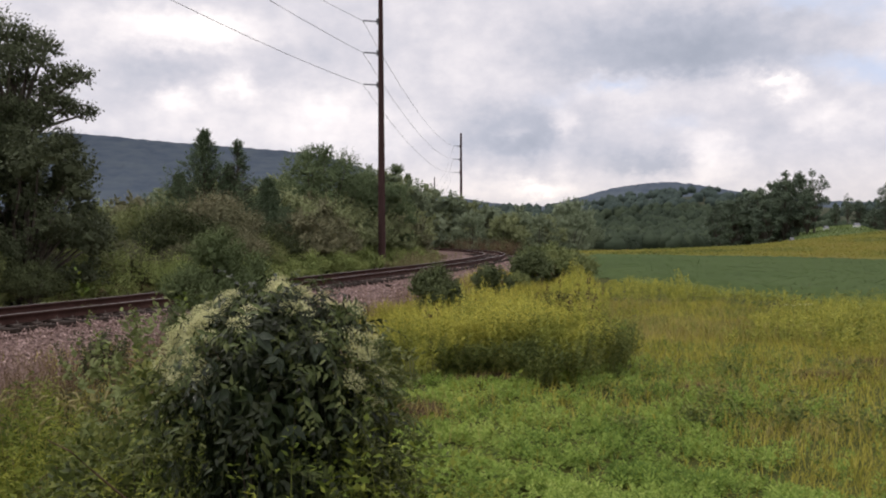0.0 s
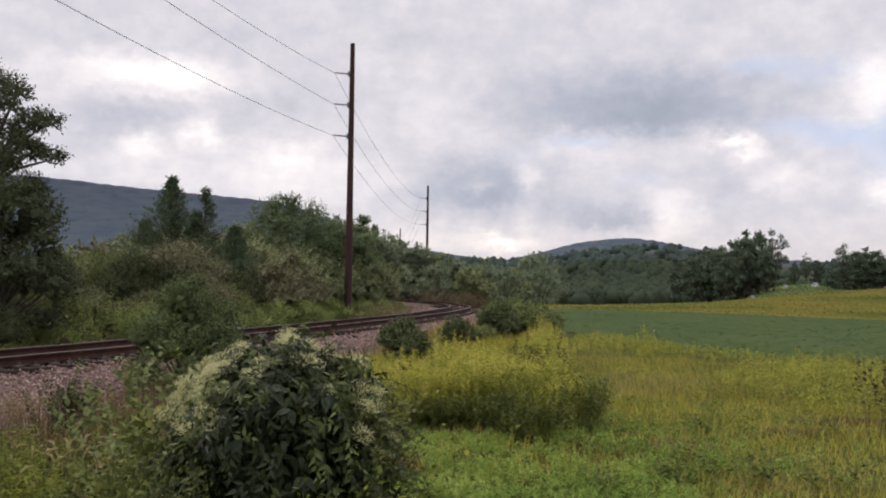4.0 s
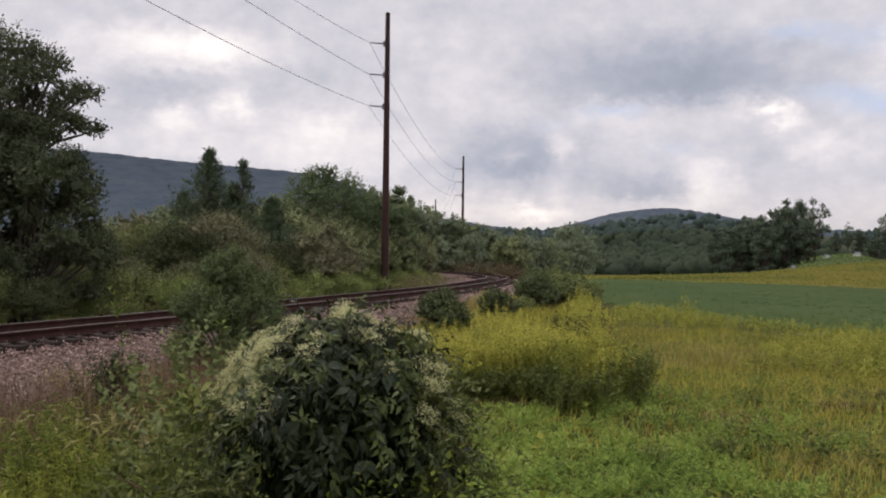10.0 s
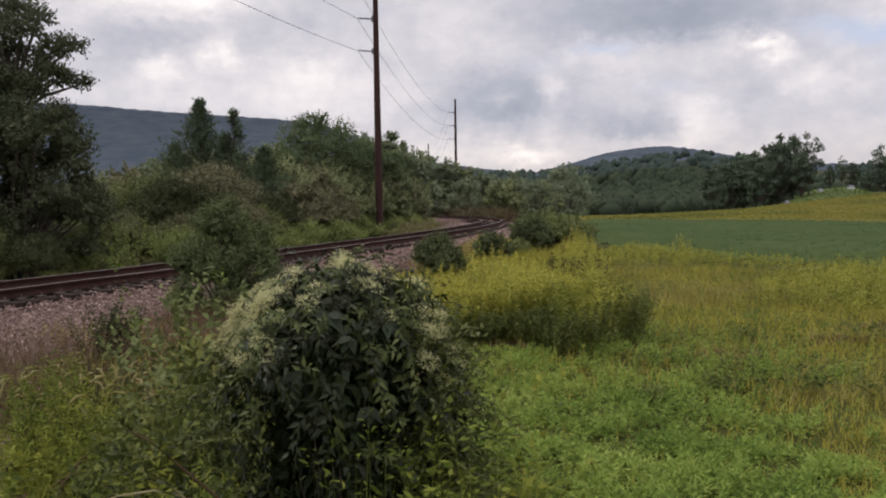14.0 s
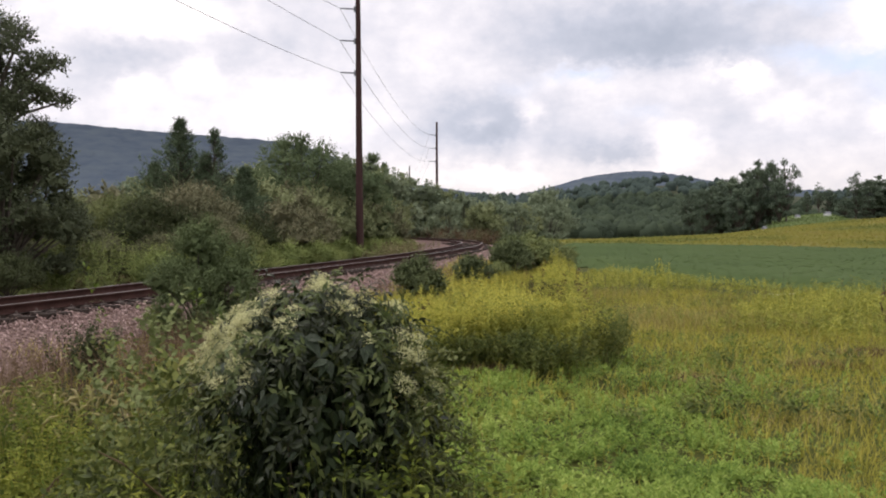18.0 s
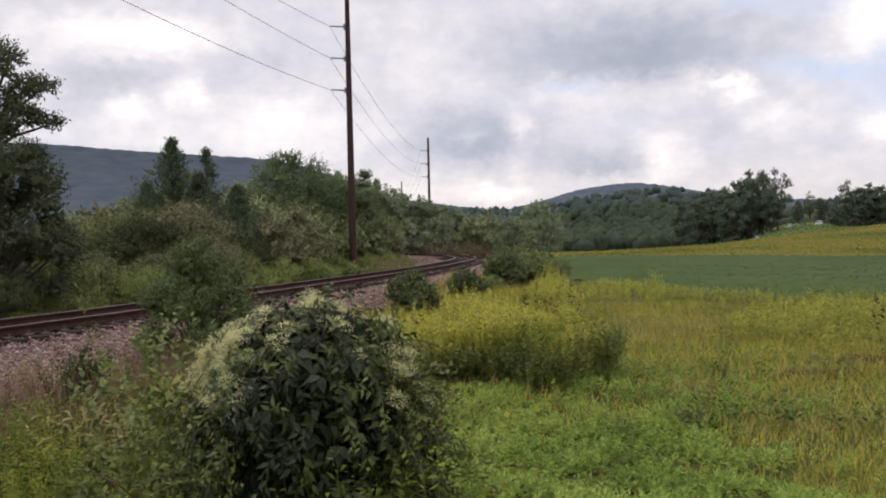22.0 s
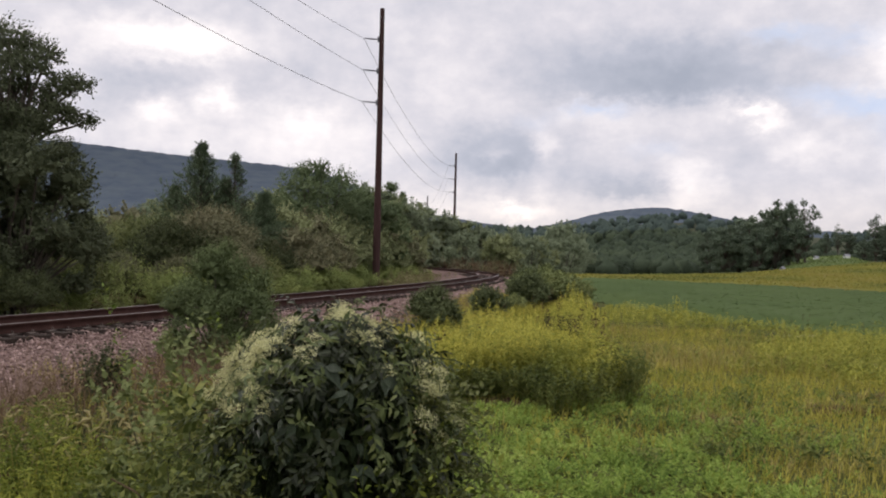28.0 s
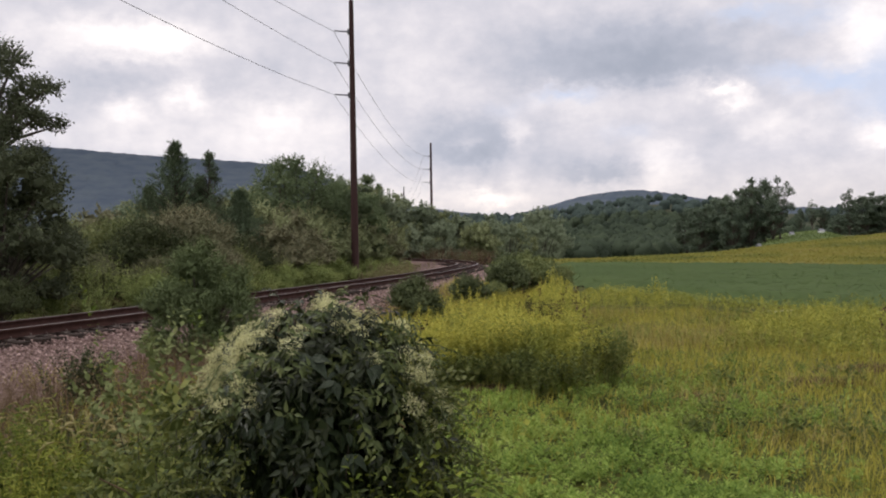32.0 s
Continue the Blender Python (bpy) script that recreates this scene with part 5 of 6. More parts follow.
# weeds beyond the track and along the ballast
s = Soup()
line, tt = offset_line(0)
tt = tt / np.linalg.norm(tt, axis=1, keepdims=True)
for i in range(0, len(line), 2):
    if not 13 < line[i][1] < 74 or 27.2 < line[i][1] < 31.2:
        continue
    for o, hgt in ((-4.7, 0.75), (-5.6, 1.15), (-6.7, 1.45)):
        if g.uniform() < (0.26 + 0.3 * math.sin(i * 0.21 + o) if line[i][1] < 27 else 0.05):
            continue
        c = line[i] + np.array([tt[i][1], -tt[i][0]]) * (o + g.normal(0, 0.3)) + tt[i] * g.uniform(-0.4, 0.4)
        if 40 < c[1] < 57 and abs(c[0] / c[1] + 0.0667) < 0.014:
            continue  # the worn ground before the pole
        bouquet(s, s, c[0], c[1], hgt * g.uniform(0.6, 1.25) * (1.25 if 27 < c[1] < 52 else 1.0), 0.3, False, 18, 0.19)
stuff("trackside_weeds", s, M_track_weed, "tall green weeds along the far side of the track", "weeds")

# dry brush beside the track towards the bend
s, pale_brush = Soup(), Soup()
for y0, o, n_, hh, far in ((50, -3.6, 8, 0.6, 0), (53, -3.4, 12, 0.85, 0), (55.5, -3.7, 12, 1.0, 0), (58, -3.5, 10, 0.8, 0), (62, -3.8, 8, 0.7, 0), (79, 3.2, 16, 1.2, 1), (83, 2.8, 18, 1.5, 1), (87, 2.6, 18, 1.5, 1), (91, 2.6, 16, 1.4, 1)):
    i = int(np.argmin(np.abs(line[:, 1] - y0) + 5 * (np.arange(len(line)) < 40)))
    c = line[i] + np.array([tt[i][1], -tt[i][0]]) * o
    q = np.column_stack((g.normal(c[0], 0.9, n_ * 3), g.normal(c[1], 0.8, n_ * 3)))
    to = s if far else pale_brush
    herbs(to, to, g, np.column_stack((q, land(q[:, 0], q[:, 1]))), hh, 16, 0.2, SLIM, 8, 0.07, 0.12, 0.35, lean=0.3)
stuff("dry_brush", s, M_red_dry, "dry russet brush beside the bend of the track", "brush")
stuff("tan_brush", pale_brush, M_tan, "tan and olive dry brush beside the track", "brush")
# dark brown leaves and twigs added to colour in the shade under the thicket
s = Soup()
sel = np.where((line[:, 1] > 8) & (line[:, 1] < 60))[0]
i = g.choice(sel, 9000)
o = -g.uniform(5.2, 19, 9000)
q = line[i] + np.stack((tt[i][:, 1], -tt[i][:, 0]), 1) * o[:, None]
s.scatter(CARD, np.column_stack((q, land(q[:, 0], q[:, 1]) + g.uniform(0.01, 0.12, 9000))), flat(g, 9000) + np.array([0, 0, 0.2]), np.array([0, 0, 1.0]) + 0.4 * g.normal(size=(9000, 3)), g.uniform(0.08, 0.22, 9000))
stuff("understory_shade_litter", s, M_brown, "dark brown leaf pieces added as shade under the thicket", "litter")

# dry reddish stalks on the ballast's foot
s = Soup()
FOOT = [(-10.5, 11.5), (-9.5, 9.5), (-3.0, 7.6), (-1.7, 10), (-1.1, 14), (-1.6, 22), (1.6, 36), (0.3, 36), (-3.2, 22.5), (-5.2, 16.5), (-7.6, 14)]
p = sow(g, FOOT, 5200, lambda x, y: np.clip(0.3 + 0.9 * wobble(x, y, 0.9, 5), 0.02, 1))
blades(s, g, p, 0.6, 0.007, 0.35)
p = sow(g, FOOT, 500, lambda x, y: np.clip(0.3 + 0.6 * wobble(x, y, 0.9, 5), 0.05, 1))
herbs(s, s, g, p, 0.75, 16, 0.035, SLIM, 14, 0.02, 0.05, 0.45)
p = sow(g, [(-8.5, 12.8), (-7.0, 8.9), (-3.4, 6.9), (-1.5, 7.0), (-1.7, 10), (-2.6, 13)], 2400, lambda x, y: np.clip(0.5 + 0.7 * wobble(x, y, 0.6, 5), 0.05, 1))
blades(s, g, p, 0.66, 0.009, 0.3)
stuff("russet_stalks", s, M_red_dry, "thin russet dry stalks at the foot of the ballast", "stalks")
s = Soup()
p = sow(g, [(-1.9, 14), (-0.9, 13), (0.3, 18), (1.7, 21.5), (3.2, 28), (4.0, 35), (5.5, 37), (6.5, 46), (2.0, 46), (-1.6, 23)], 13000)
blades(s, g, p, 0.45, 0.012, 0.4)
p = sow(g, FOOT, 3000, lambda x, y: np.clip(wobble(x, y, 1.1, 15), 0, 1))
blades(s, g, p, 0.35, 0.01, 0.5)
p = sow(g, [(-2.7, 20.5), (-1.5, 19.5), (-0.6, 24.5), (-1.7, 27)], 1800)
blades(s, g, p, 0.36, 0.014, 0.5)
stuff("bank_grass", s, M_grass, "rough green grass along the foot of the ballast", "grass")

# rank growth in the near corner: weeds, foxtail, thorny stems
NEAR = [(-3.3, 6.6), (-2.6, 5.0), (-1.9, 2.9), (-0.9, 1.9), (-0.25, 2.0), (-0.2, 2.5), (-0.9, 4.6), (-1.05, 7.0), (-2.0, 7.2)]
s = Soup()
p = sow(g, NEAR, 8500, lambda x, y: np.clip(5 / y, 0.2, 1) * np.clip(0.4 + 0.9 * wobble(x, y, 0.35, 12), 0.04, 1))
blades(s, g, p, 0.46, 0.008, 0.7)
stuff("rank_grass", s, M_rank, "tall rank yellow-green grass round the vine bush", "grass")
s = Soup()
p = sow(g, NEAR, 800, lambda x, y: np.clip(0.5 + 0.9 * wobble(x, y, 0.4, 2), 0.06, 1) * np.clip((-x - 0.95) * 2 + 0.2, 0.15, 1))
herbs(s, s, g, p, 0.62 * np.clip(1 + 0.5 * wobble(p[:, 0], p[:, 1], 0.3, 6), 0.4, 1.5), 36, 0.06, SLIM, lean=0.4)
p = sow(g, [(-0.2, 2.2), (0.25, 2.6), (0.3, 5.2), (-0.35, 5.6), (-0.6, 4.2)], 260)
herbs(s, s, g, p, 0.4, 34, 0.06, SLIM, lean=0.4)
p = sow(g, [(-0.42, 2.62), (0.08, 2.7), (0.12, 3.5), (-0.2, 3.3)], 110)
herbs(s, s, g, p, 0.92 * np.clip(1 + 0.35 * wobble(p[:, 0], p[:, 1], 0.12, 5), 0.5, 1.35), 36, 0.045, LEAF, lean=0.3)
p = sow(g, [(-0.6, 2.56), (-0.12, 2.56), (-0.02, 2.85), (-0.3, 2.74), (-0.55, 2.7)], 70)
herbs(s, s, g, p, 1.02 * np.clip(1 + 0.3 * wobble(p[:, 0], p[:, 1], 0.1, 2), 0.5, 1.3), 30, 0.045, SLIMMER, lean=0.3)
p = sow(g, NEAR, 160, lambda x, y: np.clip(wobble(x, y, 0.3, 21), 0, 1))
herbs(s, s, g, p, 0.5, 26, 0.085, LEAF, lean=0.4)
p = sow(g, [(-2.05, 5.3), (-1.55, 5.1), (-1.5, 5.9), (-2.0, 6.1)], 30)
herbs(s, s, g, p, 0.75, 60, 0.06, SLIM, lean=0.3)
p = sow(g, [(-1.35, 3.3), (-1.0, 3.1), (-0.98, 3.9), (-1.4, 4.1)], 40)
herbs(s, s, g, p, 0.85, 44, 0.06, SLIM, lean=0.3)
stuff("rank_weeds", s, M_near_weed, "leafy green weeds round the vine bush", "weeds")
s, h_ = Soup(), Soup()
p = sow(g, [(-3.5, 7.3), (-2.9, 5.8), (-2.1, 5.4), (-1.75, 6.0), (-2.2, 7.6)], 120)
for q in p:
    a = g.uniform(0, math.tau)
    L = g.uniform(0.6, 0.95)
    d = np.array([math.cos(a), math.sin(a), 0])
    pts = [q + np.array([0, 0, L * t]) + d * (0.28 * L * t ** 3) for t in (0, 0.4, 0.75)]
    pts += [pts[-1] + d * 0.05 + np.array([0, 0, 0.05]), pts[-1] + d * 0.11 + np.array([0, 0, 0.06])]
    tube(s, pts, [0.0022] * 5, 3)
    e = [pts[-1], pts[-1] + d * 0.04 + np.array([0, 0, -0.008]), pts[-1] + d * 0.075 + np.array([0, 0, -0.045]), pts[-1] + d * 0.09 + np.array([0, 0, -0.1])]
    tube(h_, e, [0.004, 0.0125, 0.0115, 0.003], 6)
stuff("foxtail_stems", s, M_straw, "thin bent foxtail grass stems", "grass")
stuff("foxtail_heads", h_, M_seed, "drooping pale foxtail seed heads", "seed heads")
s = Soup()
p = sow(g, [(-1.36, 4.5), (-1.18, 4.1), (-1.05, 4.8), (-1.28, 5.0)], 12)
herbs(s, s, g, p, 1.32 + 0.2 * wobble(p[:, 0], p[:, 1], 0.2, 3), 70, 0.05, SLIMMER, lean=0.45, low=0.5)
p = sow(g, [(-1.25, 2.9), (-0.98, 2.8), (-0.95, 3.6), (-1.3, 3.8)], 40)
herbs(s, s, g, p, 0.8, 60, 0.05, SLIM, lean=0.3)
# Dull green weeds whose dark leaf also paints shade beside the bush.
d_ = Soup()
p = sow(g, [(-1.5, 4.6), (-1.55, 3.2), (-1.1, 2.5), (-0.88, 2.6), (-1.0, 3.6), (-1.2, 5.0)], 90)
herbs(d_, d_, g, p, 0.72 * np.clip(1 + 0.4 * wobble(p[:, 0], p[:, 1], 0.2, 6), 0.5, 1.4), 34, 0.05, LEAF, lean=0.4)
p = sow(g, [(-1.75, 5.9), (-1.5, 4.7), (-1.25, 3.9), (-1.02, 3.7), (-1.1, 4.8), (-1.4, 6.0)], 130)
herbs(d_, d_, g, p, 0.88 * np.clip(1 + 0.4 * wobble(p[:, 0], p[:, 1], 0.25, 4), 0.5, 1.35), 44, 0.055, SLIMMER, lean=0.4)
stuff("shade_dark_weeds", d_, M_shrub_dark, "dull green weeds coloured dark for shade by the bush", "weeds")
stuff("leafy_weeds", s, M_weed, "tall leafy green weeds crowding the vine bush", "weeds")
for h, r, x, y, seed, m, words in ((1.45, 0.3, -1.42, 4.3, 411, M_bramble, "open leafy green shrub crowding the vine bush"), (1.2, 0.26, -1.2, 3.75, 412, M_tall_weed, "dark leafy shrub crowding the vine bush"),
                                   (0.95, 0.28, -1.5, 4.0, 413, M_tall_weed, "low dark leafy shrub among rank weeds")):
    put(plant("leafy_shrub", words, seed, h, r, 0.12, 18, 16, 8, 0.042, m, 0.4, 0.9, EGG, 1.1, rise=0.6, trunk=0.012, group="shrubs round the vine bush", tpl=LEAF, core=5, core_size=1.6), x, y, seed)
# brown canes arching through the rank growth
s = Soup()
for q in sow(g, [(-3.4, 7.0), (-2.3, 4.4), (-1.5, 3.0), (-0.95, 2.7), (-1.05, 4.4), (-1.5, 7.5)], 90):
    a, L = g.uniform(0, math.tau), g.uniform(0.35, 0.8)
    d = np.array([math.cos(a), math.sin(a), 0])
    pts = [q + d * L * 0.7 * t ** 1.6 + np.array([0, 0, L * (1.5 * t - 0.7 * t * t)]) for t in (0, 0.3, 0.6, 0.85, 1.1)]
    tube(s, pts, [0.007, 0.006, 0.005, 0.0035, 0.0015], 4)
    k = 10
    t = g.uniform(0.3, 1.1, k)[:, None]
    s.scatter(SLIM, q + d * L * 0.7 * t ** 1.6 + np.array([0, 0, L]) * (1.5 * t - 0.7 * t * t), unit(g, k), unit(g, k), g.uniform(0.03, 0.07, k))
tube(s, [(-0.7, 2.55, 0.0), (-0.76, 2.45, 0.75), (-0.81, 2.4, 0.93), (-0.9, 2.36, 1.03), (-0.96, 2.35, 1.09), (-1.02, 2.35, 1.12)], [0.005, 0.004, 0.0036, 0.003, 0.0026, 0.0015], 5)
stuff("bramble_canes", s, M_brown, "thin brown canes arching through the weeds", "canes")
s = Soup()
for q in sow(g, [(-2.0, 3.6), (-1.5, 2.8), (-1.05, 2.6), (-1.0, 3.1), (-1.5, 4.2)], 16):
    a, L = g.uniform(0, math.tau), g.uniform(0.4, 0.75)
    d = np.array([math.cos(a), 0.5 * math.sin(a), 0])
    tube(s, [q + d * L * t + np.array([0, 0, 0.38 + L * (0.5 * t - 0.7 * t * t)]) for t in (-0.2, 0.2, 0.5, 0.8, 1.05)], [0.005, 0.0048, 0.0042, 0.0034, 0.0018], 5)
for pts in ([(-0.74, 2.52, 0.0), (-0.8, 2.42, 0.62), (-0.86, 2.38, 0.93), (-0.95, 2.35, 0.965), (-1.04, 2.34, 0.955), (-1.16, 2.34, 0.91)], [(-0.82, 2.38, 0.85), (-0.89, 2.36, 0.95), (-0.945, 2.35, 1.0)],
            [(-1.2, 2.7, 0.0), (-1.15, 2.6, 0.55), (-1.22, 2.5, 0.8), (-1.3, 2.45, 0.92)]):
    tube(s, pts, np.linspace(0.0055, 0.002, len(pts)), 5)
stuff("pale_canes", s, M_tan, "pale bare canes arching low through the weeds", "canes")
# small green weeds standing in the ballast foot
weed = tagged(new("ballast_weed"), "small bushy green weed growing in the ballast foot", "weed", "weeds in the ballast")
s = Soup()
q = np.zeros((40, 3))
q[:, :2] = g.normal(0, 0.11, (40, 2))
herbs(s, s, g, q, 0.8, 90, 0.07, SLIMMER, lean=0.4)
part("foliage", s.mesh("foliage"), M_shrub_dark, weed)
put(weed, -4.2, 11.2)
again(weed, -3.35, 8.0, 30, 0.6)
again(weed, -2.35, 6.6, 200, 0.6)
again(weed, -3.0, 6.9, 140, 0.5)
again(weed, -2.75, 7.4, 60, 0.7)
again(weed, -2.2, 10.4, 100, 0.8)

# loose stones over the ballast
s = Soup()
pts, tt = offset_line(0)
for y0, y1, k, sz in ((11, 26, 14000, 0.055), (26, 45, 4000, 0.09), (45, 85, 1500, 0.13)):
    sel = np.where((pts[:, 1] > y0) & (pts[:, 1] < y1))[0]
    i = g.choice(sel, k)
    o = np.where(g.uniform(size=k) < 0.8, g.uniform(0.6, 4.4, k), g.uniform(-2.6, 0.6, k))
    xy = pts[i] + np.stack((tt[i][:, 1], -tt[i][:, 0]), 1) * o[:, None] + tt[i] * g.uniform(-0.3, 0.3, k)[:, None]
    z = RAIL_Z - 0.26 + np.interp(np.abs(o), [0, 1.1, 1.45, 2.0, 3.2, 4.4], [0, 0, -0.1, -0.16, -0.25, -0.36]) + g.uniform(0.0, 0.02, k)
    s.scatter(STONE, np.column_stack((xy, z)), unit(g, k), unit(g, k), sz * np.exp(g.normal(0, 0.3, k))[:, None] * g.uniform(0.7, 1.2, (k, 3)))
p = sow(g, [(-9.5, 12.5), (-7.5, 8.8), (-3.6, 7.2), (-1.6, 8.5), (-1.2, 13), (-1.9, 20), (-3.6, 20), (-5.6, 15.5), (-7.4, 13.6)], 7000)
k = len(p)
s.scatter(STONE, p + np.array([0, 0, 0.01]), unit(g, k), unit(g, k), 0.043 * np.exp(g.normal(0, 0.3, k))[:, None] * g.uniform(0.7, 1.2, (k, 3)))
k = 2200
sel = np.where((pts[:, 1] > 11) & (pts[:, 1] < 30))[0]
i, o = g.choice(sel, k), g.uniform(1.2, 1.6, k)
xy = pts[i] + np.stack((tt[i][:, 1], -tt[i][:, 0]), 1) * o[:, None] + tt[i] * g.uniform(-0.3, 0.3, k)[:, None]
s.scatter(STONE, np.column_stack((xy, RAIL_Z - 0.29 - 0.2 * (o - 1.2) + g.uniform(-0.03, 0.06, k))), unit(g, k), unit(g, k), 0.055 * np.exp(g.normal(0, 0.3, k))[:, None] * g.uniform(0.7, 1.2, (k, 3)))
stuff("ballast_stones", s, M_stone, "loose grey and pinkish crushed ballast stones", "ballast")

# a scrap of timber and a stick lying on the shoulder
scrap = part("timber_scrap", box(0.3, 0.16, 0.16, 0.02), M_tie)
tagged(scrap, "dark scrap of old sleeper timber lying on ballast", "timber")
scrap.matrix_basis = pose(-1.95, 33.0, RAIL_Z - 0.26 - 0.15, 8, 14, 40)
sg = Soup()
tube(sg, [(-0.5, 0, 0.03), (-0.1, 0.06, 0.05), (0.25, 0.03, 0.04), (0.55, 0.12, 0.03)], [0.028, 0.026, 0.02, 0.008], 6)
tube(sg, [(0.0, 0.05, 0.05), (0.2, 0.2, 0.06)], [0.014, 0.005], 5)
stick = part("stick", sg.mesh("stick", True), M_bark)
tagged(stick, "bare dark broken stick lying on the ballast", "stick")
stick.matrix_basis = pose(-2.6, 34.6, RAIL_Z - 0.26 - 0.14, 0, 8, 15)

stone_meshes = []
for v in range(4):
    sg = Soup()
    sg.scatter(STONE, np.zeros((1, 3)), unit(g, 1), unit(g, 1), g.uniform(0.75, 1.25, (1, 3)))
    me = sg.mesh("stone")
    me.materials.append(M_stone)
    stone_meshes.append(me)
sel = np.where((pts[:, 1] > 11.5) & (pts[:, 1] < 19))[0]
for i in range(260):
    j, o = int(g.choice(sel)), g.uniform(1.1, 4.2)
    z = RAIL_Z - 0.25 + float(np.interp(o, [0, 1.1, 1.45, 2.0, 3.2, 4.4], [0, 0, -0.1, -0.16, -0.25, -0.36]))
    st = part("stone", stone_meshes[i % 4], None, track)
    st.matrix_basis = pose(pts[j][0] + tt[j][1] * o + g.uniform(-0.2, 0.2), pts[j][1] - tt[j][0] * o, z, g.uniform(0, 360), g.uniform(0, 360), g.uniform(0, 360)) @ Matrix.Scale(g.uniform(0.045, 0.075), 4)

# ---- the vine-covered bush ----
BX, BY, BR, BTOP = -0.575, 3.12, 0.355, 1.432


def bush_radius(z):
    """Radius of the bush at a height: a broad dome over nearly upright sides."""
    k = np.clip((BTOP - np.asarray(z, float)) / 0.46, 0, 1)
    return BR * (1 - (1 - k) ** 3.2) ** 0.5 * np.where(np.asarray(z) < 0.55, 0.94, 1.0)


g = rnd(300)
bush = tagged(new("vine_bush"), "dense dark bush overgrown with white-flowering climbing vine", "bush")
bz = float(land(np.array([BX]), np.array([BY]))[0])
bush.matrix_basis = pose(BX, BY, 0)


def on_bush(k, zlo, zhi, depth):
    """Places on the bush, the way that it faces there, and the bearing."""
    z = zlo + (min(zhi, BTOP) - zlo) * g.uniform(0, 1, k)
    a = g.uniform(0, math.tau, k)
    lob = 1 + 0.06 * np.sin(3 * a + 1.0) + 0.06 * np.sin(5 * a + 9 * z) + 0.04 * np.sin(14 * z + 2 * a) + 0.04 * np.sin(9 * a - 17 * z)
    top = np.clip((z - BTOP + 0.1) / 0.1, 0, 1)
    r = bush_radius(z) * lob * np.where(g.uniform(size=k) < top * 0.75, np.sqrt(g.uniform(0, 1, k)), 1)
    n = np.stack((np.cos(a) * (1 - 0.75 * top), np.sin(a) * (1 - 0.75 * top), np.clip((z - 1.0) * 1.7, -0.1, 1.2)), 1)
    n /= np.linalg.norm(n, axis=1, keepdims=True)
    crest = np.where(top > 0, BTOP - 0.09 * (r / BR) ** 2 * 2.2, z)
    p = np.stack((np.cos(a) * r, np.sin(a) * r, np.maximum(z, np.minimum(crest, BTOP)) + 0.02 * np.sin(5 * a + 11 * r)), 1) - n * g.uniform(*depth, k)[:, None]
    return p, n, a


def hollow(p, lim=1.0):
    """The dark gap low on the side of the open ground."""
    return (((p[:, 0] + 0.13) / 0.15) ** 2 + ((p[:, 2] - 0.77) / 0.25) ** 2 < lim) & (p[:, 1] < -0.1)


# stems within
s = Soup()
for i in range(36):
    a = g.uniform(0, math.tau)
    r, z = g.uniform(0.1, 0.33), g.uniform(0.5, 1.35)
    tube(s, [(g.normal(0, .07), g.normal(0, .07), bz - 0.05), (math.cos(a) * r * 0.5, math.sin(a) * r * 0.5, z * 0.6), (math.cos(a) * r, math.sin(a) * r, z)], [0.009, 0.006, 0.002], 4)
tagged(part("stem", s.mesh("stem"), M_bark, bush, "brown woody stems inside the bush"), kind="stuff")
# the dense inner foliage, coloured near black for the shade in there
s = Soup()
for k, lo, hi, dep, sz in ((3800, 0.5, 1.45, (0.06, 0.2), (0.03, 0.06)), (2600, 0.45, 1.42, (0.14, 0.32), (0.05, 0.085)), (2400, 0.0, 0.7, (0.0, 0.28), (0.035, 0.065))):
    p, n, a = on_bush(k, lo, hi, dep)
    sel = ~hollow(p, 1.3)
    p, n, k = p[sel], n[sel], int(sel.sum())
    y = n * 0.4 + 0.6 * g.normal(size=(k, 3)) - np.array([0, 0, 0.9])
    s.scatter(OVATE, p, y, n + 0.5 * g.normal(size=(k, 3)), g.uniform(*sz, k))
tagged(part("leaf_mass", s.mesh("leaf_mass"), M_vine_shaded, bush, "glossy leaf mass coloured dark for inner shade"), kind="stuff")


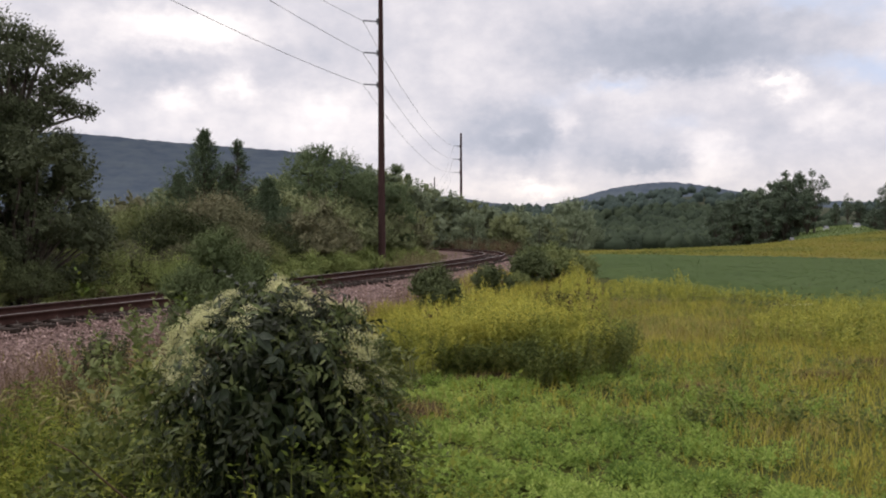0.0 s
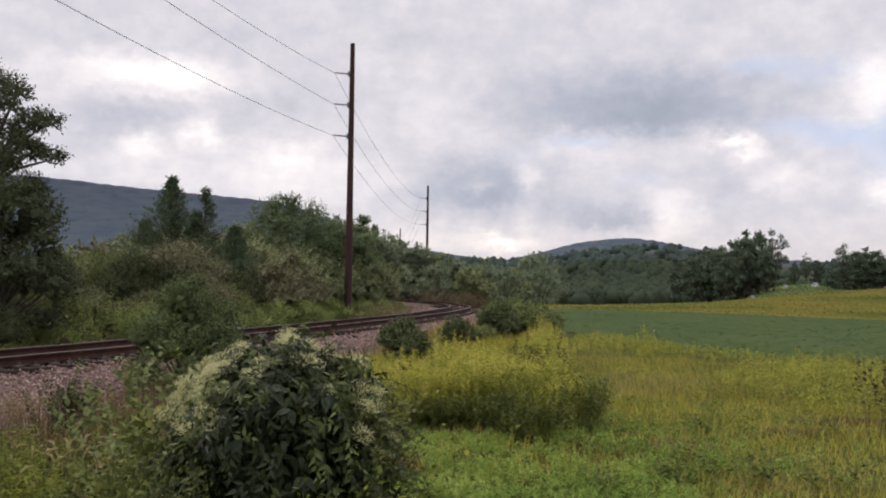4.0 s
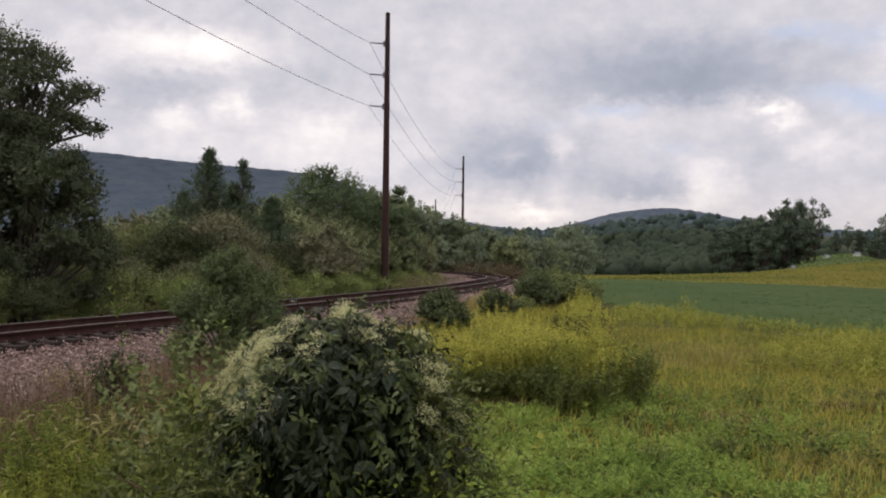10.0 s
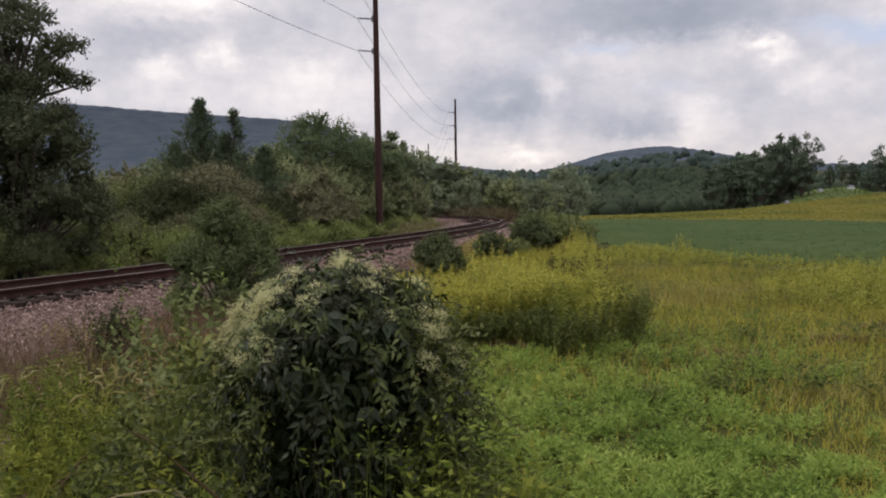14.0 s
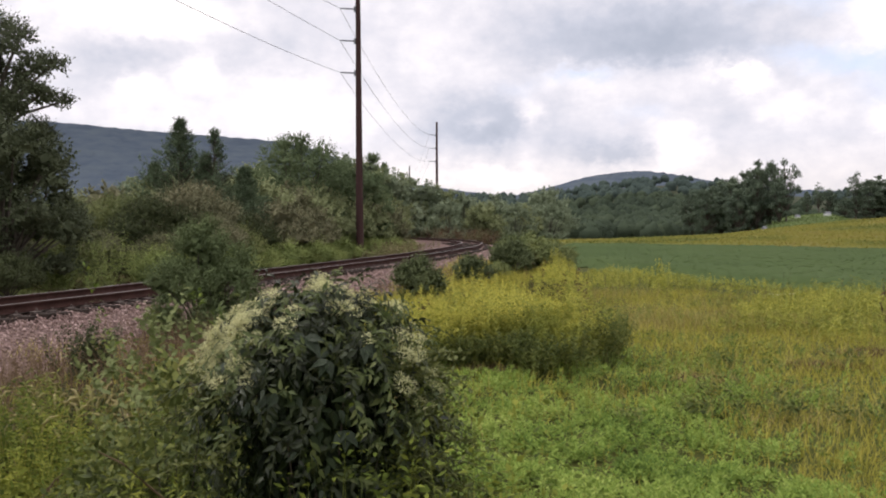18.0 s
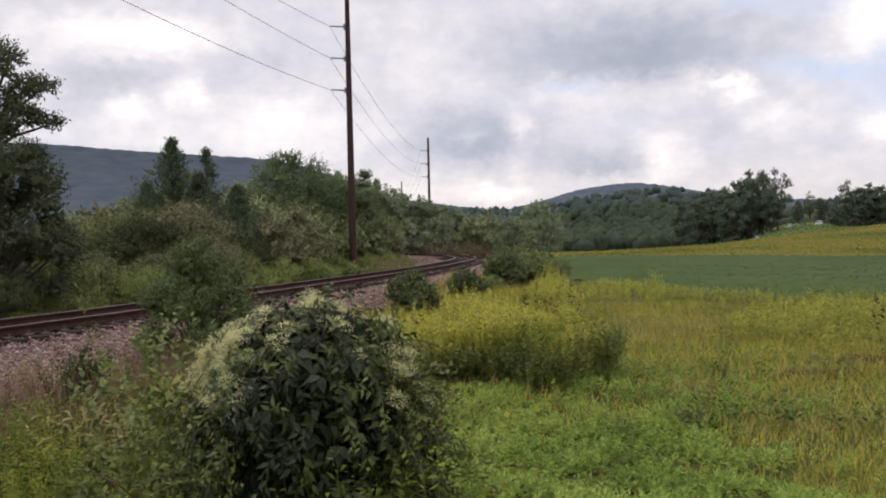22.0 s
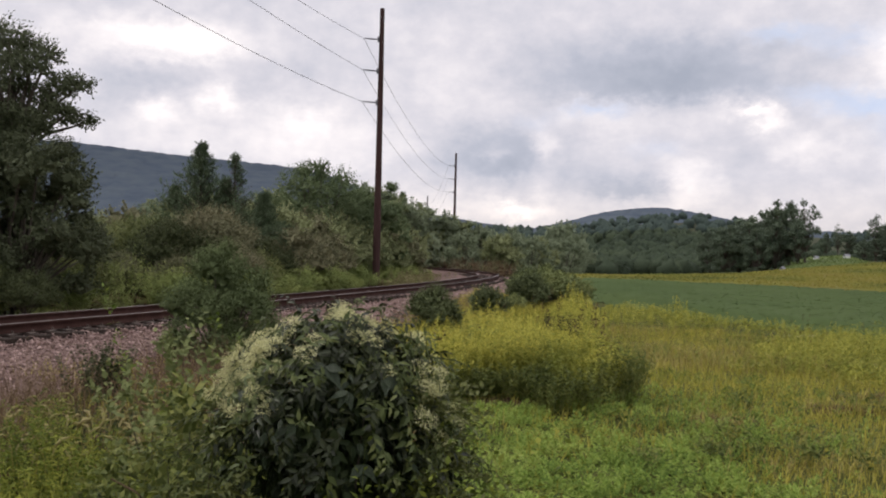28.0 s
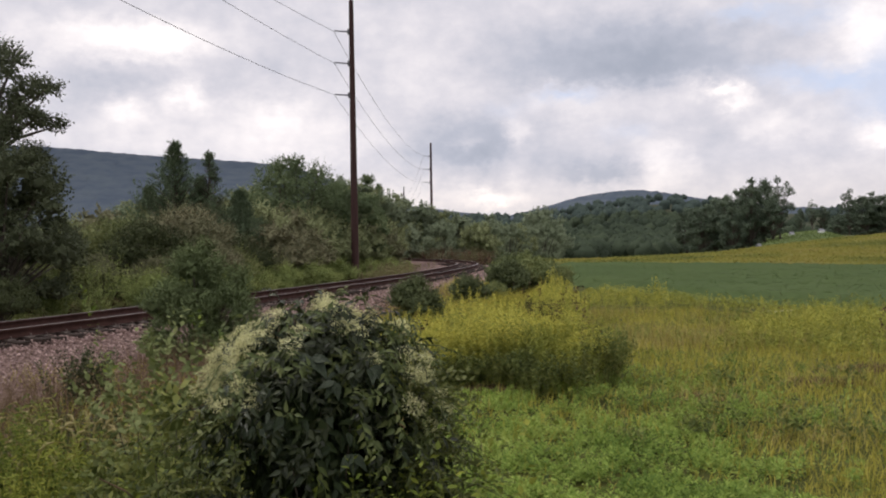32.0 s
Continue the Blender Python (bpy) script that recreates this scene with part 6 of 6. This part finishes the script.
def strands(k, zlo, zhi, depth, length, per, size, keep=None, fall=0.8, tpl=OVATE):
    """Vine strands that run out and hang down over the bush, with paired leaves."""
    s = Soup()
    p, n, a = on_bush(k, zlo, zhi, depth)
    sel = ~hollow(p, 1.1)
    if keep is not None:
        sel &= g.uniform(size=k) < keep(p, a)
    p, n = p[sel], n[sel]
    k = len(p)
    L = g.uniform(*length, k)
    d = n * g.uniform(0.25, 0.75, k)[:, None] + 0.4 * g.normal(size=(k, 3)) + np.array([0, 0, 0.15])
    for q, w, l in zip(p, d, L):
        tube(s, [q + w * l * t - np.array([0, 0, fall * l * t * t]) for t in (0, 0.5, 1.0)], [0.0022, 0.0017, 0.0008], 3)
    t = np.tile(np.linspace(0.1, 1.0, per), k)[:, None]
    dd, ll = np.repeat(d, per, 0), np.repeat(L, per)[:, None]
    run = dd - np.array([0, 0, 2 * fall]) * t
    q = np.repeat(p, per, 0) + dd * ll * t - np.array([0, 0, fall]) * ll * t * t
    side = np.cross(run, np.repeat(n, per, 0)) * np.where(np.arange(k * per) % 2, 1, -1)[:, None]
    side /= np.linalg.norm(side, axis=1, keepdims=True) + 1e-6
    y = side * 0.8 + run * 0.5 + 0.25 * g.normal(size=q.shape) - np.array([0, 0, 0.35])
    s.scatter(tpl, q, y, np.repeat(n, per, 0) + np.array([0, 0, 0.35]) + 0.38 * g.normal(size=q.shape), g.uniform(*size, k * per) * (1.15 - 0.4 * t[:, 0]))
    return s


s = strands(600, 0.35, 1.46, (0.0, 0.09), (0.07, 0.18), 8, (0.022, 0.046))
top = strands(200, 1.31, 1.47, (0.0, 0.05), (0.05, 0.11), 8, (0.022, 0.044), None, 0.35)
s.add(np.concatenate(top.v), np.concatenate(top.q))
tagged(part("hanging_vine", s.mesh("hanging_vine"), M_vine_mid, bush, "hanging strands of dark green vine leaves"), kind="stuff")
# fresh leaves on crown and both shoulders; the crown's paler green also paints light
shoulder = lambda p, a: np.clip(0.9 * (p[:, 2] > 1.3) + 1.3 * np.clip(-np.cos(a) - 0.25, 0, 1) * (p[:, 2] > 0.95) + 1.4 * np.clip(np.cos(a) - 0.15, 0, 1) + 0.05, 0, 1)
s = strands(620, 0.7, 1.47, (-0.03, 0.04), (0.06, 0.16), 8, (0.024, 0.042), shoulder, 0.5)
tagged(part("fresh_shoot", s.mesh("fresh_shoot"), M_vine_fresh, bush, "fresh green leafy shoots, paler also for the lit crown"), kind="stuff")
# flower panicles: domes of tiny star-shaped florets on short stalks
s, stalk = Soup(), Soup()
heads, hn, ha = on_bush(700, 1.0, 1.47, (-0.035, 0.0))
crest_ = np.clip((heads[:, 2] - 1.35) * 9, 0, 0.6)
left_ = 1.6 * np.clip(-np.cos(ha) - 0.35, 0, 1) * (heads[:, 2] > 1.19) * (heads[:, 2] < 1.4) * (np.sin(ha) < 0.35)
right_ = 0.85 * np.clip(np.cos(ha) - 0.3, 0, 1) * (heads[:, 2] > 1.1)
sel = g.uniform(size=len(heads)) < np.clip(crest_ + right_, 0, 1) * np.clip(0.5 + 0.55 * np.sin(4 * ha + 13 * heads[:, 2]), 0.08, 0.8) + 0.75 * left_
for c, n in zip(heads[sel], hn[sel]):
    wide = g.uniform(0.018, 0.043)
    k = int(300 * (wide / 0.036) ** 2)
    d = unit(g, k)
    d = d[(d @ n) > -0.25]
    k = len(d)
    q = c + n * 0.01 + d * (wide * g.uniform(0.45, 1.0, k))[:, None] * np.array([1, 1, 0.75])
    s.scatter(SLIM, q, unit(g, k) + d, d + 0.5 * g.normal(size=(k, 3)), g.uniform(0.007, 0.013, k))
    m = min(14, k)
    stalk.scatter(TWIG, np.repeat([c], m, 0), q[:m] - c, unit(g, m), np.stack((np.full(m, 0.0012), np.linalg.norm(q[:m] - c, axis=1), np.full(m, 0.0012)), 1))
tagged(part("blossom", s.mesh("blossom"), M_bloom, bush, "cream-white small flower clusters"), kind="stuff")
tagged(part("flower_stalk", stalk.mesh("flower_stalk"), M_vine_fresh, bush, "thin pale green flower stalks"), kind="stuff")
# long leafy shoots that arch out of the bush
s = Soup()
for i in range(140):
    right = i < 116
    a = g.uniform(-0.7, 0.5) if right else math.pi + g.uniform(-0.3, 0.9)
    z0 = g.uniform(0.55, 1.25) if right else g.uniform(0.3, 1.2)
    r0 = float(bush_radius(z0)) * 0.85
    L = g.uniform(0.12, 0.36 if right and z0 < 0.95 else 0.25)
    d = np.array([math.cos(a), math.sin(a) + g.normal(0, 0.3), g.uniform(-0.1, 0.9)])
    p0 = np.array([math.cos(a) * r0, math.sin(a) * r0, z0])
    pts = [p0 + d * L * t + np.array([0, 0, -0.5 * L * t * t]) for t in (0, 0.35, 0.7, 1.0)]
    tube(s, pts, [0.003, 0.0025, 0.002, 0.001], 4)
    k = 16
    t = np.repeat(np.linspace(0.15, 1.0, k // 2), 2)
    q = p0 + d * L * t[:, None] + np.array([0, 0, -0.5 * L]) * (t ** 2)[:, None]
    side = np.cross(d, [0, 0, 1.0]) * np.where(np.arange(k) % 2, 1, -1)[:, None]
    s.scatter(OVATE, q, side + d * 0.7 + 0.5 * g.normal(size=(k, 3)), np.array([0, -0.4, 0.8]) + 0.8 * g.normal(size=(k, 3)), g.uniform(0.024, 0.042, k) * (1.15 - 0.5 * t))
tagged(part("arching_shoot", s.mesh("arching_shoot"), M_vine_pale, bush, "pale leafy shoots arching outwards"), kind="stuff")
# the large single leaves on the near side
# Leaf green darkened below its own tone to paint the bush's shade.
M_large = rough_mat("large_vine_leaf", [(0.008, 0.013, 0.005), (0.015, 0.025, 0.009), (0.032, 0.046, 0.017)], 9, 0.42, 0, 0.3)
M_large.node_tree.nodes["Principled BSDF"].inputs["Specular IOR Level"].default_value = 0.24
leaf_meshes = []
for v in range(3):
    s = Soup()
    t0 = (OVATE, BROAD, OVATE)[v][0].copy()
    t0[:, 2] *= (0.8, 1.4, -0.6)[v]
    t0[:, 0] *= (1.3, 0.8, 1.0)[v]
    s.add(t0, BROAD[1])
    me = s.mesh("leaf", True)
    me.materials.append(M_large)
    leaf_meshes.append(me)


def hang_leaf(p, y, face, size, v):
    x = y.cross(face).normalized()
    ob = part("leaf", leaf_meshes[v], None, bush)
    ob.matrix_basis = Matrix.Translation(p) @ Matrix((x, y, x.cross(y))).transposed().to_4x4() @ Matrix.Scale(size, 4)


LP, LN, LA = on_bush(1200, 0.6, 1.4, (-0.03, 0.03))
LP, LN = LP[(np.sin(LA) < 0.2) & ~hollow(LP)], LN[(np.sin(LA) < 0.2) & ~hollow(LP)]
for i, (p, n) in enumerate(zip(LP[:210], LN[:210])):
    y = (Vector(n) * 0.45 + Vector((g.normal(0, .6), g.normal(0, .3), -0.95))).normalized()
    hang_leaf(p, y, (Vector(n) + Vector((g.normal(0, .6), g.normal(0, .5), 0.1 + g.normal(0, .4)))).normalized(), g.uniform(0.024, 0.045) * (1.35 if i % 9 == 0 else 1.0), i % 3)
# five-fingered leaves, each of leaflets spread from one stalk
FANS = [(0.0, 1.335), (0.17, 1.30), (0.07, 1.27), (-0.1, 1.17), (0.12, 1.07)]
for i, (x0, z0) in enumerate(FANS):
    r0 = float(bush_radius(z0)) * 1.06
    p = Vector((x0, -math.sqrt(max(0.01, r0 * r0 - x0 * x0)), z0))
    n = Vector((x0 * 1.2, p.y, 0.22)).normalized()
    down = (Vector((g.normal(0, .35), 0, -1)) + n * 0.35).normalized()
    across = down.cross(n).normalized()
    size = g.uniform(0.075, 0.095) * (1.0 if i < 1 else 0.72)
    for j, ang in enumerate((-78, -40, 0, 38, 80)):
        if i > 0 and j in (0, 4):
            continue
        y = (down * math.cos(radians(ang)) + across * math.sin(radians(ang)) + n * 0.12).normalized()
        hang_leaf(p, y, (n + Vector((g.normal(0, .18), 0, 0.3 + g.normal(0, .15)))).normalized(), size * (1.0 if j in (1, 2, 3) else 0.72), 0)

# ---- small things far off ----
def shed(x, y, w, d, h, turn):
    t = tagged(new("white_shed"), "small white shed among the far trees", "shed", "white sheds")
    part("walls", box(w, d, h, 0.02), M_white, t).matrix_basis = pose(0, 0, h / 2)
    bm = bmesh.new()
    v = [bm.verts.new(c) for c in ((-w * .56, -d * .58, h), (w * .56, -d * .58, h), (w * .56, d * .58, h), (-w * .56, d * .58, h), (-w * .56, 0, h + .5), (w * .56, 0, h + .5))]
    for f in ((0, 1, 5, 4), (2, 3, 4, 5), (0, 4, 3), (1, 2, 5), (3, 2, 1, 0)):
        bm.faces.new([v[i] for i in f])
    part("roof", bm, M_insul, t)
    return put(t, x, y, turn)


shed(50.2, 132.0, 0.7, 0.6, 0.5, 30)
shed(84.0, 201.0, 0.9, 0.9, 0.35, 10)
shed(91.6, 203.0, 1.2, 0.9, 0.5, 10)


def rail_fence():
    """A low pale paddock fence on the far pasture."""
    t = tagged(new("paddock_fence"), "pale wooden post-and-rail paddock fence on far pasture", "fence")
    pts = []
    for i in range(16):
        y = 186.0 + 0.5 * i
        x = y * (0.53 + 0.0075 * i)
        pts.append(Vector((x, y, float(land(np.array([x]), np.array([y]))[0]))))
    for i, p in enumerate(pts):
        part("post", box(0.16, 0.16, 1.3, 0.01), M_fence, t).matrix_basis = pose(p.x, p.y, p.z + 0.6)
        if i:
            for z in (0.5, 1.05):
                s = Soup()
                tube(s, [pts[i - 1] + Vector((0, 0, z)), p + Vector((0, 0, z))], [0.07, 0.07], 5)
                part("rail", s.mesh("rail"), M_fence, t)


M_fence = rough_mat("pale_fence_wood", [(0.3, 0.29, 0.27), (0.45, 0.44, 0.42)], 4, 0.8)
rail_fence()


# ---- clouds ----
def cloud_layer():
    """A far shell of sky with drifting overcast, laid out by bearing and elevation in degrees."""
    R, s = 4300.0, Soup()
    az, el = np.radians(np.linspace(-62, 62, 90)), np.radians(np.linspace(-3, 52, 44))
    A, E = np.meshgrid(az, el)
    s.add(np.stack((np.sin(A) * np.cos(E), np.cos(A) * np.cos(E), np.sin(E)), -1) * R, [])
    i = np.arange(A.size).reshape(A.shape)
    s.q.append(np.stack((i[:-1, :-1], i[1:, :-1], i[1:, 1:], i[:-1, 1:]), -1).reshape(-1, 4))
    me = s.mesh("cloud_layer", True)
    uv = me.uv_layers.new(name="sky")
    loops = np.zeros(len(me.loops), np.int32)
    me.loops.foreach_get("vertex_index", loops)
    co = np.stack((np.degrees(A).ravel(), np.degrees(E).ravel()), 1)[loops]
    uv.data.foreach_set("uv", co.astype(np.float32).ravel())
    m, n, l = nodes_of("overcast_cloud")
    n.clear()

    def math_(op, a, b=None, c=None, clamp=False):
        k = n.new("ShaderNodeMath")
        k.operation, k.use_clamp = op, clamp
        for i, v in enumerate((a, b, c)):
            if v is None:
                continue
            if isinstance(v, (int, float)):
                k.inputs[i].default_value = v
            else:
                l.new(v, k.inputs[i])
        return k.outputs[0]

    uvn = n.new("ShaderNodeUVMap")
    uvn.uv_map = "sky"

    def fbm(sx, sy, detail, rough, off=0.0, vec=None):
        mp = n.new("ShaderNodeMapping")
        mp.inputs["Scale"].default_value, mp.inputs["Location"].default_value = (sx, sy, 1), (off, off * 0.7, off)
        l.new(vec or uvn.outputs[0], mp.inputs[0])
        k = n.new("ShaderNodeTexNoise")
        k.inputs["Scale"].default_value, k.inputs["Detail"].default_value, k.inputs["Roughness"].default_value = 1.0, detail, rough
        l.new(mp.outputs[0], k.inputs["Vector"])
        return k

    warp = fbm(0.28, 0.4, 7, 0.6, 3.1)
    vm = n.new("ShaderNodeVectorMath")
    vm.operation = "MULTIPLY_ADD"
    wsub = n.new("ShaderNodeVectorMath")
    wsub.operation = "SUBTRACT"
    wsub.inputs[1].default_value = (0.5, 0.5, 0.5)
    l.new(warp.outputs["Color"], wsub.inputs[0])
    l.new(wsub.outputs[0], vm.inputs[0])
    vm.inputs[1].default_value = (2.8, 2.0, 0)
    fine = fbm(1.0, 1.5, 6, 0.6, 5.7)
    fsub = n.new("ShaderNodeVectorMath")
    fsub.operation = "SUBTRACT"
    fsub.inputs[1].default_value = (0.5, 0.5, 0.5)
    l.new(fine.outputs["Color"], fsub.inputs[0])
    fm = n.new("ShaderNodeVectorMath")
    fm.operation = "MULTIPLY_ADD"
    fm.inputs[1].default_value = (1.7, 1.4, 0)
    l.new(fsub.outputs[0], fm.inputs[0])
    l.new(uvn.outputs[0], fm.inputs[2])
    l.new(fm.outputs[0], vm.inputs[2])
    sp = n.new("ShaderNodeSeparateXYZ")
    l.new(vm.outputs[0], sp.inputs[0])
    total = math_("MULTIPLY_ADD", fbm(0.24, 0.32, 7, 0.52, 8.0).outputs["Fac"], 0.34, -0.17)
    total = math_("ADD", total, math_("MULTIPLY_ADD", fbm(0.6, 0.8, 7, 0.58, 2.0).outputs["Fac"], 0.36, -0.18))
    for a0, e0, wa, we, amp, under in CLOUDS:
        dx = math_("MULTIPLY", math_("SUBTRACT", sp.outputs[0], a0), 1 / wa)
        dy = math_("MULTIPLY", math_("SUBTRACT", sp.outputs[1], e0), 1 / we)
        if under < 1:
            dy = math_("MAXIMUM", dy, math_("MULTIPLY", dy, -1 / under))
        d2 = math_("ADD", math_("MULTIPLY", dx, dx), math_("MULTIPLY", dy, dy))
        f = math_("POWER", 2.718, math_("MULTIPLY", d2, -1.0))
        total = math_("MULTIPLY_ADD", f, amp * 1.1, total)
    val = math_("ADD", total, 0.5, clamp=True)
    r = ramp_node(n, [(0.0, (0.39, 0.43, 0.505)), (0.25, (0.505, 0.535, 0.61)), (0.5, (0.71, 0.705, 0.75)), (0.72, (0.92, 0.89, 0.895)), (1.0, (1.215, 1.17, 1.12))])
    l.new(val, r.inputs[0])
    # thin blue gaps
    gap = None
    for a0, e0, wa, we, amp in GAPS:
        dx = math_("MULTIPLY", math_("SUBTRACT", sp.outputs[0], a0), 1 / wa)
        dy = math_("MULTIPLY", math_("SUBTRACT", sp.outputs[1], e0), 1 / we)
        f = math_("MULTIPLY", math_("POWER", 2.718, math_("MULTIPLY", math_("ADD", math_("MULTIPLY", dx, dx), math_("MULTIPLY", dy, dy)), -1.0)), amp)
        gap = f if gap is None else math_("ADD", gap, f)
    # the layer thins out towards its borders
    su = n.new("ShaderNodeSeparateXYZ")
    l.new(uvn.outputs[0], su.inputs[0])
    ex = math_("MULTIPLY_ADD", math_("ABSOLUTE", su.outputs[0]), -1 / 18, 62 / 18, clamp=True)
    ey = math_("MULTIPLY_ADD", su.outputs[1], -1 / 18, 52 / 18, clamp=True)
    blue = n.new("ShaderNodeMix")
    blue.data_type = "RGBA"
    l.new(math_("MULTIPLY", gap, 1.0, clamp=True), blue.inputs["Factor"])
    l.new(r.outputs[0], blue.inputs["A"])
    blue.inputs["B"].default_value = (0.55, 0.69, 0.92, 1)
    warm = n.new("ShaderNodeMix")
    warm.data_type, warm.blend_type = "RGBA", "MULTIPLY"
    l.new(math_("MULTIPLY_ADD", su.outputs[1], -0.3, 1.5, clamp=True), warm.inputs["Factor"])
    l.new(blue.outputs["Result"], warm.inputs["A"])
    warm.inputs["B"].default_value = (1.02, 0.985, 0.93, 1)
    em = n.new("ShaderNodeEmission")
    l.new(warm.outputs["Result"], em.inputs[0])
    alpha = math_("MULTIPLY", ex, ey)
    tr = n.new("ShaderNodeBsdfTransparent")
    ms = n.new("ShaderNodeMixShader")
    l.new(alpha, ms.inputs[0])
    l.new(tr.outputs[0], ms.inputs[1])
    l.new(em.outputs[0], ms.inputs[2])
    out = n.new("ShaderNodeOutputMaterial")
    l.new(ms.outputs[0], out.inputs[0])
    m.cycles.emission_sampling = "NONE"
    ob = part("backdrop_cloud_layer", me, m)
    return tagged(ob, "broken grey and white overcast cloud layer", "clouds", kind="structure")


# bearing, elevation, half-width, half-height in degrees, and brightness
CLOUDS = [(13.8, 10.3, 7.2, 2.6, -0.36, 0.35), (17.1, 11.5, 4.2, 1.8, -0.12, 1), (19.7, 8.6, 1.2, 0.45, 0.4, 1), (20.7, 7.9, 0.9, 0.5, 0.3, 1), (4.9,
          5.9, 3.8, 2.0, -0.4, 0.6), (7.6, 6.5, 0.8, 1.1, 0.3, 1), (4.3, 6.4, 1.4, 0.6, 0.22, 1), (13.1, 4.2, 3.5, 0.9, -0.26, 0.5), (15.9, 5.1,
          1.6, 1.1, 0.20, 1), (16.4, 4.2, 1.8, 1.1, 0.20, 1), (23.2, 6.4, 2.1, 1.0, 0.20, 1), (28.1, 11.5, 2.1, 1.7, 0.34, 1), (28.4, 5.7, 1.4, 1.1,
          0.34, 0.6), (24.0, 4.7, 2.8, 1.4, -0.05, 1), (5.8, 2.8, 1.8, 0.6, 0.38, 1), (0.2, 3.0, 4.2, 0.8, 0.16, 1), (-17.7, 12.1, 5.3, 1.2, 0.30, 1),
          (-18.4, 9.0, 2.2, 1.2, -0.12, 0.7), (-12.5, 8.8, 1.3, 0.9, 0.34, 1), (-16.0, 8.1, 1.4, 0.8, 0.30, 1), (-13.2, 12.1, 3.2, 1.1, 0.20, 1),
          (-15.7, 10.1, 1.8, 0.7, -0.12, 1), (-7.6, 7.9, 2.5, 1.1, 0.28, 1), (-8.9, 11.2, 3.9, 1.2, -0.08, 1), (-21.7, 12.6, 3.5, 1.2, -0.08, 0.6),
          (-1.6, 12.3, 4.2, 1.8, 0.02, 1), (-3.2, 7.0, 2.8, 1.1, 0.12, 1), (-6.0, 5.8, 4.9, 1.3, 0.10, 1), (1.8, 10.2, 3.2, 1.8, 0.10, 1), (10.9, 8.2,
          4.2, 1.1, 0.10, 1), (19.3, 5.9, 2.1, 1.2, -0.08, 1), (25.8, 3.5, 3.2, 1.4, 0.10, 1), (-13.3, 6.3, 7.1, 1.2, 0.12, 1)]
GAPS = [(10.7, 8.9, 1.8, 0.4, 0.50), (26.5, 9.1, 2.2, 0.6, 0.55), (21.6, 13.1, 1.8, 0.5, 0.45), (14.3, 6.5, 1.4, 0.5, 0.18), (29.0, 7.7, 2.4, 1.1, 0.45), (24.0, 9.6, 2.4, 0.6, 0.4), (29.5, 10.0, 1.6, 1.6, 0.4), (25.0, 12.6, 2.0, 0.7, 0.35), (6.7, 8.2, 1.4, 0.5, 0.15)]
clouds = cloud_layer()


# ---- the passing insect ----
def insect():
    t = tagged(new("flying_insect"), "small dark flying insect with blurred wings", "insect")
    for name, c, r in (("abdomen", (0, -0.0075, 0), (0.0028, 0.006, 0.0026)), ("thorax", (0, 0, 0), (0.0029, 0.0034, 0.0029)), ("head", (0, 0.0048, -0.0003), (0.002, 0.0018, 0.0018))):
        bm = bmesh.new()
        bmesh.ops.create_uvsphere(bm, u_segments=10, v_segments=7, radius=1)
        bmesh.ops.scale(bm, vec=r, verts=bm.verts)
        bmesh.ops.translate(bm, vec=c, verts=bm.verts)
        part(name, bm, M_insect, t)
    for sx in (-1, 1):
        bm = bmesh.new()
        pts = [(0, 0), (0.004, 0.003), (0.009, 0.003), (0.0115, 0), (0.009, -0.0035), (0.004, -0.003)]
        top = [bm.verts.new((sx * a, b, 0.0002)) for a, b in pts]
        bot = [bm.verts.new((sx * a, b, -0.0002)) for a, b in pts]
        bm.faces.new(top)
        bm.faces.new(bot[::-1])
        for i in range(6):
            bm.faces.new((top[i], bot[i], bot[(i + 1) % 6], top[(i + 1) % 6]))
        part("wing", bm, M_insect, t, "smoky thin wing").matrix_basis = pose(sx * 0.002, 0, 0.002, 0, -sx * 22, 0)
    return t


bug = insect()


def motions():
    def at(t, x, y, z, turn=0.0):
        return (t, pose(x, y, z, 0, 0, turn))

    walk(bug, [at(0.0, 2.2, -1.5, 1.9, 0), at(1.6, 1.5, -0.3, 2.2, 20), at(1.7, 0.95, 0.25, 1.95, 40), at(1.8, 0.137, 0.596, 1.772, 60), at(1.9, -0.5, 0.3, 2.0, 100), at(2.2, -1.2, -0.6, 2.5, 170), at(4.5, 1.0, -1.4, 2.0, 240),
               at(5.7, 1.5, 0.9, 1.7, 300), at(5.8, 0.485, 2.03, 1.963, 340), at(5.9, 0.6, 2.55, 2.39, 380), at(6.0, 0.77, 2.95, 2.354, 420), at(6.1, 2.6, 2.6, 2.7, 460), at(6.5, 2.6, 0.4, 2.4, 520), at(12.0, 3.0, -3.0, 2.0, 560),
               at(32.0, 3.5, -5.0, 2.4, 590)])
    walk(clouds, [(0.0, pose(0, 0, 0, 0, 0, 0)), (16.0, pose(0, 0, 0, 0, 0, 0.45)), (32.0, pose(0, 0, 0, 0, 0, 0.9))])


motions()
